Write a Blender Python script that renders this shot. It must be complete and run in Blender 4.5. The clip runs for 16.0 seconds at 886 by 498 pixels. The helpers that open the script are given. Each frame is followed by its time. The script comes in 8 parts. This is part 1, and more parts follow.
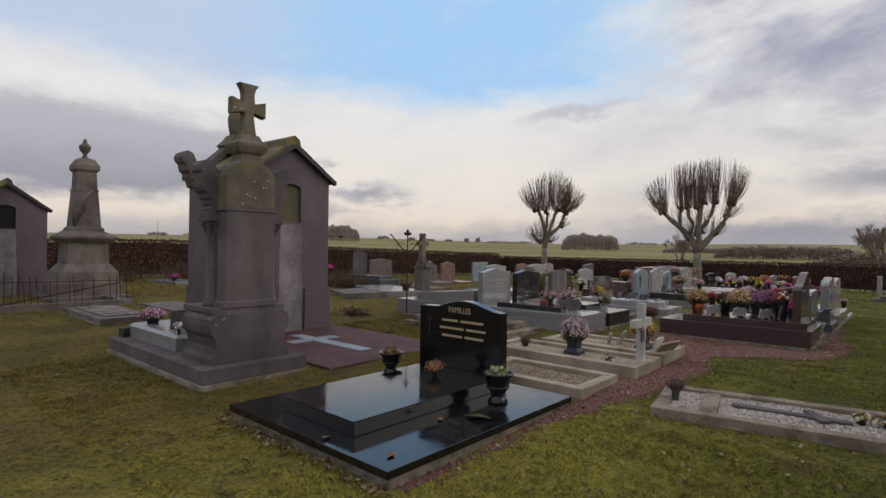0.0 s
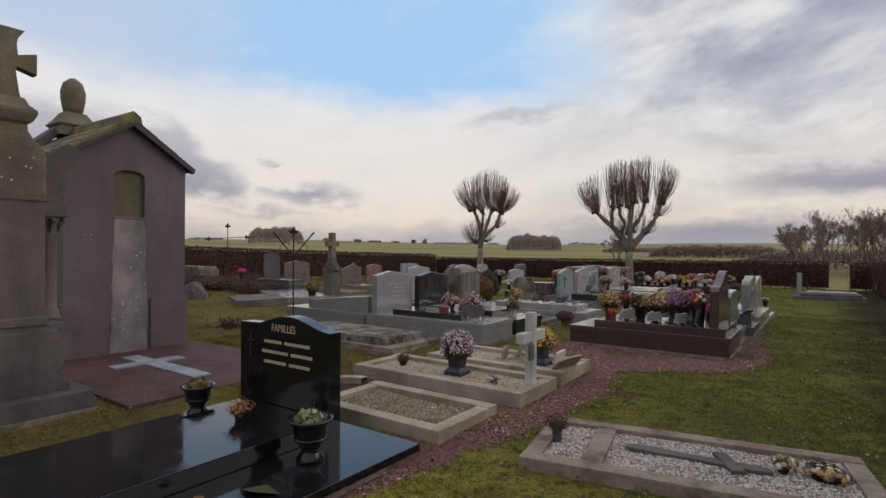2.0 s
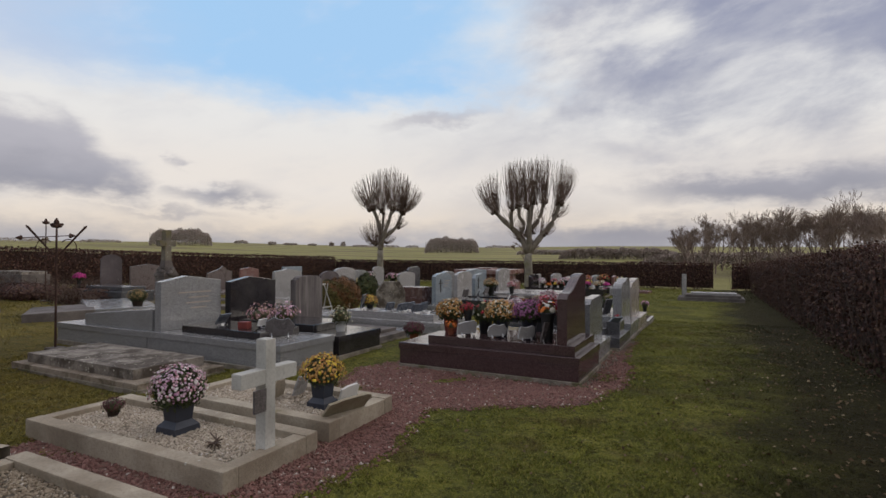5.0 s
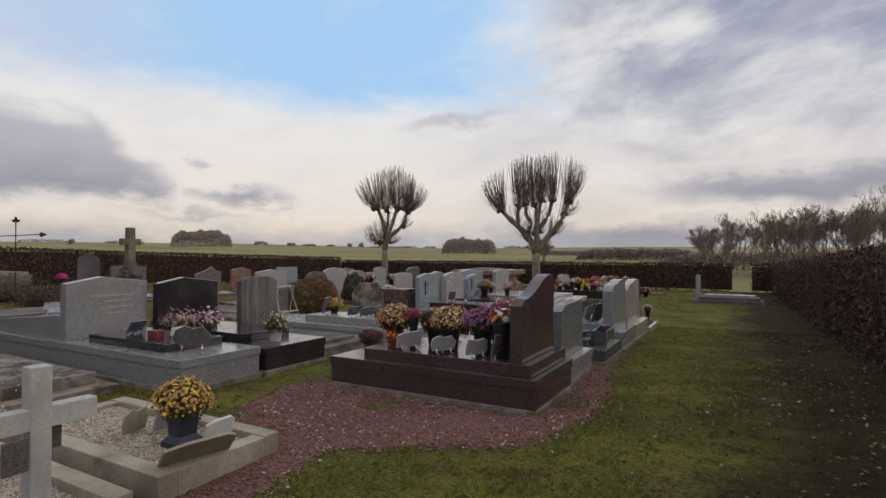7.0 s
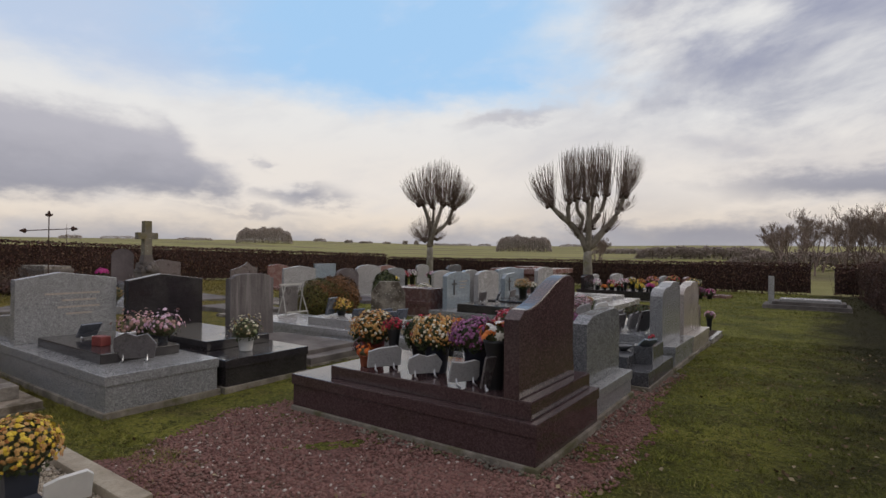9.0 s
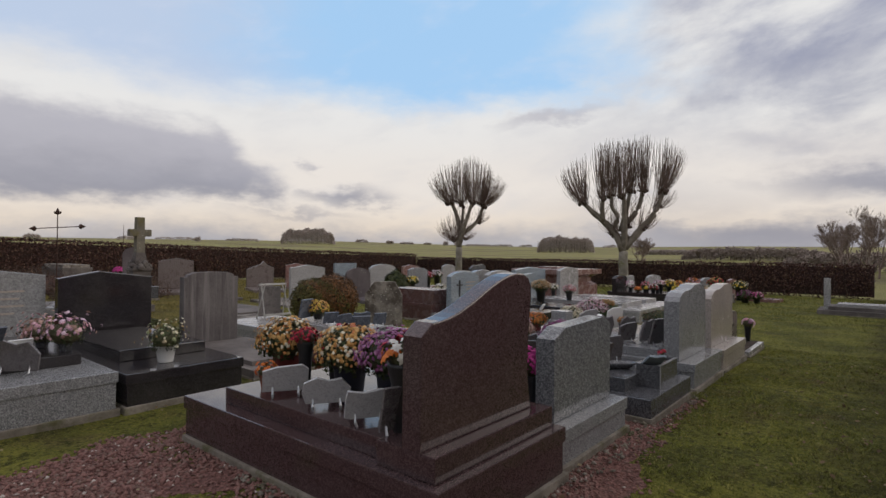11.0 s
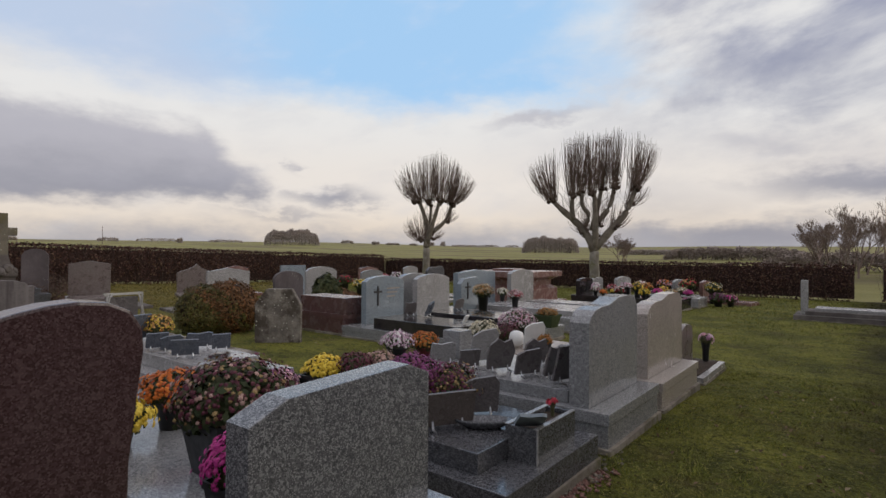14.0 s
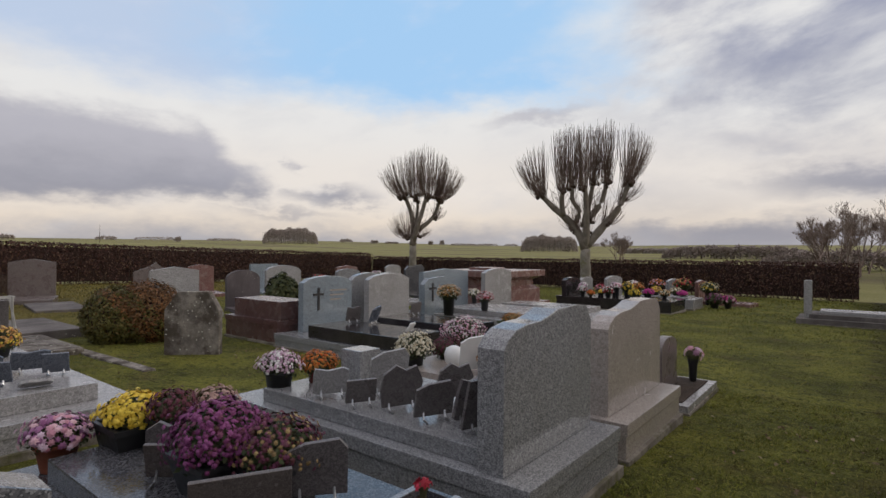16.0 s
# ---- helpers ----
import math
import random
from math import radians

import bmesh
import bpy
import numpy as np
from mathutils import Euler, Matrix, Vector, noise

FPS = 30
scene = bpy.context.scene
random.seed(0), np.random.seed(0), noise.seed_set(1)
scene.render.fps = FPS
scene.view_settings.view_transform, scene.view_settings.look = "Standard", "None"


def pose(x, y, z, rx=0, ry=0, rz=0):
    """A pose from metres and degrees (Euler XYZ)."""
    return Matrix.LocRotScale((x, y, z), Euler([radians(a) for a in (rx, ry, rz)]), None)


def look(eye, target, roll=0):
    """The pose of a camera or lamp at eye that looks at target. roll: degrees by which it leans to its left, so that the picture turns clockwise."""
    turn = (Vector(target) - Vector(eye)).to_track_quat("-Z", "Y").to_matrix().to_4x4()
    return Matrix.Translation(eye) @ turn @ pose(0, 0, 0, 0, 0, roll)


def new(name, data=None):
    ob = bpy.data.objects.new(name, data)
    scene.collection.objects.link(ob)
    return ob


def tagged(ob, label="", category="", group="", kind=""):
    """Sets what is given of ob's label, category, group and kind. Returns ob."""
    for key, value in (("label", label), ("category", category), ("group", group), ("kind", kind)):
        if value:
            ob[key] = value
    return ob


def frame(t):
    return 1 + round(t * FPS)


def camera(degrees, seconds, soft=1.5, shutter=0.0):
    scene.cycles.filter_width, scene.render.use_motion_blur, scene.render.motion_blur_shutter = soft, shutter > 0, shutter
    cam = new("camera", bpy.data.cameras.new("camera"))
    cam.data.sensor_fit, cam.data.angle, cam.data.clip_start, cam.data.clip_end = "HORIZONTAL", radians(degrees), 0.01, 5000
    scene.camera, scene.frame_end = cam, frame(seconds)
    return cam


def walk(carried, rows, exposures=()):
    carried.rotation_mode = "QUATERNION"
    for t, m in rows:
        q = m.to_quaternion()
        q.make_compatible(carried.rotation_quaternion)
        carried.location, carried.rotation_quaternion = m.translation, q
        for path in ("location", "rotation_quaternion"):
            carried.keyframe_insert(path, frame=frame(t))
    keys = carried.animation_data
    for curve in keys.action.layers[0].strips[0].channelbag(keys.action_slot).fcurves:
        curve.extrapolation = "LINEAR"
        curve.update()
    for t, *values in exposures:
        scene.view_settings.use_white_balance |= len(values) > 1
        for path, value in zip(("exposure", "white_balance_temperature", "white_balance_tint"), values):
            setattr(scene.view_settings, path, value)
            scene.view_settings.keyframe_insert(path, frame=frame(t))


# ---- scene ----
cam = camera(80.0, 16.0)
PATH = [
    (0, (0.326, -0.601, 1.430), (-1.000, 0.895, 1.433), 0.8),
    (0.5, (0.289, -0.170, 1.436), (-1.016, 1.346, 1.439), 0.6),
    (1, (0.190, 0.287, 1.404), (-1.079, 1.834, 1.408), 0.6),
    (1.5, (0.186, 0.681, 1.377), (-1.033, 2.266, 1.386), 0.5),
    (2, (0.236, 1.107, 1.409), (-0.936, 2.728, 1.419), 0.3),
    (2.5, (0.202, 1.544, 1.357), (-0.931, 3.192, 1.369), 0.4),
    (3, (0.218, 1.875, 1.369), (-0.838, 3.573, 1.385), 0.3),
    (3.5, (0.310, 2.261, 1.378), (-0.665, 4.007, 1.398), 0.1),
    (4, (0.360, 2.619, 1.354), (-0.584, 4.383, 1.375), 0.2),
    (4.5, (0.401, 3.007, 1.385), (-0.530, 4.777, 1.403), 0.2),
    (5, (0.495, 3.389, 1.363), (-0.420, 5.167, 1.385), 0.2),
    (5.2, (0.546, 3.541, 1.334), (-0.371, 5.318, 1.364), 0.1),
    (7.3, (0.706, 4.971, 1.322), (-0.287, 6.707, 1.342), 0.3),
    (7.5, (0.685, 5.112, 1.336), (-0.321, 6.841, 1.353), 0.4),
    (8, (0.651, 5.450, 1.314), (-0.386, 7.160, 1.334), 0.5),
    (8.5, (0.649, 5.786, 1.314), (-0.449, 7.458, 1.332), 0.4),
    (9, (0.578, 6.112, 1.299), (-0.573, 7.746, 1.314), 0.5),
    (9.2, (0.568, 6.215, 1.310), (-0.603, 7.836, 1.327), 0.5),
    (11.3, (0.607, 7.596, 1.243), (-0.673, 9.133, 1.260), 0.5),
    (11.5, (0.621, 7.730, 1.256), (-0.657, 9.268, 1.274), 0.3),
    (12, (0.657, 8.044, 1.265), (-0.623, 9.580, 1.283), 0.3),
    (12.5, (0.609, 8.436, 1.265), (-0.662, 9.979, 1.280), 0.4),
    (13, (0.581, 8.739, 1.255), (-0.663, 10.305, 1.274), 0.4),
    (13.5, (0.569, 9.108, 1.278), (-0.668, 10.681, 1.296), 0.3),
    (14, (0.533, 9.408, 1.264), (-0.703, 10.981, 1.284), 0.4),
    (14.5, (0.481, 9.748, 1.287), (-0.757, 11.318, 1.305), 0.4),
    (15, (0.474, 10.122, 1.267), (-0.764, 11.693, 1.286), 0.3),
    (15.5, (0.441, 10.467, 1.246), (-0.799, 12.037, 1.264), 0.3),
    (16, (0.350, 10.829, 1.240), (-0.884, 12.403, 1.255), 0.4),
]
walk(cam, [(t, look(eye, target, roll)) for t, eye, target, roll in PATH])

# ---- world, sun ----
world = bpy.data.worlds.new("overcast_sky")
scene.world = world
world.use_nodes = True
wn, wl = world.node_tree.nodes, world.node_tree.links
wn.clear()


def wnode(kind, **vals):
    n = wn.new(kind)
    for k, v in vals.items():
        setattr(n, k, v)
    return n


def wmath(op, a, b=None, c=None, clamp=False):
    n = wn.new("ShaderNodeMath")
    n.operation, n.use_clamp = op, clamp
    for i, v in enumerate((a, b, c)):
        if v is None:
            continue
        if isinstance(v, (int, float)):
            n.inputs[i].default_value = v
        else:
            wl.new(v, n.inputs[i])
    return n.outputs[0]


def wmix(f, a, b):
    n = wn.new("ShaderNodeMix")
    n.data_type = "RGBA"
    for i, v in ((0, f), (6, a), (7, b)):
        if isinstance(v, (int, float)):
            n.inputs[i].default_value = v
        elif isinstance(v, tuple):
            n.inputs[i].default_value = (*v, 1)
        else:
            wl.new(v, n.inputs[i])
    return n.outputs[2]


SUN_EL, SUN_AZ = 16.0, -48.0          # degrees; azimuth counted to the left of +y
sky = wnode("ShaderNodeTexSky", sky_type="NISHITA", sun_disc=False)
sky.sun_elevation, sky.sun_rotation = radians(SUN_EL), radians(-SUN_AZ)
sky.altitude, sky.dust_density = 100, 1.5
co = wnode("ShaderNodeTexCoord")
sep = wnode("ShaderNodeSeparateXYZ")
wl.new(co.outputs["Generated"], sep.inputs[0])
az = wmath("MULTIPLY", wmath("ARCTAN2", wmath("MULTIPLY", sep.outputs[0], -1.0), sep.outputs[1]), 57.2958)
el = wmath("MULTIPLY", wmath("ARCSINE", sep.outputs[2]), 57.2958)


def cloud_noise(sa, se, detail, seed, rough=0.55, distort=0.0, shear=0.0):
    v = wnode("ShaderNodeCombineXYZ")
    wl.new(wmath("MULTIPLY", wmath("ADD", az, wmath("MULTIPLY", el, shear)), sa), v.inputs[0])
    wl.new(wmath("MULTIPLY", el, se), v.inputs[1])
    v.inputs[2].default_value = seed
    n = wnode("ShaderNodeTexNoise")
    n.inputs["Scale"].default_value, n.inputs["Detail"].default_value = 1.0, detail
    n.inputs["Roughness"].default_value, n.inputs["Distortion"].default_value = rough, distort
    wl.new(v.outputs[0], n.inputs["Vector"])
    return n.outputs["Fac"]


warp = wmath("SUBTRACT", cloud_noise(0.085, 0.16, 5, 3.0), 0.5)
fine = wmath("SUBTRACT", cloud_noise(0.22, 0.5, 6, 8.0, 0.6), 0.5)
azw = wmath("ADD", az, wmath("ADD", wmath("MULTIPLY", warp, 16.0), wmath("MULTIPLY", fine, 7.0)))
elw = wmath("ADD", el, wmath("ADD", wmath("MULTIPLY", warp, 5.0), wmath("MULTIPLY", fine, 3.2)))


def bank(a0, e0, sa, se, lean=0.0):
    """A soft bank of cloud (or a gap) about that azimuth and elevation."""
    da = wmath("SUBTRACT", azw, a0)
    de = wmath("SUBTRACT", wmath("SUBTRACT", elw, e0), wmath("MULTIPLY", da, lean))
    q = wmath("ADD", wmath("POWER", wmath("ABSOLUTE", wmath("DIVIDE", da, sa)), 2.0), wmath("POWER", wmath("ABSOLUTE", wmath("DIVIDE", de, se)), 2.0))
    return wmath("EXPONENT", wmath("MULTIPLY", q, -1.0))


def ramp(v, lo, hi):
    n = wn.new("ShaderNodeMapRange")
    n.interpolation_type = "SMOOTHSTEP"
    n.inputs[1].default_value, n.inputs[2].default_value = lo, hi
    wl.new(v, n.inputs[0])
    return n.outputs[0]


veil = cloud_noise(0.05, 0.11, 6, 21.0, 0.6, 0.3)
tuft = cloud_noise(0.13, 0.24, 7, 5.0, 0.56, 0.2, 0.7)
roll = cloud_noise(0.07, 0.13, 7, 13.0, 0.58, 0.25, 0.5)
cream = wmix(ramp(el, 1.0, 7.0), (0.80, 0.685, 0.565), (0.82, 0.765, 0.715))
cream = wmix(ramp(el, 7.0, 15.0), cream, (0.80, 0.795, 0.79))
low = wmix(ramp(elw, 0.6, 4.4), (0.42, 0.405, 0.43), cream)
body = wmix(wmath("MULTIPLY", ramp(tuft, 0.45, 0.75), 0.28), low, (0.58, 0.585, 0.63))
# rolling grey cover to the right, paler between the rolls
right = wmath("MULTIPLY", ramp(azw, 30.0, 6.0), ramp(elw, 7.0, 13.0))
cover = wmath("MULTIPLY", right, wmath("ADD", wmath("MULTIPLY", ramp(roll, 0.34, 0.64), 0.72), wmath("MULTIPLY", ramp(tuft, 0.36, 0.66), 0.20)))
body = wmix(cover, body, wmix(ramp(elw, 10.0, 22.0), (0.345, 0.36, 0.445), (0.275, 0.30, 0.425)))
# grey banks, the large one dark and flat below, thinning out upwards
top = wmath("MINIMUM", wmath("ADD", wmath("MULTIPLY", wmath("SUBTRACT", azw, 55.0), 0.80), 6.6), 13.4)
big = wmath("MULTIPLY", ramp(elw, 3.4, 6.6), ramp(wmath("SUBTRACT", top, elw), -1.2, 3.2))
big = wmath("MULTIPLY", big, ramp(azw, 49.0, 63.0))
grey = wmath("MAXIMUM", wmath("MULTIPLY", big, 0.95), wmath("MULTIPLY", bank(50, 6.0, 5.5, 1.0), 0.72))
grey = wmath("MAXIMUM", grey, wmath("MULTIPLY", bank(55, 4.1, 6.0, 0.6), 0.5))
grey = wmath("MAXIMUM", grey, wmath("MULTIPLY", bank(53.5, 8.7, 1.5, 0.55), 0.55))
grey = wmath("MAXIMUM", grey, wmath("MULTIPLY", bank(28, 14.6, 6, 1.6, -0.25), 0.62))
grey = wmath("MAXIMUM", grey, wmath("MULTIPLY", bank(-6, 6.6, 15, 2.0), 0.95))
grey = wmath("MAXIMUM", grey, wmath("MULTIPLY", bank(6, 10.0, 7, 1.2, 0.2), 0.40))
grey = wmath("MAXIMUM", grey, wmath("MULTIPLY", bank(8, 2.2, 14, 1.9), 0.66))
grey = wmath("MAXIMUM", grey, wmath("MULTIPLY", bank(19, 5.5, 14, 3.2), 0.38))
grey = wmath("MAXIMUM", grey, wmath("MULTIPLY", bank(20, 11.0, 17, 5.0), 0.30))
deep = wmix(ramp(elw, 4.6, 11.0), (0.255, 0.262, 0.325), (0.43, 0.425, 0.485))
body = wmix(wmath("MULTIPLY", ramp(grey, 0.06, 0.90), 0.88), body, deep)
# the blue gap above
gap = wmath("MULTIPLY", ramp(wmath("ADD", elw, wmath("MULTIPLY", wmath("ABSOLUTE", wmath("SUBTRACT", azw, 45.0)), -0.03)), 13.6, 18.2), ramp(azw, 12.0, 30.0))
above = ramp(veil, 0.40, 0.68)
bs = wn.new("ShaderNodeVectorMath")
bs.operation = "SCALE"
wl.new(sky.outputs[0], bs.inputs[0])
bs.inputs["Scale"].default_value = 0.11
blue = wmix(0.85, bs.outputs[0], (0.38, 0.66, 1.0))
blue = wmix(wmath("MULTIPLY", ramp(azw, 48.0, 70.0), 0.72), blue, (0.54, 0.595, 0.74))
blue = wmix(wmath("MULTIPLY", ramp(tuft, 0.50, 0.78), 0.28), blue, (0.72, 0.76, 0.87))
skycol = wmix(wmath("MULTIPLY", gap, 0.92), body, blue)
high = wmix(above, (0.83, 0.82, 0.93), (0.90, 0.82, 0.80))
skycol = wmix(wmath("MULTIPLY", ramp(el, 28, 50), 0.9), skycol, high)
bg = wnode("ShaderNodeBackground")
wl.new(skycol, bg.inputs[0])
bg.inputs[1].default_value = 1.0
wout = wnode("ShaderNodeOutputWorld")
wl.new(bg.outputs[0], wout.inputs[0])

sun_data = bpy.data.lights.new("sun", "SUN")
sun_data.energy, sun_data.angle, sun_data.color = 0.9, radians(45), (1.0, 0.90, 0.78)
sun = new("sun", sun_data)
a_, e_ = radians(SUN_AZ), radians(SUN_EL)
sun.matrix_world = look((-math.sin(a_) * math.cos(e_) * 50, math.cos(a_) * math.cos(e_) * 50, math.sin(e_) * 50), (0, 0, 0))
scene.view_settings.exposure = 0.0


# ---- materials ----
def nodes_of(m):
    m.use_nodes = True
    nt = m.node_tree
    nt.nodes.clear()
    return nt


class Tree:
    """Short forms for building a node material."""

    def __init__(self, name):
        self.m = bpy.data.materials.new(name)
        self.nt = nodes_of(self.m)
        self.pos = self.add("ShaderNodeNewGeometry").outputs["Position"]

    def add(self, kind):
        return self.nt.nodes.new(kind)

    def put(self, sock, v):
        if isinstance(v, (int, float)):
            sock.default_value = v
        elif isinstance(v, tuple):
            sock.default_value = (*v, 1) if len(v) == 3 and sock.type == "RGBA" else v
        else:
            self.nt.links.new(v, sock)

    def noise(self, scale, detail=4, rough=0.55, stretch=None, distort=0.0):
        n = self.add("ShaderNodeTexNoise")
        self.put(n.inputs["Vector"], self.stretched(stretch))
        self.put(n.inputs["Scale"], scale), self.put(n.inputs["Detail"], detail)
        self.put(n.inputs["Roughness"], rough), self.put(n.inputs["Distortion"], distort)
        return n.outputs["Fac"]

    def stretched(self, stretch):
        if not stretch:
            return self.pos
        m = self.add("ShaderNodeMapping")
        self.put(m.inputs["Vector"], self.pos)
        m.inputs["Scale"].default_value = stretch
        return m.outputs[0]

    def cells(self, scale, out="Color", feature="F1"):
        n = self.add("ShaderNodeTexVoronoi")
        n.feature = feature
        self.put(n.inputs["Vector"], self.pos), self.put(n.inputs["Scale"], scale)
        return n.outputs[out]

    def ramp(self, v, lo, hi, to0=0.0, to1=1.0):
        n = self.add("ShaderNodeMapRange")
        n.interpolation_type = "SMOOTHSTEP"
        self.put(n.inputs[0], v)
        for i, x in enumerate((lo, hi, to0, to1)):
            n.inputs[1 + i].default_value = x
        return n.outputs[0]

    def math(self, op, a, b=0.0):
        n = self.add("ShaderNodeMath")
        n.operation = op
        self.put(n.inputs[0], a), self.put(n.inputs[1], b)
        return n.outputs[0]

    def mix(self, f, a, b, blend="MIX"):
        n = self.add("ShaderNodeMix")
        n.data_type, n.blend_type = "RGBA", blend
        self.put(n.inputs[0], f), self.put(n.inputs[6], a), self.put(n.inputs[7], b)
        return n.outputs[2]

    def bump(self, h, strength, dist=0.01, normal=None):
        n = self.add("ShaderNodeBump")
        self.put(n.inputs["Height"], h), self.put(n.inputs["Strength"], strength), self.put(n.inputs["Distance"], dist)
        if normal is not None:
            self.put(n.inputs["Normal"], normal)
        return n.outputs[0]

    def done(self, color, rough=0.8, normal=None, metallic=0.0, spec=0.5, coat=0.0, trans=0.0, sheen=0.0):
        p = self.add("ShaderNodeBsdfPrincipled")
        self.put(p.inputs["Base Color"], color), self.put(p.inputs["Roughness"], rough)
        self.put(p.inputs["Metallic"], metallic), self.put(p.inputs["Specular IOR Level"], spec)
        self.put(p.inputs["Coat Weight"], coat), self.put(p.inputs["Transmission Weight"], trans)
        p.inputs["Coat Roughness"].default_value = 0.05
        if normal is not None:
            self.put(p.inputs["Normal"], normal)
        o = self.add("ShaderNodeOutputMaterial")
        self.put(o.inputs[0], p.outputs[0])
        return self.m


def granite(name, dark, mid, light, grain=170, rough=0.12, share=0.30, dirt=0.25, bump=0.02):
    """Speckled granite: three colours of crystals, with faint dull patches."""
    t = Tree(name)
    c = t.cells(grain * 1.35)
    s = t.add("ShaderNodeSeparateColor")
    t.put(s.inputs[0], c)
    mean = tuple(0.25 * a + 0.5 * b + 0.25 * c for a, b, c in zip(dark, mid, light))
    col = t.mix(t.ramp(s.outputs[0], share, share + 0.05), dark, mid)
    col = t.mix(t.ramp(s.outputs[1], 0.72, 0.80), col, light)
    s2 = t.add("ShaderNodeSeparateColor")
    t.put(s2.inputs[0], t.cells(grain * 0.45))
    col = t.mix(0.10, col, mean)
    col = t.mix(t.ramp(s2.outputs[2], 0.90, 0.93, 0.0, 0.55), col, light)
    col = t.mix(t.ramp(s2.outputs[0], 0.90, 0.93, 0.0, 0.55), col, dark)
    col = t.mix(t.math("MULTIPLY", t.ramp(t.noise(3.0, 5), 0.35, 0.75), dirt), col, (0.16, 0.15, 0.13))
    col = t.mix(0.14, col, t.mix(t.noise(0.9, 2), dark, light))
    r = t.ramp(t.noise(6, 4), 0.3, 0.8, rough, rough + 0.16)
    return t.done(col, r, t.bump(t.noise(40, 2), bump, 0.002), coat=0.0)


def stone(name, dark, light, rough=0.85, big=1.6, bump=0.35, streak=0.5, lichen=None, moss=None, fine=45, runs=None):
    """Weathered stone or concrete: cloudy stains, running streaks, pits, lichen spots."""
    t = Tree(name)
    col = t.mix(t.ramp(t.noise(big, 6, 0.6), 0.3, 0.7), dark, light)
    run = t.noise(2.2, 5, 0.55, (1.6, 1.6, 0.30))
    col = t.mix(t.math("MULTIPLY", t.ramp(run, 0.42, 0.78), streak), col, tuple(v * 0.55 for v in dark))
    col = t.mix(t.ramp(t.noise(fine, 4, 0.7), 0.42, 0.72, 0.0, 0.35), col, tuple(v * 0.5 for v in dark))
    if runs:
        col = t.mix(t.ramp(t.noise(7.0, 5, 0.6, (1.4, 1.4, 0.09)), 0.50, 0.66, 0.0, 0.8), col, runs[0])
        col = t.mix(t.ramp(t.noise(9.0, 5, 0.6, (1.3, 1.3, 0.08)), 0.54, 0.68, 0.0, 0.75), col, runs[1])
    if moss:
        col = t.mix(t.math("MULTIPLY", t.ramp(t.noise(3.2, 6, 0.65), moss[1], moss[1] + 0.16), 0.85), col, moss[0])
    if lichen:
        spots = t.math("MULTIPLY", t.ramp(t.cells(16, "Distance"), 0.20, 0.10), t.ramp(t.noise(2.3, 3), lichen[1], lichen[1] + 0.08))
        col = t.mix(spots, col, lichen[0])
    h = t.math("ADD", t.noise(fine, 5, 0.7), t.math("MULTIPLY", t.noise(7, 5), 1.5))
    return t.done(col, rough, t.bump(h, bump, 0.012), spec=0.3)


def plain(name, col, rough=0.5, metallic=0.0, var=0.25, scale=12, bump=0.05, spec=0.5):
    t = Tree(name)
    c = t.mix(t.ramp(t.noise(scale, 4), 0.3, 0.7, 0, var * 2), col, tuple(v * 0.55 for v in col))
    return t.done(c, t.ramp(t.noise(scale * 2, 3), 0.3, 0.7, rough, min(1.0, rough + 0.12)), t.bump(t.noise(scale * 5, 3), bump, 0.004), metallic, spec)


def leafy(name, a, b, c, rough=0.6):
    """Petals, leaves, twigs: each loose piece takes its own shade."""
    t = Tree(name)
    g = t.add("ShaderNodeNewGeometry")
    r = g.outputs["Random Per Island"]
    col = t.mix(t.ramp(r, 0.0, 0.6), a, b)
    col = t.mix(t.ramp(r, 0.66, 1.0), col, c)
    col = t.mix(t.ramp(t.noise(1.3, 3), 0.35, 0.7, 0, 0.35), col, tuple(v * 0.5 for v in a))
    return t.done(col, rough, spec=0.25)


M = {}
M["black"] = granite("black_granite", (0.004, 0.004, 0.005), (0.006, 0.006, 0.007), (0.016, 0.016, 0.018), 240, 0.035, 0.3, 0.0, 0.0)
M["black2"] = granite("worn_black_granite", (0.014, 0.012, 0.013), (0.020, 0.017, 0.019), (0.042, 0.037, 0.040), 220, 0.07, 0.35, 0.12)
M["red"] = granite("brown_red_granite", (0.032, 0.0175, 0.0175), (0.062, 0.0355, 0.036), (0.100, 0.065, 0.064), 170, 0.055, 0.40, 0.05)
M["rose"] = granite("rose_granite", (0.115, 0.055, 0.048), (0.21, 0.105, 0.092), (0.29, 0.17, 0.145), 110, 0.2, 0.3, 0.3)
M["redtomb"] = granite("dark_rose_granite", (0.052, 0.025, 0.023), (0.108, 0.054, 0.049), (0.17, 0.096, 0.085), 150, 0.2, 0.35, 0.25)
M["brownstone"] = granite("brown_granite", (0.075, 0.056, 0.052), (0.145, 0.112, 0.104), (0.22, 0.18, 0.165), 110, 0.25, 0.3, 0.3)
M["grey"] = granite("grey_granite", (0.075, 0.076, 0.079), (0.215, 0.216, 0.220), (0.40, 0.398, 0.395), 200, 0.11, 0.32, 0.25)
M["speckle"] = granite("blue_speckled_granite", (0.035, 0.037, 0.042), (0.112, 0.113, 0.118), (0.31, 0.31, 0.31), 180, 0.10, 0.34, 0.12)
M["lightgrey"] = granite("light_grey_granite", (0.14, 0.134, 0.132), (0.295, 0.284, 0.278), (0.45, 0.435, 0.42), 130, 0.17, 0.22, 0.25)
M["darkgrey"] = granite("dark_grey_granite", (0.024, 0.024, 0.027), (0.06, 0.061, 0.068), (0.15, 0.15, 0.158), 150, 0.12, 0.4, 0.15)
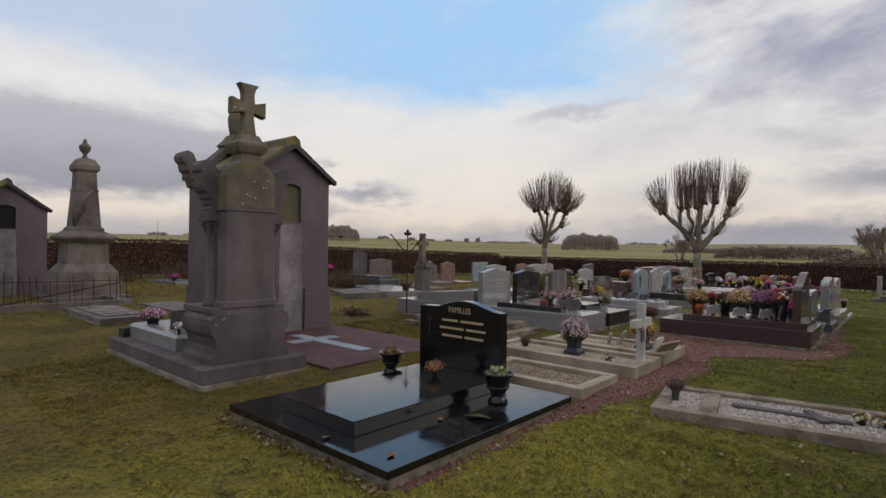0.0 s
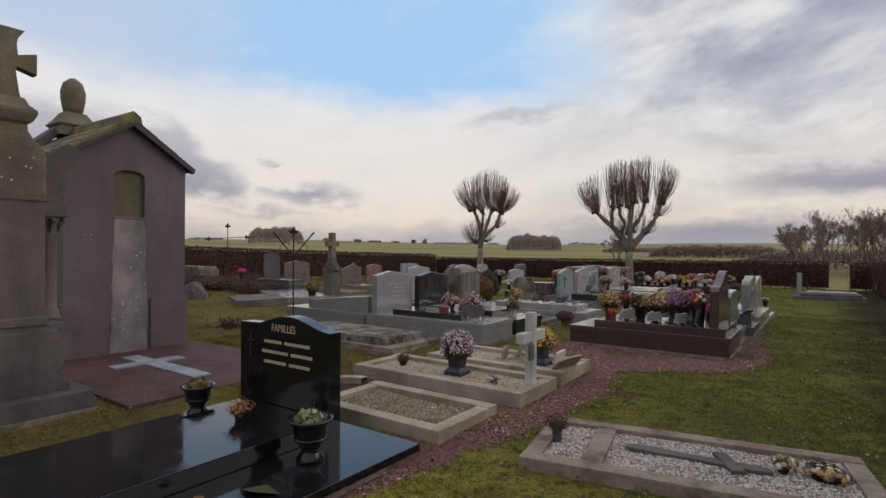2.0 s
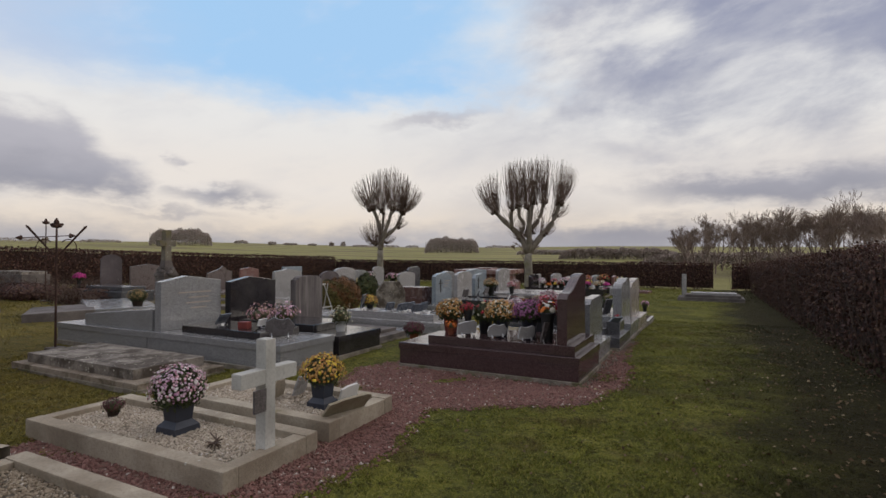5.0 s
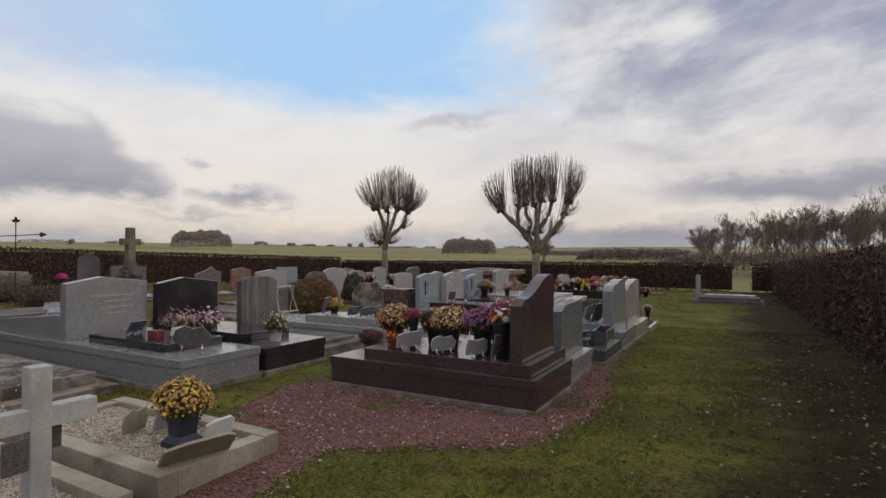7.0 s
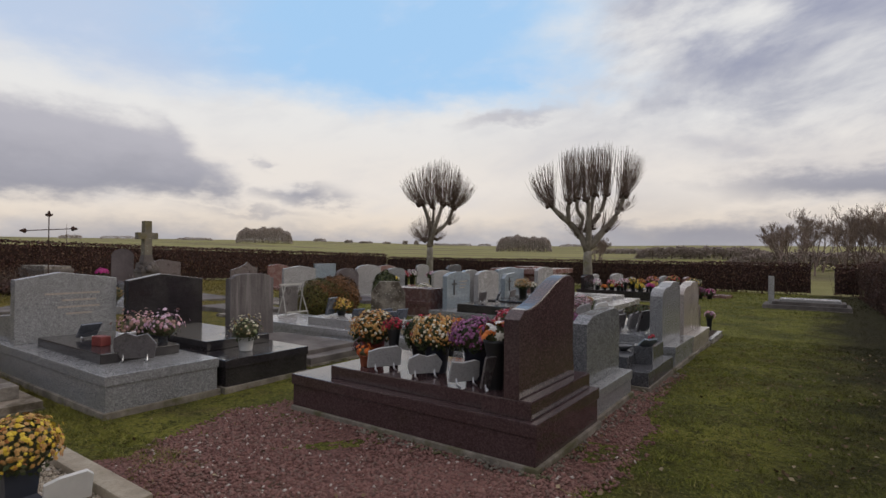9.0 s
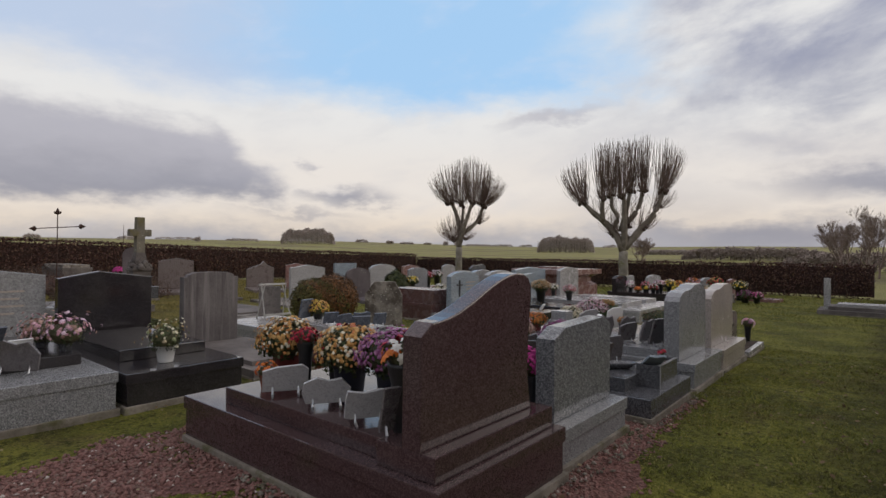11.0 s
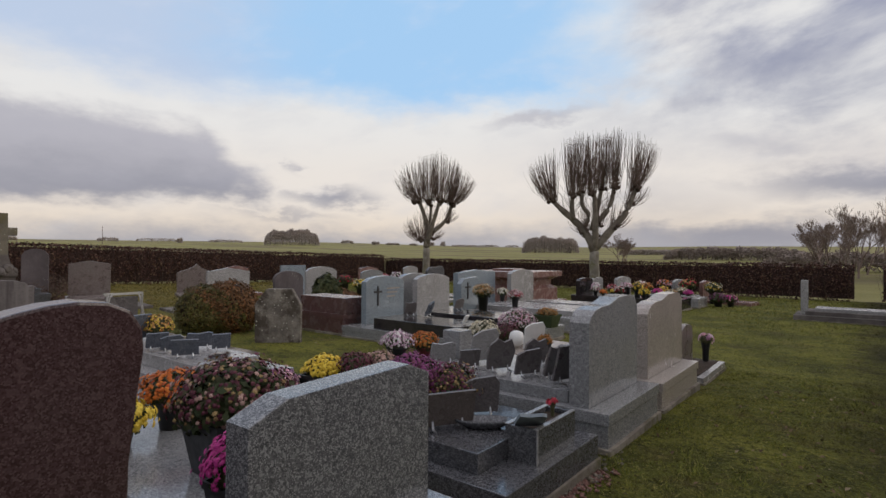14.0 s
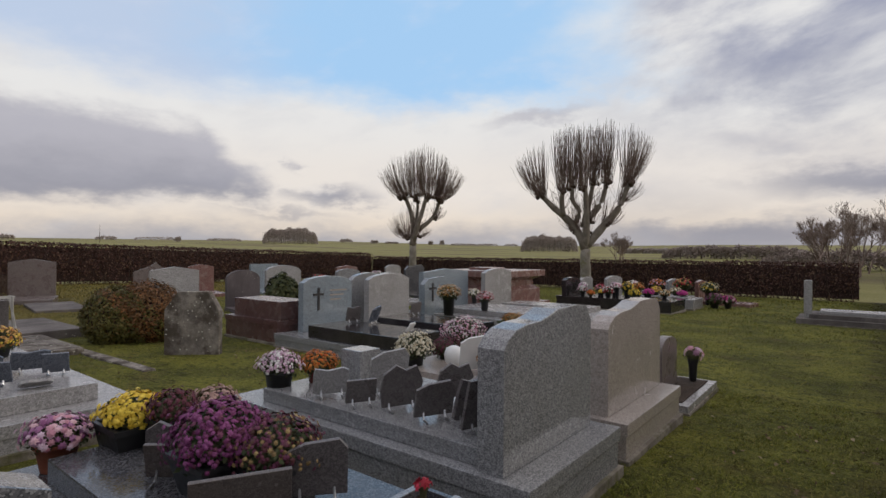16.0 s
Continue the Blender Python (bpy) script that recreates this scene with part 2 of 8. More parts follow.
M["blue"] = granite("blue_grey_granite", (0.10, 0.12, 0.14), (0.21, 0.25, 0.28), (0.33, 0.37, 0.40), 140, 0.15, 0.25, 0.15)
M["beige"] = granite("beige_granite", (0.20, 0.165, 0.14), (0.35, 0.30, 0.265), (0.47, 0.42, 0.375), 190, 0.13, 0.25, 0.3)
M["render"] = stone("old_grey_render", (0.096, 0.074, 0.085), (0.152, 0.121, 0.135), 0.85, 0.7, 0.2, 0.30, ((0.42, 0.39, 0.39), 0.60))
M["whitewash"] = stone("pale_render_panel", (0.150, 0.130, 0.135), (0.28, 0.252, 0.254), 0.85, 2.2, 0.3, 0.6, ((0.52, 0.50, 0.48), 0.52))
M["monument"] = stone("dark_weathered_stone", (0.080, 0.066, 0.068), (0.160, 0.135, 0.134), 0.8, 1.0, 0.3, 0.5, ((0.42, 0.41, 0.36), 0.58), ((0.12, 0.105, 0.060), 0.67))
M["mossy"] = stone("mossy_stone", (0.092, 0.080, 0.063), (0.200, 0.177, 0.135), 0.9, 2.0, 0.5, 0.4, ((0.44, 0.43, 0.35), 0.50), ((0.145, 0.122, 0.055), 0.50))
M["limestone"] = stone("grey_limestone", (0.095, 0.081, 0.074), (0.20, 0.175, 0.157), 0.9, 1.8, 0.5, 0.45, ((0.38, 0.37, 0.30), 0.60), ((0.10, 0.086, 0.060), 0.62))
M["streaked"] = stone("rain_streaked_stone", (0.092, 0.080, 0.078), (0.165, 0.146, 0.140), 0.85, 1.8, 0.4, 0.3, None, ((0.10, 0.086, 0.060), 0.66), 45, ((0.195, 0.174, 0.168), (0.066, 0.056, 0.056)))
M["oldstone"] = stone("lichened_old_stone", (0.14, 0.120, 0.103), (0.32, 0.285, 0.24), 0.92, 5.5, 1.0, 0.2, ((0.50, 0.48, 0.40), 0.34), ((0.060, 0.046, 0.034), 0.44), 26)
M["oldkerb"] = stone("stained_brown_kerb", (0.18, 0.142, 0.105), (0.35, 0.295, 0.23), 0.92, 3.5, 0.7, 0.35, ((0.44, 0.41, 0.34), 0.60), ((0.085, 0.066, 0.040), 0.48), 35)
M["concrete"] = stone("pale_concrete_kerb", (0.27, 0.222, 0.162), (0.47, 0.41, 0.315), 0.9, 2.2, 0.5, 0.35, ((0.5, 0.48, 0.40), 0.62), ((0.18, 0.15, 0.075), 0.60))
M["rubble"] = stone("rough_footing_concrete", (0.15, 0.128, 0.10), (0.30, 0.265, 0.215), 0.95, 5.0, 1.0, 0.3, None, ((0.10, 0.095, 0.04), 0.50), 25)
M["brownslab"] = stone("dull_red_brown_slab", (0.062, 0.027, 0.027), (0.110, 0.052, 0.050), 0.75, 2.4, 0.3, 0.4, ((0.36, 0.29, 0.22), 0.50), ((0.040, 0.026, 0.020), 0.52))
M["palecross"] = stone("pale_blue_grey_stone", (0.20, 0.235, 0.265), (0.32, 0.365, 0.40), 0.7, 2.5, 0.15, 0.35, ((0.5, 0.5, 0.47), 0.62))
M["marble"] = stone("white_painted_concrete", (0.44, 0.43, 0.39), (0.66, 0.65, 0.60), 0.8, 3.0, 0.3, 0.5, None, ((0.16, 0.18, 0.10), 0.62))
# near-black paint on a solid niche back, in place of an opening's shade
M["dark_hole"] = plain("dark_opening", (0.012, 0.011, 0.012), 0.9)
M["niche"] = stone("mossy_niche_plaster", (0.092, 0.084, 0.050), (0.150, 0.138, 0.082), 0.9, 1.5, 0.25, 0.5)
M["slate"] = stone("mossy_roof_slabs", (0.075, 0.066, 0.052), (0.17, 0.152, 0.11), 0.9, 2.6, 0.6, 0.2, ((0.40, 0.39, 0.28), 0.5), ((0.21, 0.18, 0.05), 0.42))
M["edge"] = plain("dark_roof_edge", (0.03, 0.027, 0.027), 0.6)
M["iron"] = stone("rusty_iron", (0.035, 0.018, 0.014), (0.075, 0.038, 0.026), 0.8, 14, 0.4, 0.2)
M["gold"] = plain("gilded_lettering", (0.46, 0.35, 0.22), 0.45, 0.0, 0.1)
M["steel"] = plain("brushed_steel", (0.55, 0.55, 0.56), 0.3, 1.0, 0.1)
M["plastic"] = plain("black_plastic", (0.012, 0.012, 0.013), 0.4, 0, 0.15)
M["blueplastic"] = plain("dark_blue_plastic", (0.025, 0.03, 0.045), 0.4, 0, 0.15)
M["terracotta"] = plain("terracotta", (0.30, 0.09, 0.045), 0.75, 0, 0.25)
M["redplastic"] = plain("red_plastic", (0.20, 0.035, 0.028), 0.5, 0, 0.25)
M["ceramic"] = plain("black_glazed_stone", (0.010, 0.010, 0.011), 0.08, 0, 0.1)
M["white"] = plain("white_porcelain", (0.70, 0.69, 0.66), 0.3, 0, 0.1)
M["plaque"] = granite("grey_plaque_granite", (0.17, 0.165, 0.165), (0.29, 0.28, 0.278), (0.42, 0.41, 0.40), 190, 0.25, 0.3, 0.2)
M["paleplaque"] = granite("pale_plaque_granite", (0.27, 0.265, 0.26), (0.41, 0.405, 0.40), (0.47, 0.465, 0.46), 150, 0.3, 0.12, 0.2)
M["brownplaque"] = granite("brown_plaque_granite", (0.055, 0.043, 0.038), (0.085, 0.068, 0.060), (0.125, 0.105, 0.095), 200, 0.2, 0.3, 0.1)
M["darkplaque"] = granite("dark_plaque_granite", (0.05, 0.044, 0.044), (0.11, 0.096, 0.095), (0.19, 0.17, 0.165), 190, 0.25, 0.35, 0.15)
M["blueplaque"] = granite("blue_plaque_granite", (0.03, 0.036, 0.052), (0.075, 0.085, 0.11), (0.15, 0.165, 0.19), 190, 0.2, 0.3, 0.1)
M["wood"] = stone("pale_weathered_board", (0.27, 0.23, 0.16), (0.44, 0.39, 0.29), 0.8, 3.0, 0.2, 0.3)
M["greywood"] = stone("weathered_white_wood", (0.30, 0.285, 0.26), (0.47, 0.455, 0.42), 0.8, 4.0, 0.2, 0.3)
M["soil"] = stone("dark_soil", (0.035, 0.024, 0.017), (0.075, 0.053, 0.038), 0.95, 9, 1.0, 0.0, None, None, 60)


def paving(name, a, b, c, d):
    """Loose chippings: every island its own tone."""
    t = Tree(name)
    r = t.add("ShaderNodeNewGeometry").outputs["Random Per Island"]
    col = t.mix(t.ramp(r, 0.0, 0.45), a, b)
    col = t.mix(t.ramp(r, 0.6, 0.9), col, c)
    col = t.mix(t.ramp(r, 0.97, 0.985), col, d)
    return t.done(col, 0.85, t.bump(t.noise(70, 3), 0.3, 0.005), spec=0.3)


M["redchip"] = paving("red_chippings", (0.130, 0.062, 0.051), (0.232, 0.120, 0.099), (0.180, 0.114, 0.092), (0.46, 0.40, 0.35))
M["palechip"] = paving("pale_gravel", (0.29, 0.235, 0.17), (0.48, 0.415, 0.325), (0.36, 0.30, 0.235), (0.62, 0.57, 0.50))
M["dirtychip"] = paving("stained_gravel", (0.15, 0.113, 0.075), (0.34, 0.28, 0.20), (0.20, 0.155, 0.105), (0.52, 0.47, 0.39))
M["whitechip"] = paving("white_marble_chips", (0.29, 0.25, 0.212), (0.50, 0.455, 0.405), (0.20, 0.17, 0.142), (0.66, 0.62, 0.57))


def chip_bed(name, a, b):
    t = Tree(name)
    s = t.add("ShaderNodeSeparateColor")
    t.put(s.inputs[0], t.cells(60))
    col = t.mix(s.outputs[0], a, b)
    col = t.mix(t.ramp(t.noise(2.2, 5), 0.55, 0.75, 0.0, 0.7), col, (0.055, 0.05, 0.022))
    return t.done(col, 0.9, t.bump(t.cells(60, "Distance"), 0.8, 0.02), spec=0.25)


M["redbed"] = chip_bed("red_chipping_bed", (0.090, 0.042, 0.034), (0.215, 0.108, 0.088))
M["palebed"] = chip_bed("pale_gravel_bed", (0.15, 0.125, 0.09), (0.36, 0.32, 0.26))
M["dirtybed"] = chip_bed("stained_gravel_bed", (0.07, 0.056, 0.04), (0.22, 0.19, 0.15))
M["whitebed"] = chip_bed("white_chip_bed", (0.17, 0.145, 0.12), (0.44, 0.40, 0.355))

# lawn inside the hedges, ploughed and green fields beyond
t = Tree("turf_and_fields")
sx = t.add("ShaderNodeSeparateXYZ")
t.put(sx.inputs[0], t.pos)
side = t.math("ADD", sx.outputs[0], t.math("MULTIPLY", t.math("SUBTRACT", sx.outputs[1], 4.0), 0.9))
side = t.ramp(t.math("ADD", side, t.math("MULTIPLY", t.noise(0.5, 3), 4.0)), -2.0, 3.0)
# yellower moss near the path; browner left lawn also painted dimmer for lens falloff
near = t.ramp(t.math("ADD", sx.outputs[0], t.math("MULTIPLY", t.noise(0.6, 3), 2.0)), -4.2, -1.2)
moss_a = t.mix(t.ramp(t.noise(0.8, 5, 0.6), 0.3, 0.7), t.mix(near, (0.100, 0.078, 0.020), (0.185, 0.165, 0.030)), t.mix(near, (0.225, 0.170, 0.038), (0.400, 0.365, 0.060)))
moss_b = t.mix(t.ramp(t.noise(0.9, 5, 0.6), 0.3, 0.7), (0.082, 0.090, 0.018), (0.230, 0.222, 0.040))
moss_col = t.mix(side, moss_a, moss_b)
moss_col = t.mix(t.ramp(t.noise(1.7, 6, 0.65), 0.52, 0.74, 0, 0.7), moss_col, (0.140, 0.100, 0.048))
moss_col = t.mix(t.ramp(t.noise(6.5, 5, 0.7), 0.48, 0.66, 0, 0.8), moss_col, (0.050, 0.056, 0.012))
moss_col = t.mix(t.ramp(t.noise(26, 4, 0.75), 0.42, 0.68, 0, 0.7), moss_col, (0.034, 0.034, 0.011))
moss_col = t.mix(t.ramp(t.noise(46, 3, 0.7), 0.55, 0.68, 0, 0.7), moss_col, (0.33, 0.29, 0.08))
# leaf mould along the foot of the hedge, with the hedge's shade painted in
mould_shade = t.ramp(t.math("ADD", sx.outputs[0], t.math("MULTIPLY", t.math("SUBTRACT", t.noise(1.4, 5, 0.65), 0.5), 2.2)), 0.1, 1.35)
moss_col = t.mix(t.math("MULTIPLY", mould_shade, 0.85), moss_col, t.mix(t.noise(20, 4), (0.014, 0.011, 0.006), (0.048, 0.036, 0.017)))
field = t.mix(t.ramp(t.noise(0.02, 4, 0.6, (1, 3, 1)), 0.35, 0.65), (0.20, 0.188, 0.066), (0.28, 0.25, 0.105))
field = t.mix(t.ramp(t.noise(0.006, 3, 0.5, (1, 4, 1)), 0.52, 0.60, 0, 0.8), field, (0.14, 0.11, 0.07))
out = t.math("MAXIMUM", t.math("MAXIMUM", t.ramp(sx.outputs[0], -26.6, -27.2), t.ramp(sx.outputs[1], 37.6, 38.2)), t.ramp(sx.outputs[0], 3.0, 3.4))
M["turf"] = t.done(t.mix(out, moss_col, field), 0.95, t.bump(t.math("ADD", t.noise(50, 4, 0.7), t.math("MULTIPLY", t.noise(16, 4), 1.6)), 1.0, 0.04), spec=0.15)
t = Tree("grass_blades")
r_ = t.add("ShaderNodeNewGeometry").outputs["Random Per Island"]
sx = t.add("ShaderNodeSeparateXYZ")
t.put(sx.inputs[0], t.pos)
side = t.math("ADD", sx.outputs[0], t.math("MULTIPLY", t.math("SUBTRACT", sx.outputs[1], 4.0), 0.9))
side = t.ramp(t.math("ADD", side, t.math("MULTIPLY", t.noise(0.5, 3), 4.0)), -2.0, 3.0)
# blades follow the same ramp, with the lens falloff painted in
near = t.ramp(t.math("ADD", sx.outputs[0], t.math("MULTIPLY", t.noise(0.6, 3), 2.0)), -4.2, -1.2)
dry = t.mix(t.ramp(r_, 0.0, 0.6), t.mix(near, (0.080, 0.070, 0.014), (0.175, 0.160, 0.024)), t.mix(near, (0.200, 0.160, 0.032), (0.400, 0.370, 0.058)))
lush = t.mix(t.ramp(r_, 0.0, 0.6), (0.074, 0.086, 0.015), (0.205, 0.212, 0.036))
col = t.mix(t.ramp(r_, 0.70, 1.0), t.mix(side, dry, lush), (0.33, 0.285, 0.09))
col = t.mix(t.ramp(t.noise(7.5, 4, 0.65), 0.50, 0.66, 0, 0.75), col, t.mix(side, t.mix(near, (0.25, 0.205, 0.045), (0.52, 0.45, 0.07)), (0.275, 0.285, 0.048)))
col = t.mix(t.ramp(t.noise(17, 4, 0.7), 0.51, 0.62, 0, 0.85), col, (0.045, 0.038, 0.014))
col = t.mix(t.ramp(t.noise(1.7, 5, 0.6), 0.50, 0.70, 0, 0.6), col, (0.14, 0.10, 0.045))
# same strip on the blades: leaf litter tone plus painted hedge shade
mould_shade = t.ramp(t.math("ADD", sx.outputs[0], t.math("MULTIPLY", t.math("SUBTRACT", t.noise(1.4, 5, 0.65), 0.5), 2.2)), 0.1, 1.35)
col = t.mix(t.math("MULTIPLY", mould_shade, 0.88), col, (0.024, 0.024, 0.010))
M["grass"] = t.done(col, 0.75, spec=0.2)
M["hedge"] = leafy("brown_hedge_leaves", (0.042, 0.020, 0.016), (0.096, 0.046, 0.034), (0.150, 0.090, 0.055), 0.7)
# solid core; its dark colour holds the shade inside hedges and bushes
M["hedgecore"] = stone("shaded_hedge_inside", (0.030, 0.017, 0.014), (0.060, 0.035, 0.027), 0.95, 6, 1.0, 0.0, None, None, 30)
M["twig"] = leafy("bare_twigs", (0.070, 0.046, 0.034), (0.11, 0.075, 0.055), (0.085, 0.062, 0.05), 0.8)
M["shoot"] = leafy("pollard_shoots", (0.115, 0.076, 0.060), (0.175, 0.122, 0.096), (0.145, 0.108, 0.084), 0.8)
M["bark"] = stone("grey_lime_bark", (0.17, 0.15, 0.12), (0.30, 0.27, 0.22), 0.9, 3.0, 0.9, 0.5, None, ((0.15, 0.14, 0.07), 0.5), 30)
M["limb"] = stone("brown_limb_bark", (0.15, 0.127, 0.10), (0.27, 0.235, 0.19), 0.9, 3.0, 0.9, 0.4, None, None, 30)
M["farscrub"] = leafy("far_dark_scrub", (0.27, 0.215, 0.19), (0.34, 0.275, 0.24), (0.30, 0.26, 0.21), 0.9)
M["knob"] = stone("dark_pollard_knob", (0.07, 0.05, 0.04), (0.13, 0.095, 0.076), 0.95, 8.0, 1.2, 0.2, None, None, 30)
M["farwood"] = leafy("far_bare_wood", (0.105, 0.078, 0.062), (0.15, 0.112, 0.09), (0.125, 0.10, 0.08), 0.9)
# crown colour lightened to paint in the distance haze
M["farleaf"] = leafy("far_bare_crowns_hazed", (0.36, 0.305, 0.272), (0.46, 0.395, 0.355), (0.40, 0.35, 0.31), 0.9)
M["belt"] = leafy("belt_twigs", (0.17, 0.122, 0.098), (0.24, 0.178, 0.145), (0.31, 0.26, 0.215), 0.9)
M["foliage"] = leafy("chrysanthemum_leaves", (0.030, 0.045, 0.016), (0.065, 0.082, 0.032), (0.08, 0.074, 0.036))
M["thuja"] = leafy("bronzed_thuja", (0.085, 0.050, 0.020), (0.165, 0.078, 0.028), (0.25, 0.105, 0.034))
M["thujagreen"] = leafy("green_thuja", (0.060, 0.058, 0.016), (0.120, 0.108, 0.026), (0.15, 0.095, 0.028))
M["greenbush"] = leafy("green_shrub", (0.025, 0.035, 0.012), (0.06, 0.07, 0.022), (0.09, 0.085, 0.03))
FLOWER = {
    "yellow": ((0.60, 0.40, 0.03), (0.76, 0.56, 0.07), (0.66, 0.44, 0.05)),
    "amber": ((0.38, 0.185, 0.045), (0.54, 0.33, 0.115), (0.40, 0.145, 0.045)),
    "succulent": ((0.22, 0.26, 0.12), (0.38, 0.40, 0.22), (0.15, 0.18, 0.08)),
    "rust": ((0.30, 0.10, 0.02), (0.42, 0.20, 0.05), (0.20, 0.06, 0.02)),
    "orange": ((0.45, 0.10, 0.015), (0.58, 0.17, 0.03), (0.36, 0.07, 0.02)),
    "purple": ((0.17, 0.036, 0.12), (0.27, 0.075, 0.20), (0.14, 0.026, 0.085)),
    "magenta": ((0.42, 0.03, 0.20), (0.58, 0.06, 0.28), (0.32, 0.02, 0.14)),
    "lilac": ((0.45, 0.26, 0.36), (0.62, 0.45, 0.53), (0.34, 0.16, 0.25)),
    "pink": ((0.52, 0.24, 0.30), (0.66, 0.42, 0.46), (0.40, 0.14, 0.19)),
    "salmon": ((0.42, 0.13, 0.085), (0.56, 0.24, 0.17), (0.32, 0.09, 0.06)),
    "mauve": ((0.25, 0.085, 0.19), (0.38, 0.17, 0.31), (0.19, 0.055, 0.13)),
    "cream": ((0.56, 0.50, 0.34), (0.70, 0.66, 0.52), (0.45, 0.36, 0.22)),
    "dark": ((0.075, 0.018, 0.028), (0.125, 0.032, 0.048), (0.065, 0.026, 0.018)),
    "plum": ((0.095, 0.022, 0.048), (0.16, 0.045, 0.085), (0.085, 0.035, 0.028)),
    "red": ((0.32, 0.015, 0.03), (0.48, 0.03, 0.06), (0.24, 0.01, 0.02)),
    "white": ((0.62, 0.60, 0.55), (0.74, 0.72, 0.68), (0.45, 0.42, 0.34)),
    "faded": ((0.30, 0.17, 0.14), (0.46, 0.30, 0.25), (0.20, 0.11, 0.09)),
    "dry": ((0.20, 0.12, 0.05), (0.34, 0.24, 0.10), (0.12, 0.07, 0.035)),
}
M["litter"] = leafy("dead_leaves", (0.07, 0.042, 0.02), (0.16, 0.105, 0.055), (0.34, 0.27, 0.16), 0.8)
for k, v in FLOWER.items():
    M["fl_" + k] = leafy("petals_" + k, *v)

# ---- building helpers ----
rnd = random.Random(7)
rng = np.random.default_rng(7)


def ground_z(x, y):
    """Height of the turf, gently falling towards the back hedge, and of the open fields beyond."""
    z = np.interp(y, (-40, 2, 9, 12, 16.5, 27, 37, 45), (-0.13, -0.13, -0.03, -0.06, -0.17, -0.42, -0.58, -0.9))
    r = np.hypot(x, y)
    a = np.degrees(np.arctan2(-x, y))
    lift = np.interp(r, (50, 400, 570, 1500, 4500), (0, 3.4, 7.0, 22, 22))
    side = np.interp(a, (-180, -60, 10, 29, 50, 90, 180), (0.6, 0.6, 1.25, 1.0, 1.5, 1.3, 0.6))
    return z + np.where(r > 50, lift * side, 0.0)


def mesh_of(name, verts, faces):
    me = bpy.data.meshes.new(name)
    me.from_pydata([tuple(v) for v in verts], [], [tuple(f) for f in faces])
    me.update()
    return me


def thing(name, x, y, z, label, category, group="", rz=0.0, kind=""):
    ob = new(name)
    ob.matrix_world = pose(x, y, z, 0, 0, rz)
    return tagged(ob, label, category, group, kind)


def part(name, bm, material, parent, label=""):
    """Links a bmesh (or a mesh) as one mesh object under a thing."""
    if isinstance(bm, bmesh.types.BMesh):
        me = bpy.data.meshes.new(name)
        bm.to_mesh(me)
        bm.free()
    else:
        me = bm
    me.materials.append(M[material])
    ob = new(name, me)
    ob.parent = parent
    return tagged(ob, label) if label else ob


def lone(name, bm, material, label, category, x=0, y=0, z=0, rz=0, rx=0, ry=0, group="", kind=""):
    """A thing that is one mesh."""
    me = bm
    if isinstance(bm, bmesh.types.BMesh):
        me = bpy.data.meshes.new(name)
        bm.to_mesh(me)
        bm.free()
    me.materials.append(M[material])
    ob = new(name, me)
    ob.matrix_world = pose(x, y, z, rx, ry, rz)
    return tagged(ob, label, category, group, kind)


def smooth(ob, on=True):
    for p in ob.data.polygons:
        p.use_smooth = on
    return ob


def bevelled(bm, w):
    if w > 0:
        bmesh.ops.bevel(bm, geom=list(bm.edges), offset=w, segments=2, affect="EDGES", profile=0.7, clamp_overlap=True)
    return bm


def box(x0, x1, y0, y1, z0, z1, w=0.006, bm=None):
    b = bmesh.new()
    bmesh.ops.create_cube(b, size=1)
    for v in b.verts:
        v.co = Vector((x0 + (v.co.x + 0.5) * (x1 - x0), y0 + (v.co.y + 0.5) * (y1 - y0), z0 + (v.co.z + 0.5) * (z1 - z0)))
    bevelled(b, w)
    return b if bm is None else joined(bm, b)


def joined(bm, b):
    me = bpy.data.meshes.new("tmp")
    b.to_mesh(me)
    b.free()
    bm.from_mesh(me)
    bpy.data.meshes.remove(me)
    return bm


def slab(profile, axis, a0, a1, w=0.006):
    """Extrudes a (u, z) outline: axis 'x' gives thickness along x with u along y; axis 'y' the other way."""
    b = bmesh.new()
    lo = [b.verts.new((a0, u, z) if axis == "x" else (u, a0, z)) for u, z in profile]
    hi = [b.verts.new((a1, u, z) if axis == "x" else (u, a1, z)) for u, z in profile]
    n = len(profile)
    b.faces.new(lo), b.faces.new(hi[::-1])
    for i in range(n):
        b.faces.new((lo[i], hi[i], hi[(i + 1) % n], lo[(i + 1) % n]))
    bmesh.ops.recalc_face_normals(b, faces=b.faces)
    if w > 0:
        edges = [e for e in b.edges if any(len(f.verts) == n for f in e.link_faces)]
        bmesh.ops.bevel(b, geom=edges, offset=w, segments=2, affect="EDGES", profile=0.7, clamp_overlap=True)
    return b


def lathe(profile, seg=24, bm=None, cx=0, cy=0):
    b = bmesh.new()
    rings = [[b.verts.new((cx + r * math.cos(2 * math.pi * i / seg), cy + r * math.sin(2 * math.pi * i / seg), z)) for i in range(seg)] for r, z in profile]
    for p, q in zip(rings, rings[1:]):
        for i in range(seg):
            b.faces.new((p[i], p[(i + 1) % seg], q[(i + 1) % seg], q[i]))
    b.faces.new(rings[0][::-1]), b.faces.new(rings[-1])
    return b if bm is None else joined(bm, b)


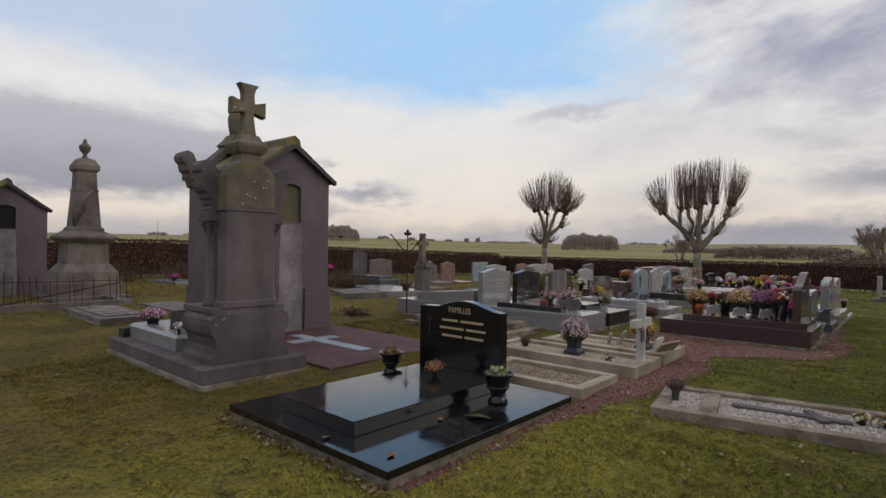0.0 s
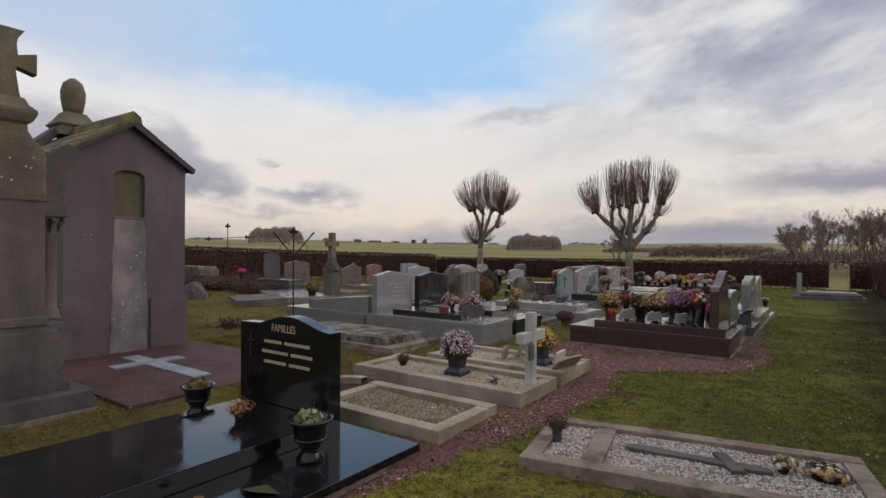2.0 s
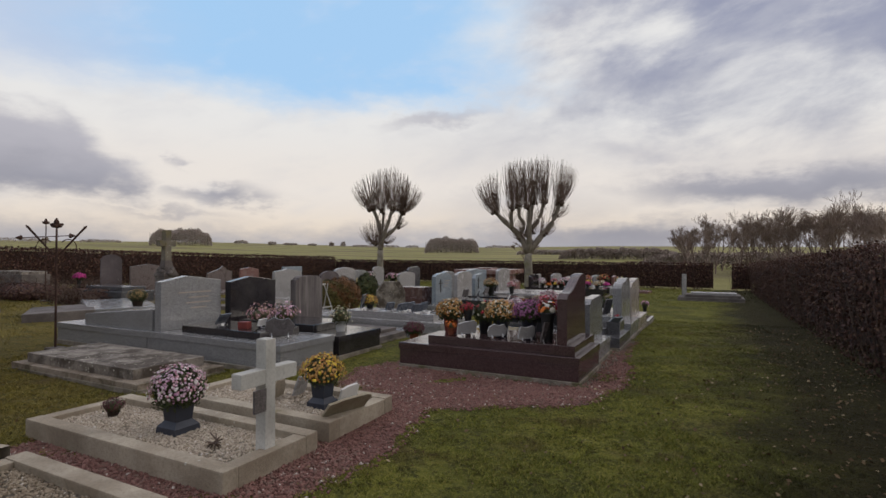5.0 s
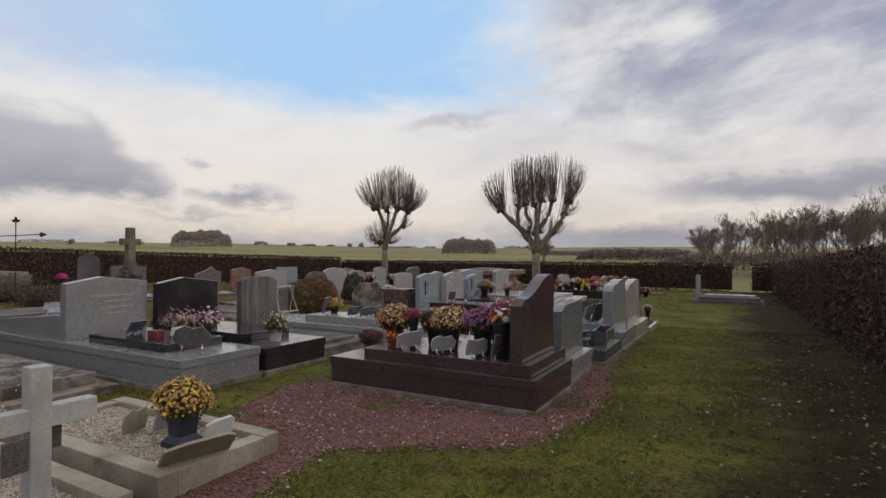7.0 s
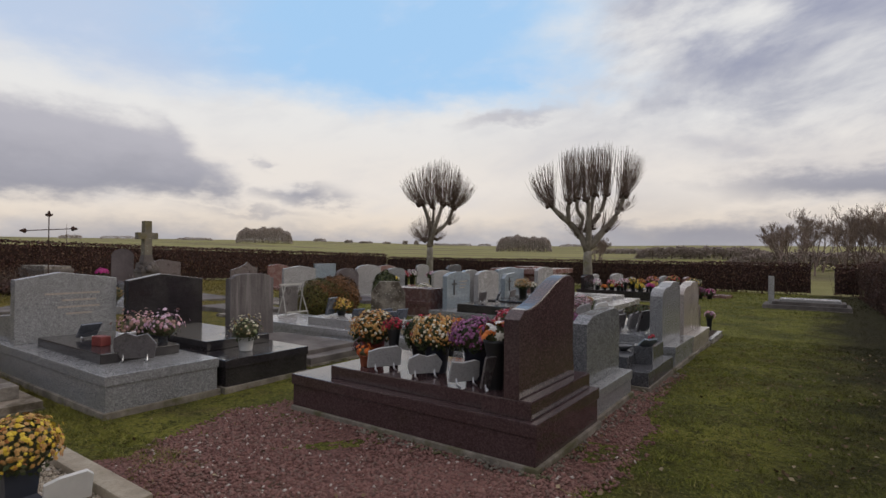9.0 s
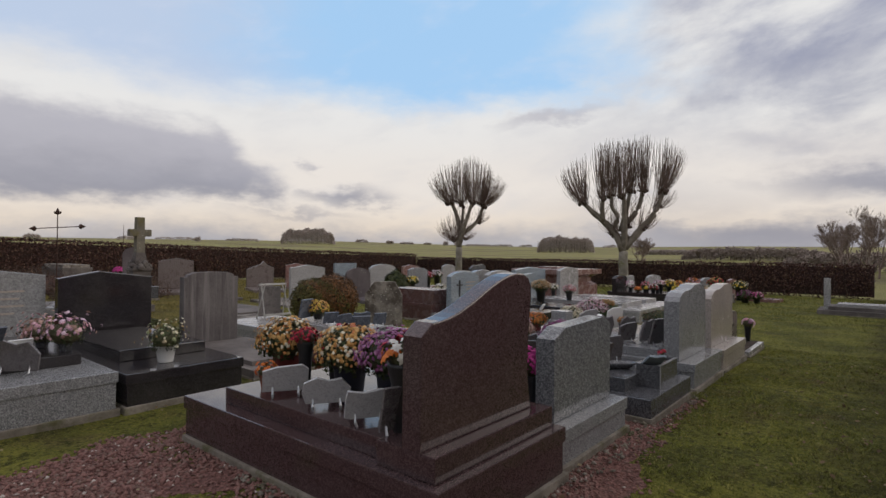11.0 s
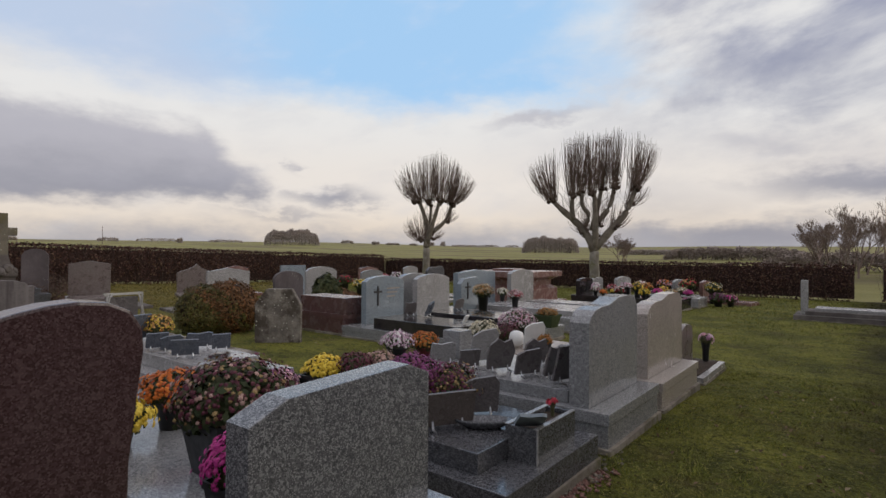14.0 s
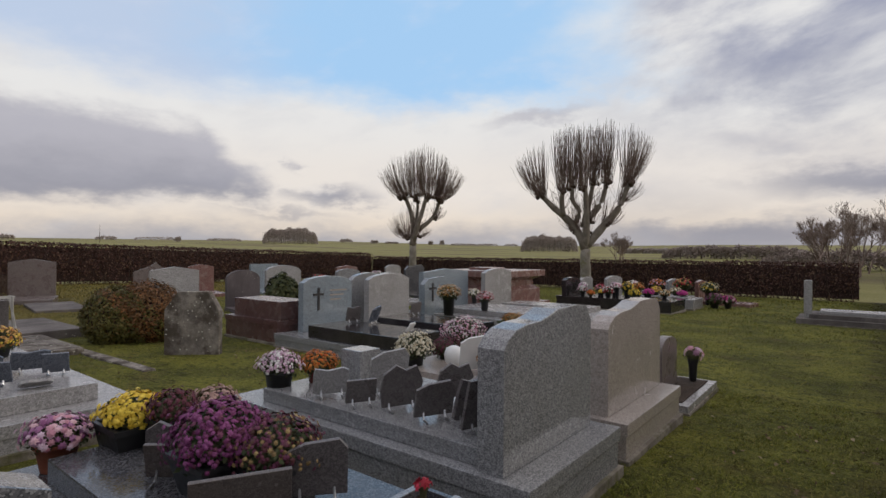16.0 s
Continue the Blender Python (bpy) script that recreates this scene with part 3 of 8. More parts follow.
def frustum(levels, bm=None):
    """Stacked rectangular rings: (half x, half y, z), for plinths, cornices and shafts."""
    b = bmesh.new()
    rings = [[b.verts.new((sx_ * hx_, sy_ * hy_, z)) for sx_, sy_ in ((-1, -1), (1, -1), (1, 1), (-1, 1))] for hx_, hy_, z in levels]
    for p, q in zip(rings, rings[1:]):
        for i in range(4):
            b.faces.new((p[i], p[(i + 1) % 4], q[(i + 1) % 4], q[i]))
    b.faces.new(rings[0][::-1]), b.faces.new(rings[-1])
    bmesh.ops.recalc_face_normals(b, faces=b.faces)
    return b if bm is None else joined(bm, b)


class Soup:
    """Collects verts and faces of many loose pieces."""

    def __init__(self):
        self.v, self.f, self.n = [], [], 0

    def add(self, verts, faces):
        self.v.extend(verts)
        self.f.extend([tuple(i + self.n for i in f) for f in faces])
        self.n += len(verts)

    def tube(self, pts, radii, sides=6):
        pts = [Vector(p) for p in pts]
        verts = []
        for i, (p, r) in enumerate(zip(pts, radii)):
            d = (pts[min(i + 1, len(pts) - 1)] - pts[max(i - 1, 0)]).normalized()
            u = d.cross(Vector((0.3, 0.2, 1)) if abs(d.z) < 0.9 else Vector((1, 0.2, 0))).normalized()
            w = d.cross(u)
            verts += [tuple(p + (u * math.cos(2 * math.pi * k / sides) + w * math.sin(2 * math.pi * k / sides)) * r) for k in range(sides)]
        faces = []
        for i in range(len(pts) - 1):
            for k in range(sides):
                a, b = i * sides + k, i * sides + (k + 1) % sides
                faces.append((a, b, b + sides, a + sides))
        faces.append(tuple(range(sides))[::-1])
        faces.append(tuple(range((len(pts) - 1) * sides, len(pts) * sides)))
        self.add(verts, faces)

    def mesh(self, name):
        return mesh_of(name, self.v, self.f)


def quads(name, centres, normals, sizes, aspect=1.6, fold=0.0):
    """Many loose leaf quads in one mesh."""
    c, n = np.asarray(centres, float), np.asarray(normals, float)
    n = n / np.linalg.norm(n, axis=1, keepdims=True)
    r = rng.normal(size=n.shape)
    u = np.cross(n, r)
    u /= np.linalg.norm(u, axis=1, keepdims=True)
    w = np.cross(n, u)
    s = np.asarray(sizes)[:, None]
    k = len(c)
    p = np.stack([c - u * s * aspect, c - w * s + n * s * fold, c + u * s * aspect, c + w * s + n * s * fold], 1).reshape(-1, 3)
    me = bpy.data.meshes.new(name)
    me.vertices.add(4 * k), me.loops.add(4 * k), me.polygons.add(k)
    me.vertices.foreach_set("co", p.ravel())
    me.loops.foreach_set("vertex_index", np.arange(4 * k))
    me.polygons.foreach_set("loop_start", np.arange(k) * 4)
    me.update(calc_edges=True)
    me.validate()
    return me


def pebbles(name, centres, sizes):
    """Many small eight-sided stones in one mesh."""
    c = np.asarray(centres, float)
    k = len(c)
    base = np.array([(1, 0, 0), (0, 1, 0), (-1, 0, 0), (0, -1, 0), (0, 0, 0.7), (0, 0, -0.5)], float)
    a = rng.uniform(0, 6.28, k)
    sc = np.asarray(sizes)[:, None] * rng.uniform(0.6, 1.3, (k, 3))
    p = base[None] * sc[:, None, :] + rng.normal(0, 0.12, (k, 6, 3)) * np.asarray(sizes)[:, None, None]
    x = p[..., 0] * np.cos(a)[:, None] - p[..., 1] * np.sin(a)[:, None]
    y = p[..., 0] * np.sin(a)[:, None] + p[..., 1] * np.cos(a)[:, None]
    p = np.stack([x, y, p[..., 2]], -1) + c[:, None, :]
    f = np.array([(0, 1, 4), (1, 2, 4), (2, 3, 4), (3, 0, 4), (1, 0, 5), (2, 1, 5), (3, 2, 5), (0, 3, 5)])
    idx = (f[None] + 6 * np.arange(k)[:, None, None]).reshape(-1)
    me = bpy.data.meshes.new(name)
    me.vertices.add(6 * k), me.loops.add(len(idx)), me.polygons.add(8 * k)
    me.vertices.foreach_set("co", p.reshape(-1))
    me.loops.foreach_set("vertex_index", idx)
    me.polygons.foreach_set("loop_start", np.arange(8 * k) * 3)
    me.update(calc_edges=True)
    return me


COVERED = []          # rectangles (x0, x1, y0, y1) where no grass grows

TURF = []             # grid and heights of the turf sheet


# ---- ground ----
def ground_sheet():
    xs = np.concatenate([-np.geomspace(4200, 32, 34), np.linspace(-31, 5, 130), np.geomspace(6, 4200, 36)])
    ys = np.concatenate([-np.geomspace(4200, 6, 30), np.linspace(-5, 40, 150), np.geomspace(41, 4500, 48)])
    X, Y = np.meshgrid(xs, ys)
    Z = ground_z(X, Y)
    inside = (X > -31) & (X < 5) & (Y > -5) & (Y < 40)
    lump = np.array([[noise.noise((x * 0.9, y * 0.9, 0.3)) * 0.022 + noise.noise((x * 3.1, y * 3.1, 4.0)) * 0.010 for x in xs] for y in ys])
    Z = Z + np.where(inside, lump, 0)
    TURF.extend((xs, ys, Z))
    nx, ny = len(xs), len(ys)
    idx = np.arange(nx * ny).reshape(ny, nx)
    f = np.stack([idx[:-1, :-1], idx[:-1, 1:], idx[1:, 1:], idx[1:, :-1]], -1).reshape(-1, 4)
    me = mesh_of("ground", np.stack([X, Y, Z], -1).reshape(-1, 3).tolist(), f.tolist())
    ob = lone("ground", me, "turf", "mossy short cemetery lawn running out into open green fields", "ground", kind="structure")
    smooth(ob)


ground_sheet()


def gravel_patch(name, outline, bed, chip, n, size, label, lift=0.003):
    """A patch of chippings with a ragged rim on the turf."""
    pts = []
    k = len(outline)
    for i in range(k):
        (xa, ya), (xb, yb) = outline[i], outline[(i + 1) % k]
        m = max(2, int(math.hypot(xb - xa, yb - ya) / 0.12))
        for j in range(m):
            s = j / m
            jx, jy = rnd.gauss(0, 0.02), rnd.gauss(0, 0.02)
            pts.append((xa + (xb - xa) * s + jx, ya + (yb - ya) * s + jy))
    bm = bmesh.new()
    vs = [bm.verts.new((x, y, 0)) for x, y in pts]
    face = bm.faces.new(vs)
    bmesh.ops.triangulate(bm, faces=[face])
    bmesh.ops.subdivide_edges(bm, edges=[e for e in bm.edges if e.calc_length() > 0.4], cuts=2, use_grid_fill=True)
    for v in bm.verts:
        v.co.z = float(ground_z(v.co.x, v.co.y)) + noise.noise((v.co.x * 0.9, v.co.y * 0.9, 0.3)) * 0.022 + lift
    bmesh.ops.recalc_face_normals(bm, faces=bm.faces)
    top = thing(name, 0, 0, 0, label, "gravel", kind="structure")
    part("gravel_bed", bm, bed, top)
    xs, ys = [p[0] for p in pts], [p[1] for p in pts]
    c = []
    while len(c) < n:
        x, y = rnd.uniform(min(xs) - 0.1, max(xs) + 0.1), rnd.uniform(min(ys) - 0.1, max(ys) + 0.1)
        if inside_poly(x, y, pts) or near_poly(x, y, pts) and rnd.random() < 0.35:
            if (noise.noise((x * 1.1, y * 1.1, 7.0)) > 0.30 or y < 4.6 and noise.noise((x * 2.3, y * 2.3, 1.0)) > -0.1) and rnd.random() < 0.85:
                continue
            c.append((x, y, float(ground_z(x, y)) + noise.noise((x * 0.9, y * 0.9, 0.3)) * 0.022 + lift + 0.002))
    ch = part("chippings", pebbles("chippings", c, rng.uniform(size * 0.5, size * 1.2, len(c))), chip, top)
    tagged(ch, kind="stuff")
    return pts


def near_poly(x, y, poly):
    return any((x - a) ** 2 + (y - b) ** 2 < 0.008 for a, b in poly)


def inside_poly(x, y, poly):
    hit = False
    j = len(poly) - 1
    for i in range(len(poly)):
        xi, yi = poly[i]
        xj, yj = poly[j]
        if (yi > y) != (yj > y) and x < (xj - xi) * (y - yi) / (yj - yi + 1e-9) + xi:
            hit = not hit
        j = i
    return hit


BARE = []
BARE.append(gravel_patch("gravel_path", [(-2.20, 1.75), (-2.10, 1.8), (-2.06, 3.4), (-1.95, 4.3), (-1.72, 5.4), (-1.62, 6.6), (-1.85, 7.65), (-1.2, 8.05), (-0.60, 8.4), (-0.42, 9.2), (-0.45, 10.4), (-0.7, 11.4), (-0.72, 12.6), (-1.0, 12.7), (-1.2, 9.2), (-3.1, 9.25), (-3.35, 8.75), (-3.2, 8.1), (-3.0, 7.7), (-2.2, 7.6), (-2.2, 6.5), (-4.0, 6.5), (-4.0, 6.36), (-2.2, 6.36), (-2.2, 5.6), (-4.1, 5.62), (-4.1, 5.3), (-2.2, 5.3), (-2.2, 4.3)], "redbed", "redchip", 26000, 0.016, "worn path of reddish chippings between the graves"))


# ---- hedges ----
def hedge(label, path, height, depth, per_m2, leaf, twigs, topz=None):
    """A clipped hedge along a line of points: dark inside, leaf skin, bare stems below."""
    h = thing("hedge", path[0][0], path[0][1], 0, label, "hedge")
    o = Vector((path[0][0], path[0][1], 0))
    core = Soup()
    cs, ns, ss = [], [], []
    stem = Soup()
    for (xa, ya), (xb, yb) in zip(path, path[1:]):
        length = math.hypot(xb - xa, yb - ya)
        d = Vector((xb - xa, yb - ya, 0)) / length
        nrm = Vector((-d.y, d.x, 0))
        steps = max(2, int(length / 0.5))
        rows = []
        for i in range(steps + 1):
            p = Vector((xa, ya, 0)) + d * (length * i / steps)
            z = float(ground_z(p.x, p.y))
            wob = 0.05 * noise.noise((p.x * 0.8, p.y * 0.8, 2.0))
            half = depth / 2 * 0.62
            ht = height * 0.93 + wob
            rows.append([p - nrm * half * 0.8 + Vector((0, 0, z + 0.12)), p - nrm * half + Vector((0, 0, z + ht * 0.6)), p - nrm * half * 0.8 + Vector((0, 0, z + ht)), p + nrm * half * 0.8 + Vector((0, 0, z + ht)), p + nrm * half + Vector((0, 0, z + ht * 0.6)), p + nrm * half * 0.8 + Vector((0, 0, z + 0.12))])
        verts = [tuple(q - o) for r in rows for q in r]
        faces = [(i * 6 + k, i * 6 + (k + 1) % 6, (i + 1) * 6 + (k + 1) % 6, (i + 1) * 6 + k) for i in range(steps) for k in range(6)]
        faces += [tuple(range(6)), tuple(range(steps * 6, steps * 6 + 6))]
        core.add(verts, faces)
        count = int(length * (2 * height + depth) * per_m2)
        for _ in range(count):
            s = rnd.random() * length
            p = Vector((xa, ya, 0)) + d * s
            z = float(ground_z(p.x, p.y))
            q = rnd.random() * (2 * height + depth)
            bulge = 0.06 * noise.noise((p.x * 1.6, p.y * 1.6, q * 1.6)) + rnd.gauss(0, 0.03)
            if q < height:
                if q < 0.30 * height and rnd.random() < 0.55:
                    continue
                c, n = p - nrm * (depth / 2 + bulge) + Vector((0, 0, z + q)), -nrm
            elif q < 2 * height:
                if q - height < 0.30 * height and rnd.random() < 0.55:
                    continue
                c, n = p + nrm * (depth / 2 + bulge) + Vector((0, 0, z + q - height)), nrm
            else:
                c, n = p + nrm * (q - 2 * height - depth / 2) + Vector((0, 0, z + height + bulge)), Vector((0, 0, 1))
            cs.append(tuple(c - o))
            ns.append(tuple(n + Vector((rnd.gauss(0, 0.6), rnd.gauss(0, 0.6), rnd.gauss(0, 0.6)))))
            ss.append(leaf * rnd.uniform(0.6, 1.3))
        for _ in range(int(length * twigs)):
            s = rnd.random() * length
            side = rnd.choice((-1, 1))
            p = Vector((xa, ya, 0)) + d * s + nrm * side * depth * rnd.uniform(0.15, 0.46)
            z = float(ground_z(p.x, p.y))
            b = p + Vector((rnd.gauss(0, 0.02), rnd.gauss(0, 0.02), z - 0.02)) - o
            k = b + Vector((rnd.gauss(0, 0.07), rnd.gauss(0, 0.07), height * rnd.uniform(0.3, 0.5))) + nrm * side * 0.04
            e = k + d * rnd.gauss(0, 0.16) + nrm * side * rnd.uniform(0.0, 0.12) + Vector((0, 0, height * rnd.uniform(0.3, 0.62)))
            r = rnd.uniform(0.006, 0.016)
            stem.tube([b, k, e], [r, r * 0.7, r * 0.25], 4)
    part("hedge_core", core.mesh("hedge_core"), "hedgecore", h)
    tagged(part("hedge_leaves", quads("hedge_leaves", cs, ns, ss, 1.5, 0.3), "hedge", h), kind="stuff")
    tagged(part("stem_thicket", stem.mesh("stem_thicket"), "twig", h), kind="stuff")
    return h


hedge("dark brown clipped hedge beside the grass aisle", [(2.65, -3.0), (2.55, 12.0), (2.6, 36.4)], 1.52, 0.75, 760, 0.0165, 16)
hedge("long brown clipped hedge closing the back of the cemetery", [(-26.4, 37.2), (-13, 37.3), (0.42, 37.2)], 1.5, 0.8, 300, 0.030, 12)
hedge("short brown hedge end beside the gap", [(1.35, 37.2), (2.3, 37.2)], 1.45, 0.8, 220, 0.034, 14)
hedge("brown boundary hedge with bare stems showing", [(-26.4, -8.0), (-26.4, 14), (-26.4, 36.6)], 1.72, 0.8, 260, 0.032, 14)


# ---- trees ----
def pollard(x, y, label, limbs, knobs, trunk_h, r0):
    """A pollarded lime: trunk, crooked limbs ending in knobs, and sheaves of fine shoots.
    knobs: across, along, height, size, shoots, their length, and the lean from upright between two angles."""
    z0 = float(ground_z(x, y))
    tr = thing("pollard_tree", x, y, z0, label, "tree", "pollarded limes")
    U, V = Vector((0.78, 0.62, 0)), Vector((-0.62, 0.78, 0))
    wood, low_shoots = Soup(), []
    pts = [(rnd.gauss(0, 0.015), rnd.gauss(0, 0.015), h) for h in np.linspace(-0.1, trunk_h, 8)]
    wood.tube(pts, [r0 * (1.25 - 0.25 * min(1, i / 1.5)) * (1 - 0.02 * i) for i in range(8)], 14)
    smooth(part("trunk", wood.mesh("trunk"), "bark", tr))
    for path, ra, rb in limbs:
        q = [U * u + V * v + Vector((0, 0, h - z0)) for u, v, h in path]
        fine = []
        for i in range(len(q) - 1):
            for s in (0, 0.33, 0.66):
                fine.append(q[i].lerp(q[i + 1], s) + Vector((rnd.gauss(0, 0.012), rnd.gauss(0, 0.012), rnd.gauss(0, 0.012))))
        fine.append(q[-1])
        for _ in range(2):
            fine = [fine[0]] + [(fine[i - 1] + fine[i] * 2 + fine[i + 1]) / 4 for i in range(1, len(fine) - 1)] + [fine[-1]]
        low_shoots.append((fine, ra))
        w = Soup()
        w.tube(fine, list(np.linspace(ra, rb, len(fine)) * np.array([rnd.uniform(0.9, 1.12) for _ in fine])), 9)
        smooth(part("limb", w.mesh("limb"), "limb", tr))
    sh = Soup()
    for u, v, h, size, count, length, a0, a1 in knobs:
        c = U * u + V * v + Vector((0, 0, h - z0))
        lumps = bmesh.new()
        for _ in range(9):
            b = bmesh.new()
            bmesh.ops.create_icosphere(b, subdivisions=2, radius=size * rnd.uniform(0.26, 0.5))
            off = Vector((rnd.gauss(0, size * 0.45), rnd.gauss(0, size * 0.45), rnd.gauss(0, size * 0.35)))
            for w in b.verts:
                w.co = w.co * (1 + 0.4 * noise.noise(w.co * 14 + c)) + c + off
            joined(lumps, b)
        smooth(part("knob", lumps, "knob", tr))
        for _ in range(int(count * 0.77)):
            k_ = rnd.betavariate(1.05, 1.05)
            lean = radians(a0 + (a1 - a0) * k_)
            across = radians(rnd.gauss(0, 13))
            d = (Vector((0, 0, 1)) * math.cos(lean) * math.cos(across) + U * math.sin(lean) + V * math.sin(across)).normalized()
            ln = length * rnd.uniform(0.80, 0.99) * (1 - 0.36 * min(1, abs(lean) / 1.2)) * (rnd.uniform(0.5, 0.85) if rnd.random() < 0.2 else 1)
            s0 = c + U * ((k_ - 0.5) * size * 1.9 + rnd.gauss(0, size * 0.2)) + V * rnd.gauss(0, size * 0.9) + Vector((0, 0, rnd.uniform(-0.1, size * 0.5)))
            up = Vector((0, 0, 1))
            a = s0 + d * ln * 0.35 + Vector((rnd.gauss(0, 0.03), rnd.gauss(0, 0.03), 0))
            b2 = a + (d + up * 0.50).normalized() * ln * 0.35
            e = b2 + (d + up * 1.1 + Vector((rnd.gauss(0, 0.07), rnd.gauss(0, 0.07), 0))).normalized() * ln * 0.32
            r = rnd.uniform(0.0062, 0.0094)
            sh.tube([s0, a, b2, e], [r, r * 0.94, r * 0.80, r * 0.5], 3)
            for _k in range(2):
                if rnd.random() < 0.5:
                    s1 = s0.lerp(a, rnd.uniform(0.4, 1.0))
                    f = s1 + (d + up * 0.3 + Vector((rnd.gauss(0, 0.22), rnd.gauss(0, 0.22), 0))).normalized() * ln * rnd.uniform(0.2, 0.5)
                    sh.tube([s1, s1.lerp(f, 0.5), f], [r * 0.6, r * 0.45, r * 0.25], 3)
    for fine, ra in low_shoots:
        for _ in range(34):
            i = rnd.randrange(2, len(fine))
            s0 = fine[i - 1].lerp(fine[i], rnd.random())
            d = Vector((rnd.gauss(0, 0.55), rnd.gauss(0, 0.55), 1)) + (U if s0.dot(U) > 0 else -U) * 0.25
            ln = rnd.uniform(0.4, 1.3)
            mid = s0 + d.normalized() * ln * 0.5
            e = mid + (d.normalized() + Vector((0, 0, 0.5))).normalized() * ln * 0.5
            sh.tube([s0, mid, e], [0.008, 0.0065, 0.004], 3)
    tagged(part("crown", sh.mesh("crown"), "shoot", tr, "upright bare shoots"), kind="stuff")
    return tr


pollard(-9.45, 33.95, "wide pollarded lime with four sheaves of bare shoots", [
    ([(-0.05, 0, 1.5), (-0.43, 0.1, 2.5), (-1.05, 0.2, 3.05), (-1.55, 0.2, 3.45), (-2.0, 0.2, 3.9)], 0.19, 0.11),
    ([(-1.0, 0.1, 3.0), (-1.15, -0.1, 3.5), (-1.12, -0.2, 4.15)], 0.12, 0.10),
    ([(-0.5, 0.1, 2.6), (-0.25, -0.2, 3.2), (-0.72, -0.3, 3.55), (-0.70, -0.3, 4.2)], 0.11, 0.09),
    ([(0, 0, 1.5), (-0.06, -0.3, 2.6), (-0.09, -0.4, 3.4), (-0.18, -0.5, 4.2)], 0.17, 0.10),
    ([(-0.05, 0.2, 2.5), (0.19, 0.4, 3.3), (0.45, 0.5, 4.45)], 0.15, 0.10),
    ([(0.0, 0.1, 2.7), (0.55, 0.1, 3.3), (0.80, 0, 3.8), (0.93, 0, 4.5)], 0.14, 0.10),
    ([(0.05, 0, 1.6), (0.9, -0.1, 2.65), (1.36, -0.2, 3.15), (1.62, -0.2, 3.7), (1.9, -0.2, 4.5)], 0.19, 0.11),
], [(-2.05, 0.2, 3.95, 0.26, 190, 2.5, -52, 3), (-1.12, -0.2, 4.18, 0.22, 120, 2.8, -9, 5), (-0.72, -0.3, 4.25, 0.20, 110, 2.9, -5, 5), (-0.28, -0.5, 4.22, 0.20, 110, 2.85, -5, 3), (0.50, 0.5, 4.5, 0.20, 120, 2.9, -2, 6), (0.94, 0, 4.53, 0.22, 130, 2.85, -3, 6), (1.92, -0.2, 4.58, 0.26, 210, 2.65, -2, 42),
    (1.62, -0.1, 3.68, 0.22, 70, 1.7, 10, 75), (0.92, -0.1, 2.62, 0.22, 60, 1.35, 0, 70), (-0.45, 0.1, 2.35, 0.2, 56, 1.35, -70, 10), (0.15, 0.2, 1.98, 0.24, 40, 1.0, -70, 70), (0.2, -0.2, 2.7, 0.16, 40, 1.5, -25, 25)], 2.0, 0.25)
pollard(-20.5, 34.5, "narrower pollarded lime with a round head of shoots", [
    ([(0, 0, 1.7), (0.05, 0.1, 2.7), (-0.05, 0.2, 3.5), (-0.45, 0.2, 4.5)], 0.18, 0.11),
    ([(0.05, 0, 1.9), (0.3, -0.2, 2.9), (0.55, -0.3, 3.6), (0.80, -0.3, 4.5)], 0.16, 0.10),
    ([(0.3, 0, 2.6), (0.95, 0.2, 3.1), (1.35, 0.3, 3.6), (1.6, 0.3, 4.4)], 0.14, 0.09),
    ([(0.05, 0.1, 2.6), (0.25, 0.5, 3.5), (0.25, 0.6, 4.4)], 0.12, 0.08),
], [(-0.50, 0.2, 4.55, 0.34, 250, 2.85, -62, 6), (0.15, 0.5, 4.55, 0.26, 130, 3.0, -14, 12), (0.80, -0.3, 4.58, 0.30, 170, 3.0, -12, 12), (1.35, 0.2, 4.5, 0.26, 130, 2.95, 0, 25), (1.65, 0.3, 4.42, 0.30, 240, 2.7, 4, 62),
    (1.3, 0.3, 3.3, 0.2, 50, 1.2, 20, 80), (-0.38, 0.1, 2.1, 0.26, 150, 1.95, -62, 14), (0.42, -0.1, 2.2, 0.2, 50, 1.2, 10, 75)], 2.2, 0.24)


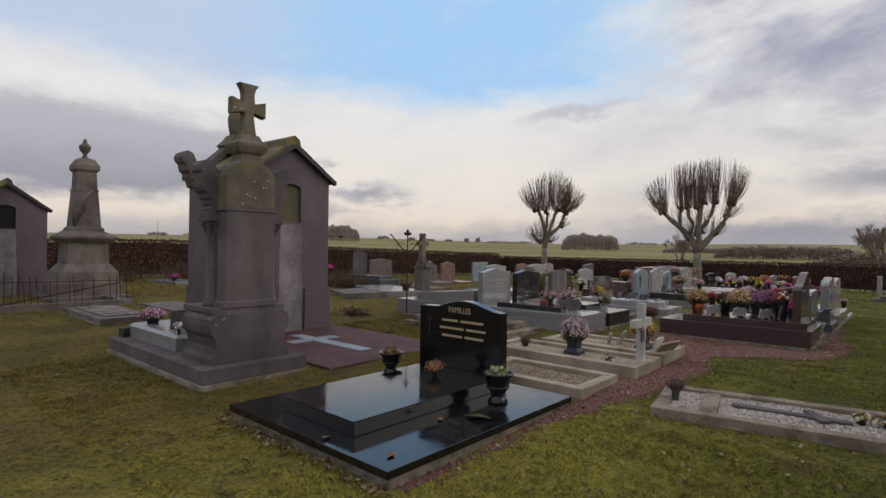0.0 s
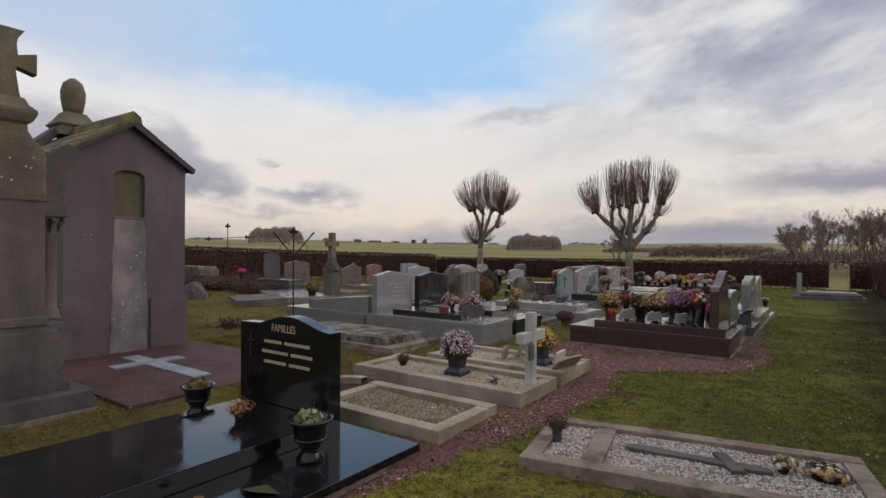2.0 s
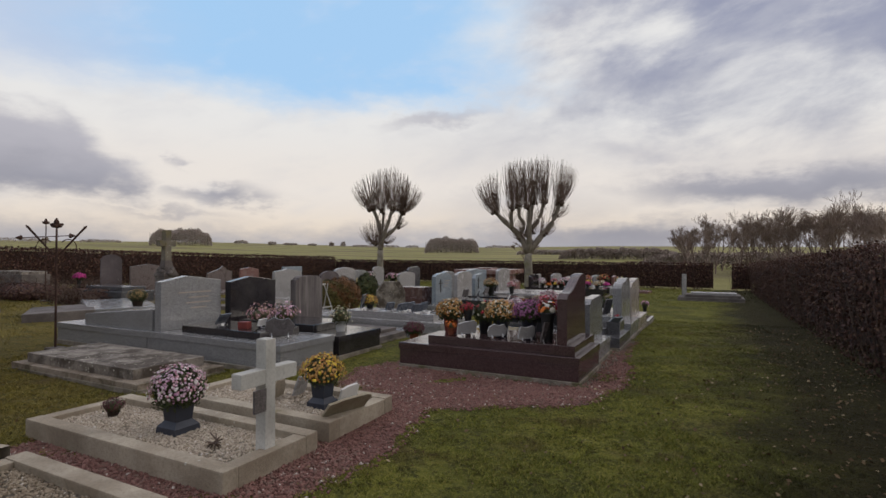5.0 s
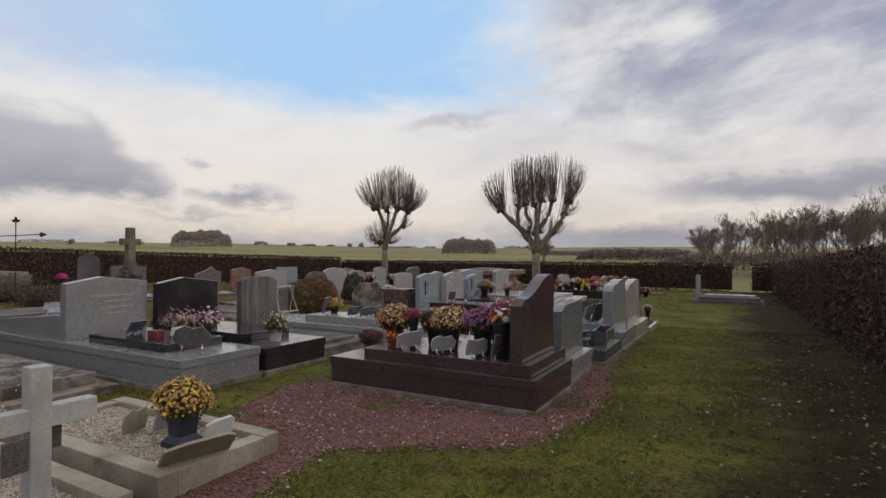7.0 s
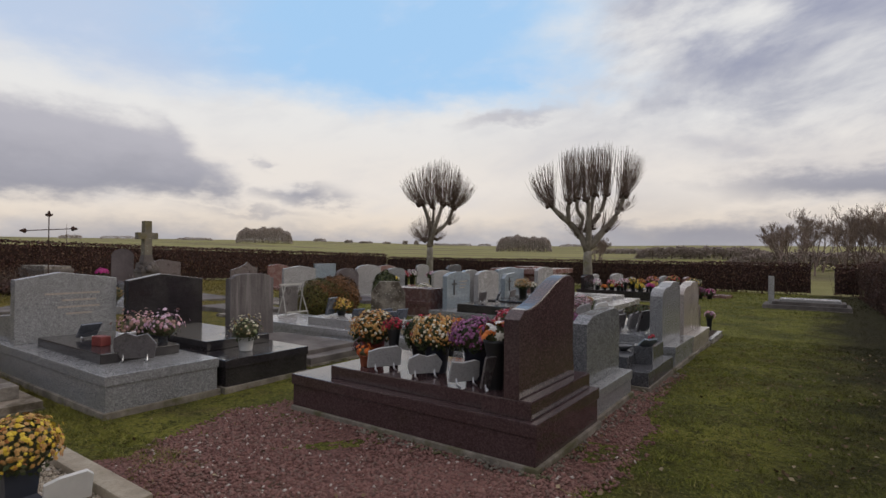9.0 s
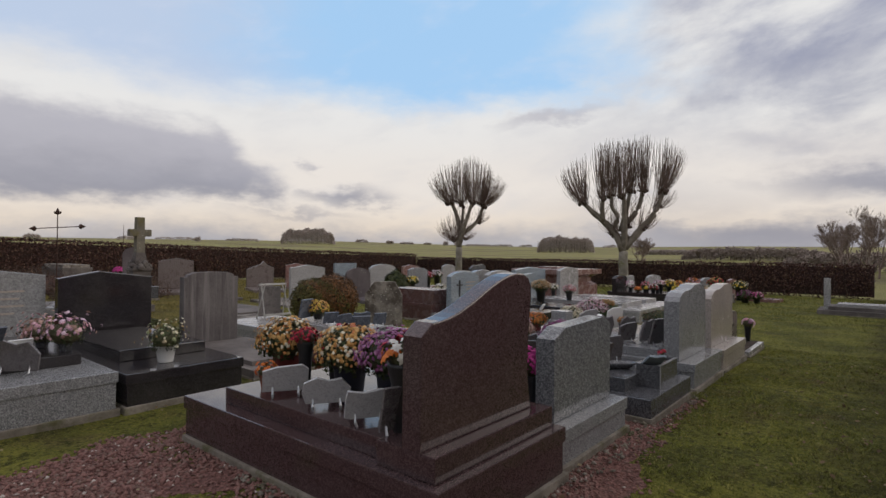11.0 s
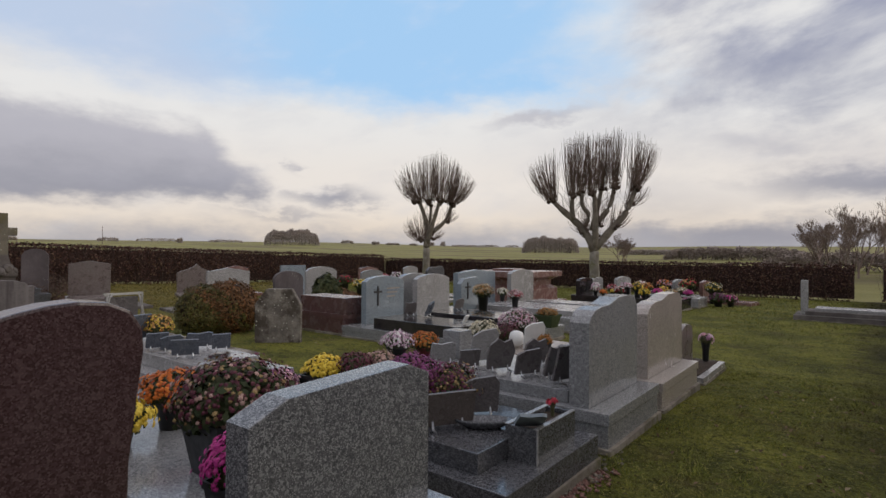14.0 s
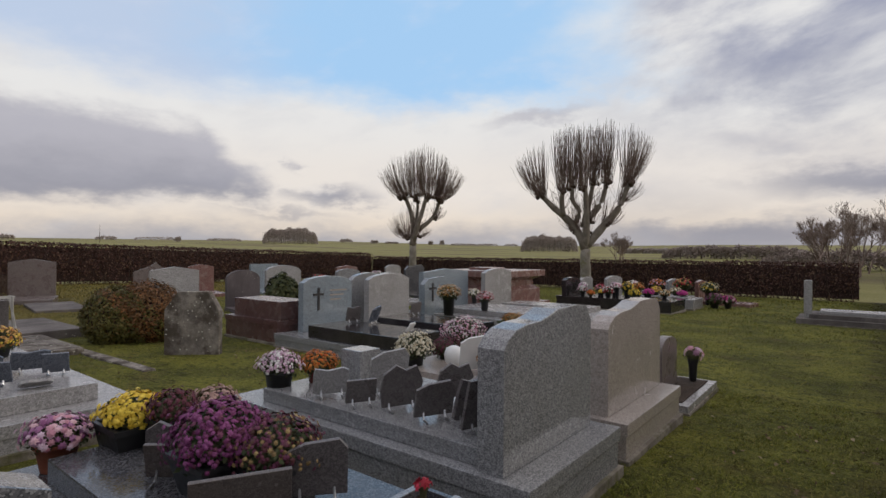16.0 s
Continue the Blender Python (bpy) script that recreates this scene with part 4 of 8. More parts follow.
def bare_tree(name, x, y, height, label, seed, group, fan=0.55, density=1.0, r0=0.10):
    """A leafless tree grown by forking."""
    r = random.Random(seed)
    z = float(ground_z(x, y))
    tr = thing(name, x, y, z, label, "tree", group)
    wood, tw = Soup(), Soup()

    def grow(p, d, length, rad, level):
        q = p + d * length
        mid = p.lerp(q, 0.5) + Vector((r.gauss(0, 0.06), r.gauss(0, 0.06), 0)) * length
        (wood if level < 3 else tw).tube([p, mid, q], [rad, rad * 0.85, rad * 0.7], 5 if level < 3 else 3)
        if level >= 7:
            for _ in range(2):
                nd_ = (d + Vector((r.gauss(0, 0.4), r.gauss(0, 0.4), r.gauss(0.3, 0.2)))).normalized()
                tw.tube([q, q + nd_ * length * r.uniform(0.7, 1.3)], [0.009, 0.005], 3)
            return
        for _ in range(2 if r.random() > 0.55 * density else 3):
            nd_ = (d + Vector((r.gauss(0, fan), r.gauss(0, fan), r.gauss(0.22, 0.25)))).normalized()
            grow(q if r.random() < 0.7 else mid, nd_, length * r.uniform(0.60, 0.84), max(rad * 0.62, 0.009), level + 1)

    for k in range(r.choice((1, 2, 3))):
        d0 = Vector((r.gauss(0, 0.2), r.gauss(0, 0.2), 1)).normalized()
        grow(Vector((r.gauss(0, 0.2), r.gauss(0, 0.2), -0.1)), d0, height * 0.25, r0, 0)
    part("trunk", wood.mesh("trunk"), "belt", tr)
    tagged(part("crown", tw.mesh("crown"), "belt", tr), kind="stuff")
    return tr


def at_bearing(a, r):
    return -math.sin(radians(a)) * r, math.cos(radians(a)) * r


for i, (a, r, h) in enumerate(((-5.6, 66, 8.2), (-8.8, 61, 8.0), (-11.2, 66, 8.4), (-14, 58, 8.4), (-17.4, 62, 9.0), (-2.6, 72, 7.6), (-0.2, 64, 6.6), (-6.8, 74, 8.2), (-10, 80, 9.2), (1.4, 66, 6.0), (0.6, 74, 7.4), (-2.0, 64, 6.6), (-4.0, 70, 7.4), (-8.0, 68, 7.6), (-13, 62, 7.8), (-16, 66, 8.0), (17.4, 95, 5.6), (16.9, 97, 5.0), (-12.2, 76, 8.4), (-1.0, 80, 7.6), (-5.0, 82, 8.0), (-9.2, 76, 7.8), (-15, 74, 8.2), (1.0, 78, 6.6), (-3.2, 76, 7.6), (-6.2, 70, 7.4), (-11.4, 72, 8.0), (-0.6, 70, 7.0), (2.0, 82, 5.6))):
    x, y = at_bearing(a, r)
    bare_tree("bare_tree", x, y, h, "leafless tree in the belt beyond the hedge", 40 + i, "belt of bare trees", 0.34)


def thicket(name, label, cx, cy, long, deep, height, n, size, seed, trunks=0, material="farleaf"):
    """A far wood or scrub of many small clumps with an uneven top."""
    r = np.random.default_rng(seed)
    z = float(ground_z(cx, cy))
    ang = math.atan2(-cx, cy)
    ux, uy = math.cos(ang), math.sin(ang)
    u = r.uniform(-0.5, 0.5, n)
    v = r.uniform(-deep / 2, deep / 2, n)
    ph = r.uniform(0, 6.28, 4)
    crest = 0.86 + 0.05 * np.sin(u * long / height * 3.1 + ph[0]) + 0.04 * np.sin(u * long / height * 7.3 + ph[1]) + 0.03 * np.sin(u * long / height * 13 + ph[2]) + r.normal(0, 0.03, n)
    crest *= np.clip((1 - (2 * np.abs(u)) ** 6), 0.0, 1) ** 0.45
    h = height * crest * np.sqrt(r.uniform(0.002, 1, n))
    u = u * long
    c = np.stack([u * ux - v * uy, u * uy + v * ux, h], 1)
    t = thing(name, cx, cy, z, label, "woodland", kind="stuff")
    tagged(part("crowns", quads("crowns", c, r.normal(size=(n, 3)), np.full(n, size) * r.uniform(0.5, 1.4, n), 4.5, 0.3), material, t), kind="stuff")
    if trunks:
        so = Soup()
        for _ in range(trunks):
            a, b = r.uniform(-long / 2, long / 2), r.uniform(-deep / 2, deep / 2)
            p = Vector((a * ux - b * uy, a * uy + b * ux, -0.3))
            so.tube([p, p + Vector((r.normal(0, 0.2), 0, height * 0.7))], [0.16, 0.07], 4)
        tagged(part("trunks", so.mesh("trunks"), "farwood", t), kind="stuff")


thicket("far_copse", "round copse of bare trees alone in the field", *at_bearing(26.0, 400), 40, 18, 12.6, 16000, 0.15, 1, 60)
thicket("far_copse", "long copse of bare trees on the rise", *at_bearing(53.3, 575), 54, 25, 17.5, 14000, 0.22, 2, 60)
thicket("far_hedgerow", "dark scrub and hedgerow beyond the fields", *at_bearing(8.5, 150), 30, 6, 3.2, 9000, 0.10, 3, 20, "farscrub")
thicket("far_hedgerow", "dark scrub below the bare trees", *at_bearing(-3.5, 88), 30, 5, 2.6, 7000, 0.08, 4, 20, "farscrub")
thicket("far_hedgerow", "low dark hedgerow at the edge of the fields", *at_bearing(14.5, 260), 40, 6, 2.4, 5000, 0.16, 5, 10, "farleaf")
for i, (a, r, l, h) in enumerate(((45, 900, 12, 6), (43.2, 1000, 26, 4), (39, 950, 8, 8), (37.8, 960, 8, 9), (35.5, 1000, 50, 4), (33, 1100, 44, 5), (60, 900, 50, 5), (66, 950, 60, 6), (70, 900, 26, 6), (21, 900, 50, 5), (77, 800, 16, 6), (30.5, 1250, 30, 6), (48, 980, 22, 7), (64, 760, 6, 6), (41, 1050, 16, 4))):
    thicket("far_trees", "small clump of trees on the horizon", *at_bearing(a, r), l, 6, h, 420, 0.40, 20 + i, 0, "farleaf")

mast = Soup()
mx, my = at_bearing(70, 520)
mast.tube([(0, 0, -1), (0, 0, 8), (0, 0, 15)], [0.24, 0.20, 0.14], 6)
lone("mast", mast.mesh("mast"), "farwood", "thin grey mast standing alone on the horizon", "mast", mx, my, float(ground_z(mx, my)))

# ---- graves ----
def head_profile(kind, u0, u1, z0, z1):
    """Outlines of headstones seen from the front, u from u0 to u1, z from z0 to z1."""
    w, h = u1 - u0, z1 - z0
    f = lambda pts: [(u0 + a * w, z0 + b * h) for a, b in pts]
    if kind == "wave":          # shoulders and a raised wave in the middle
        top = [(1, 0.89)] + [(0.90 - 0.66 * s, 0.90 + 0.10 * math.sin(math.pi * (0.06 + s * 0.88)) ** 1.4) for s in np.linspace(0, 1, 15)] + [(0, 0.90)]
    elif kind == "swoop":       # low at one side, sweeping up to a rounded peak
        top = [(0.962, 0.25), (0.965, 0.45), (0.985, 0.68), (1, 0.82), (0.995, 0.90), (0.965, 0.96), (0.91, 0.992)] + [(0.84 - 0.76 * s, 1.0 - 0.27 * (0.5 - 0.5 * math.cos(math.pi * s)) ** 0.9) for s in np.linspace(0, 1, 13)] + [(0, 0.655)]
    elif kind == "chamfer":
        top = [(1, 0.91), (0.85, 1.0), (0.17, 0.965), (0, 0.86)]
    elif kind == "step_wave":   # curved shoulder and a flat raised part
        top = [(1, 0.86), (0.93, 0.98), (0.78, 1.0), (0.55, 0.99), (0.46, 0.955), (0.36, 0.93), (0.22, 0.925), (0.11, 0.90), (0.04, 0.85), (0, 0.79)]
    elif kind == "gable":
        top = [(1, 0.90), (0.42, 1.0), (0, 0.90)]
    elif kind == "lowgable":
        top = [(1, 0.92), (0.5, 1.0), (0, 0.92)]
    elif kind == "round":
        top = [(0.5 + 0.5 * math.cos(a), 0.80 + 0.20 * math.sin(a)) for a in np.linspace(0, math.pi, 13)]
    elif kind == "shoulder":
        top = [(1, 0.93), (0.93, 0.93), (0.90, 0.965), (0.80, 0.99), (0.5, 1.0), (0.20, 0.99), (0.10, 0.965), (0.07, 0.93), (0, 0.93)]
    elif kind == "cutcorner":
        top = [(1, 0.72), (0.80, 1.0), (0.25, 1.0), (0, 0.74)]
    elif kind == "arch":
        top = [(1, 0.88), (0.88, 0.95), (0.7, 0.985), (0.5, 1.0), (0.3, 0.985), (0.12, 0.95), (0, 0.88)]
    elif kind == "horn":
        top = [(1, 0.80), (0.80, 0.86), (0.62, 1.0), (0.50, 0.90), (0.30, 0.83), (0, 0.74)]
    else:
        top = [(1, 1), (0, 1)]
    return f([(0, 0), (1, 0)] + top)


def tomb(label, x0, x1, y0, y1, top, base, inner=None, head=None, group="granite graves", z=None, name="grave", footing=True):
    """A grave along x: base, raised slab, headstone. head: (end, material, kind, u0, u1, z1, thickness, back inset)."""
    gz = float(ground_z((x0 + x1) / 2, (y0 + y1) / 2)) if z is None else z
    g = thing(name, (x0 + x1) / 2, (y0 + y1) / 2, gz, label, "grave", group)
    ox, oy = (x0 + x1) / 2, (y0 + y1) / 2
    COVERED.append((x0, x1, y0, y1))
    hh = top - gz
    if footing:
        part("footing", box(x0 - ox + 0.01, x1 - ox + 0.015, y0 - oy - 0.012, y1 - oy + 0.012, -0.15, min(0.05, hh * 0.3), 0.008), "rubble", g, "rough concrete footing")
    if hh > 0.2:
        part("plinth", box(x0 - ox + 0.012, x1 - ox - 0.012, y0 - oy + 0.012, y1 - oy - 0.012, 0.0, hh - 0.085, 0.006), base, g)
        part("base_slab", box(x0 - ox, x1 - ox, y0 - oy, y1 - oy, hh - 0.085, hh, 0.009), base, g)
    else:
        part("base_slab", box(x0 - ox, x1 - ox, y0 - oy, y1 - oy, -0.02, hh, 0.009), base, g)
    if inner:
        ix0, ix1, iy0, iy1, ih, im = inner
        part("raised_slab", box(ix0 - ox, ix1 - ox, iy0 - oy, iy1 - oy, hh, hh + ih, 0.008), im, g)
    if head:
        end, hm, kind, u0, u1, z1, th, inset = head
        xa = x1 - ox - inset - th if end > 0 else x0 - ox + inset
        zf = hh + 0.0
        part("headstone", slab(head_profile(kind, u0 - oy, u1 - oy, zf, z1 - gz), "x", xa, xa + th, 0.008), hm, g)
    return g, ox, oy, gz


# polished black family grave, headstone facing the lawn
def black_grave():
    x0, x1, y0, y1, top = -4.29, -2.17, 1.71, 4.16, 0.0
    gz = -0.13
    g = thing("grave", -3.25, 2.95, gz, "polished black granite family grave with gilded lettering", "grave", "granite graves")
    COVERED.append((x0, x1, y0, y1))
    ox, oy = -3.25, 2.95
    part("footing", box(x0 - ox + 0.03, x1 - ox - 0.015, y0 - oy + 0.03, y1 - oy - 0.02, -0.1, 0.075, 0.01), "rubble", g, "rough concrete footing")
    part("base_slab", box(x0 - ox, x1 - ox, y0 - oy, y1 - oy, 0.075, 0.13, 0.006), "black", g)
    part("raised_slab", box(-3.80 - ox, -2.81 - ox, 1.95 - oy, 3.86 - oy, 0.13, 0.25, 0.006), "black", g)
    hs = part("headstone", slab(head_profile("wave", -3.98 - ox, -2.83 - ox, 0.13, 1.0), "y", 3.87 - oy, 3.99 - oy, 0.006), "black", g)
    # worn cross cut into the stone, then the lettering
    cr = box(-3.83 - ox, -3.815 - ox, 3.863 - oy, 3.868 - oy, 0.62, 0.83, 0)
    box(-3.87 - ox, -3.775 - ox, 3.863 - oy, 3.868 - oy, 0.755, 0.768, 0, cr)
    part("engraved_cross", cr, "edge", hs)
    font = bpy.data.curves.new("word", "FONT")
    font.body, font.size, font.extrude, font.align_x = "FAMILLES", 0.088, 0.002, "CENTER"
    tmp = bpy.data.objects.new("word", font)
    scene.collection.objects.link(tmp)
    me = bpy.data.meshes.new_from_object(tmp.evaluated_get(bpy.context.evaluated_depsgraph_get()))
    bpy.data.objects.remove(tmp)
    me.transform(pose(-3.38 - ox, 3.866 - oy, 0.865, 90, 0, 0) @ Matrix.Diagonal((0.86, 1.0, 1.0, 1)))
    part("lettering", me, "gold", hs, "gilded word")
    for row, (z, spans) in enumerate(((0.775, ((-3.63, -3.40), (-3.36, -3.05))), (0.69, ((-3.66, -3.32), (-3.28, -3.02))), (0.605, ((-3.63, -3.34), (-3.30, -3.05))))):
        for a, b in spans:
            part("name_bar", box(a - ox, b - ox, 3.863 - oy, 3.868 - oy, z - 0.012, z + 0.012, 0), "gold", hs)


black_grave()

# aisle row: backs of the headstones towards the grass aisle
def red_grave():
    g, ox, oy, gz = tomb("brown-red polished granite grave crowded with chrysanthemums", -3.03, -0.78, 9.03, 10.16, 0.27, "red", None, None, z=-0.04)
    h = 0.31
    part("raised_slab", box(-2.66 - ox, -1.21 - ox, 9.13 - oy, 10.04 - oy, h, h + 0.10, 0.008), "red", g)
    part("headstone_plinth", box(-1.20 - ox, -0.84 - ox, 9.08 - oy, 10.11 - oy, h, h + 0.115, 0.01), "red", g)
    part("headstone", slab(head_profile("swoop", 9.08 - oy, 10.01 - oy, h + 0.115, 1.145 - gz), "x", -1.035 - ox, -0.925 - ox, 0.008), "red", g)


red_grave()
tomb("grey speckled granite grave with a chamfered headstone", -3.0, -0.83, 10.21, 11.25, 0.21, "grey", (-2.8, -1.2, 10.33, 11.13, 0.05, "grey"), (1, "speckle", "chamfer", 10.32, 11.19, 0.805, 0.13, 0.11))
tomb("dark polished granite grave without headstone", -3.0, -0.76, 11.55, 12.66, 0.13, "darkgrey", (-2.7, -1.0, 11.66, 12.5, 0.11, "darkgrey"))
tomb("grey speckled granite grave lined with memorial plaques", -3.25, -0.78, 12.90, 14.04, 0.19, "grey", (-2.95, -1.12, 12.99, 13.95, 0.09, "grey"), (1, "grey", "step_wave", 12.94, 13.96, 0.945, 0.15, 0.16))
tomb("beige granite grave with a shouldered headstone", -3.2, -0.80, 14.22, 15.52, 0.15, "beige", (-2.95, -1.3, 14.34, 15.40, 0.06, "beige"), (1, "beige", "step_wave", 14.28, 15.45, 0.89, 0.14, 0.15))
tomb("small low grave with a rounded brown headstone", -2.9, -0.80, 15.76, 16.95, -0.08, "lightgrey", (-2.82, -0.87, 15.84, 16.87, 0.012, "soil"), (1, "brownstone", "round", 16.05, 16.58, 0.43, 0.09, 0.30))

# second row: fronts of the headstones towards the aisle
g, ox, oy, gz = tomb("grey speckled granite grave with a broad gabled headstone", -6.45, -3.98, 7.98, 8.96, 0.30, "grey", (-5.95, -4.5, 8.16, 8.86, 0.09, "black2"), (-1, "grey", "gable", 8.04, 9.02, 1.05, 0.13, 0.10))
for k_, (ya_, yb_) in enumerate(((8.30, 8.84), (8.46, 8.80), (8.42, 8.84), (8.50, 8.76))):
    part("name_bar", box(-6.45 + 0.232 - ox, -6.45 + 0.234 - ox, ya_ - oy, yb_ - oy, 0.84 - 0.075 * k_, 0.862 - 0.075 * k_, 0), "beige", g, "faint worn line of writing")
tomb("black granite grave with a dark gabled headstone", -6.3, -3.94, 9.00, 9.99, 0.27, "black2", (-5.95, -4.5, 9.14, 9.90, 0.10, "black2"), (-1, "black2", "gable", 9.10, 10.03, 1.01, 0.12, 0.08))
tomb("old weathered grave with a dark shouldered stone", -6.3, -4.2, 10.25, 11.25, 0.06, "limestone", (-5.9, -4.4, 10.35, 11.15, 0.05, "limestone"), (-1, "streaked", "shoulder", 10.34, 11.04, 0.985, 0.12, 0.24))
tomb("pale grey polished granite grave without headstone", -7.3, -3.72, 11.50, 12.52, 0.17, "lightgrey", (-5.9, -3.95, 11.66, 12.30, 0.12, "lightgrey"))
tomb("brown granite chest tomb with a sloping top", -7.76, -6.33, 15.42, 16.12, 0.22, "redtomb", (-7.60, -6.36, 15.50, 16.06, 0.275, "redtomb"))
tomb("blue-grey granite grave with a cross on its headstone", -6.3, -3.75, 15.35, 16.72, 0.06, "grey", (-5.6, -3.9, 15.42, 16.2, 0.17, "black2"), (-1, "blue", "arch", 15.66, 16.60, 0.88, 0.12, 0.15))
tomb("pale green-grey granite grave with an arched headstone", -6.3, -3.5, 16.78, 18.0, 0.05, "grey", (-5.6, -3.9, 16.7, 17.5, 0.18, "black2"), (-1, "lightgrey", "arch", 16.98, 17.98, 0.88, 0.12, 0.15))
tomb("blue-grey granite grave with a broad arched headstone", -7.0, -3.4, 18.9, 20.9, 0.05, "lightgrey", (-6.2, -3.9, 19.2, 20.5, 0.10, "lightgrey"), (-1, "blue", "lowgable", 19.2, 20.8, 0.90, 0.13, 0.15))
tomb("pale granite grave with an upright rounded stone", -6.6, -3.6, 20.95, 22.1, 0.02, "lightgrey", (-6.0, -4.0, 21.1, 21.9, 0.10, "lightgrey"), (-1, "lightgrey", "arch", 20.85, 22.0, 0.89, 0.12, 0.2))

# a sloping-topped neighbour behind the grey grave
g, ox, oy, gz = tomb("grey granite grave with a sloping polished lid", -8.75, -6.50, 8.02, 9.05, 0.28, "grey")
lid = slab([(-8.15 - ox, 0.0), (-6.52 - ox, 0.0), (-6.52 - ox, 0.30), (-8.15 - ox, 0.16)], "y", 8.12 - oy, 8.95 - oy, 0.008)
bmesh.ops.translate(lid, verts=lid.verts, vec=(0, 0, 0.28 - gz))
part("sloping_lid", lid, "grey", g, "sloping polished lid")


def cross_shape(w, h, t, arm_w, arm_z, bm=None, depth_axis="x"):
    b = box(-t / 2, t / 2, -arm_w / 2, arm_w / 2, 0, h, 0.008)
    box(-t / 2 + 0.001, t / 2 - 0.001, -w / 2, w / 2, arm_z - arm_w / 2, arm_z + arm_w / 2, 0.008, b)
    return b


def emblem(parent, x, y, z, h, material="edge"):
    """A slim cross fixed to the face of a headstone."""
    b = box(-0.008, 0.008, -h * 0.05, h * 0.05, 0, h, 0.002)
    box(-0.007, 0.007, -h * 0.28, h * 0.28, h * 0.66, h * 0.76, 0.002, b)
    bmesh.ops.translate(b, verts=b.verts, vec=(x, y, z))
    part("cross", b, material, parent, "dark metal cross")


def find(label):
    return next(o for o in scene.objects if o.parent is None and label in str(o.get("label", "")))


gb = find("with a cross on its headstone")
emblem(gb, -0.998, -0.10, 0.52, 0.34)
for k in range(3):
    part("name_bar", box(-1.003, -1.001, 0.12, 0.45 - 0.06 * k, 0.80 - 0.07 * k, 0.825 - 0.07 * k, 0), "beige", gb)

# small stone with a cross leaning in front of its broad neighbour
sm = thing("headstone", -6.25, 18.95, float(ground_z(-6.25, 18.95)), "small blue-grey headstone with a dark metal cross", "headstone", "headstones")
part("stone", slab(head_profile("chamfer", -0.34, 0.34, -0.05, 1.0), "x", -0.06, 0.06, 0.008), "blue", sm)
emblem(sm, 0.068, -0.1, 0.52, 0.36)


# tall stepped tomb of rose granite
def rose_tomb():
    x, y = -7.5, 23.0
    g = thing("grave", x, y, float(ground_z(x, y)), "tall stepped chest tomb of red polished granite", "grave", "granite graves")
    COVERED.append((-8.6, -6.3, 21.9, 24.2))
    part("step", box(-1.15, 1.15, -1.2, 1.2, -0.05, 0.28, 0.01), "rose", g)
    part("lower_block", box(-0.95, 0.95, -0.98, 0.98, 0.28, 0.62, 0.01), "rose", g)
    part("neck", frustum([(0.95, 0.98, 0.62), (0.80, 0.84, 0.72), (0.80, 0.84, 0.86), (0.98, 1.02, 0.96)]), "rose", g)
    part("cornice", box(-1.05, 1.05, -1.1, 1.1, 0.96, 1.12, 0.012), "rose", g)
    part("cap", box(-0.5, 0.2, -0.35, 0.35, 1.12, 1.18, 0.01), "rose", g)


rose_tomb()


def headstone(label, x, y, w, top, mat, kind, rz=0, th=0.12, slab_len=1.7, slab_mat=None, slab_h=0.12, front=1, group="headstones"):
    """A stone standing at the head of a low slab; the slab runs along +x (front=1) or -x."""
    gz = float(ground_z(x, y))
    h = thing("headstone", x, y, gz, label, "headstone", group, rz)
    part("stone", slab(head_profile(kind, -w / 2, w / 2, -0.06, top - gz), "x", -th / 2, th / 2, 0.01), mat, h)
    if slab_len > 0:
        a, b = (th / 2 + 0.01, slab_len) if front > 0 else (-slab_len, -th / 2 - 0.01)
        part("ledger", box(a, b, -w / 2 - 0.06, w / 2 + 0.06, -0.05, slab_h, 0.012), slab_mat or mat, h)
        COVERED.append((x + a, x + b, y - w / 2, y + w / 2))
    return h


headstone("rough old rounded stone speckled with lichen", -6.55, 14.30, 0.69, 0.71, "oldstone", "cutcorner", -47, 0.15, 0, group="headstones")
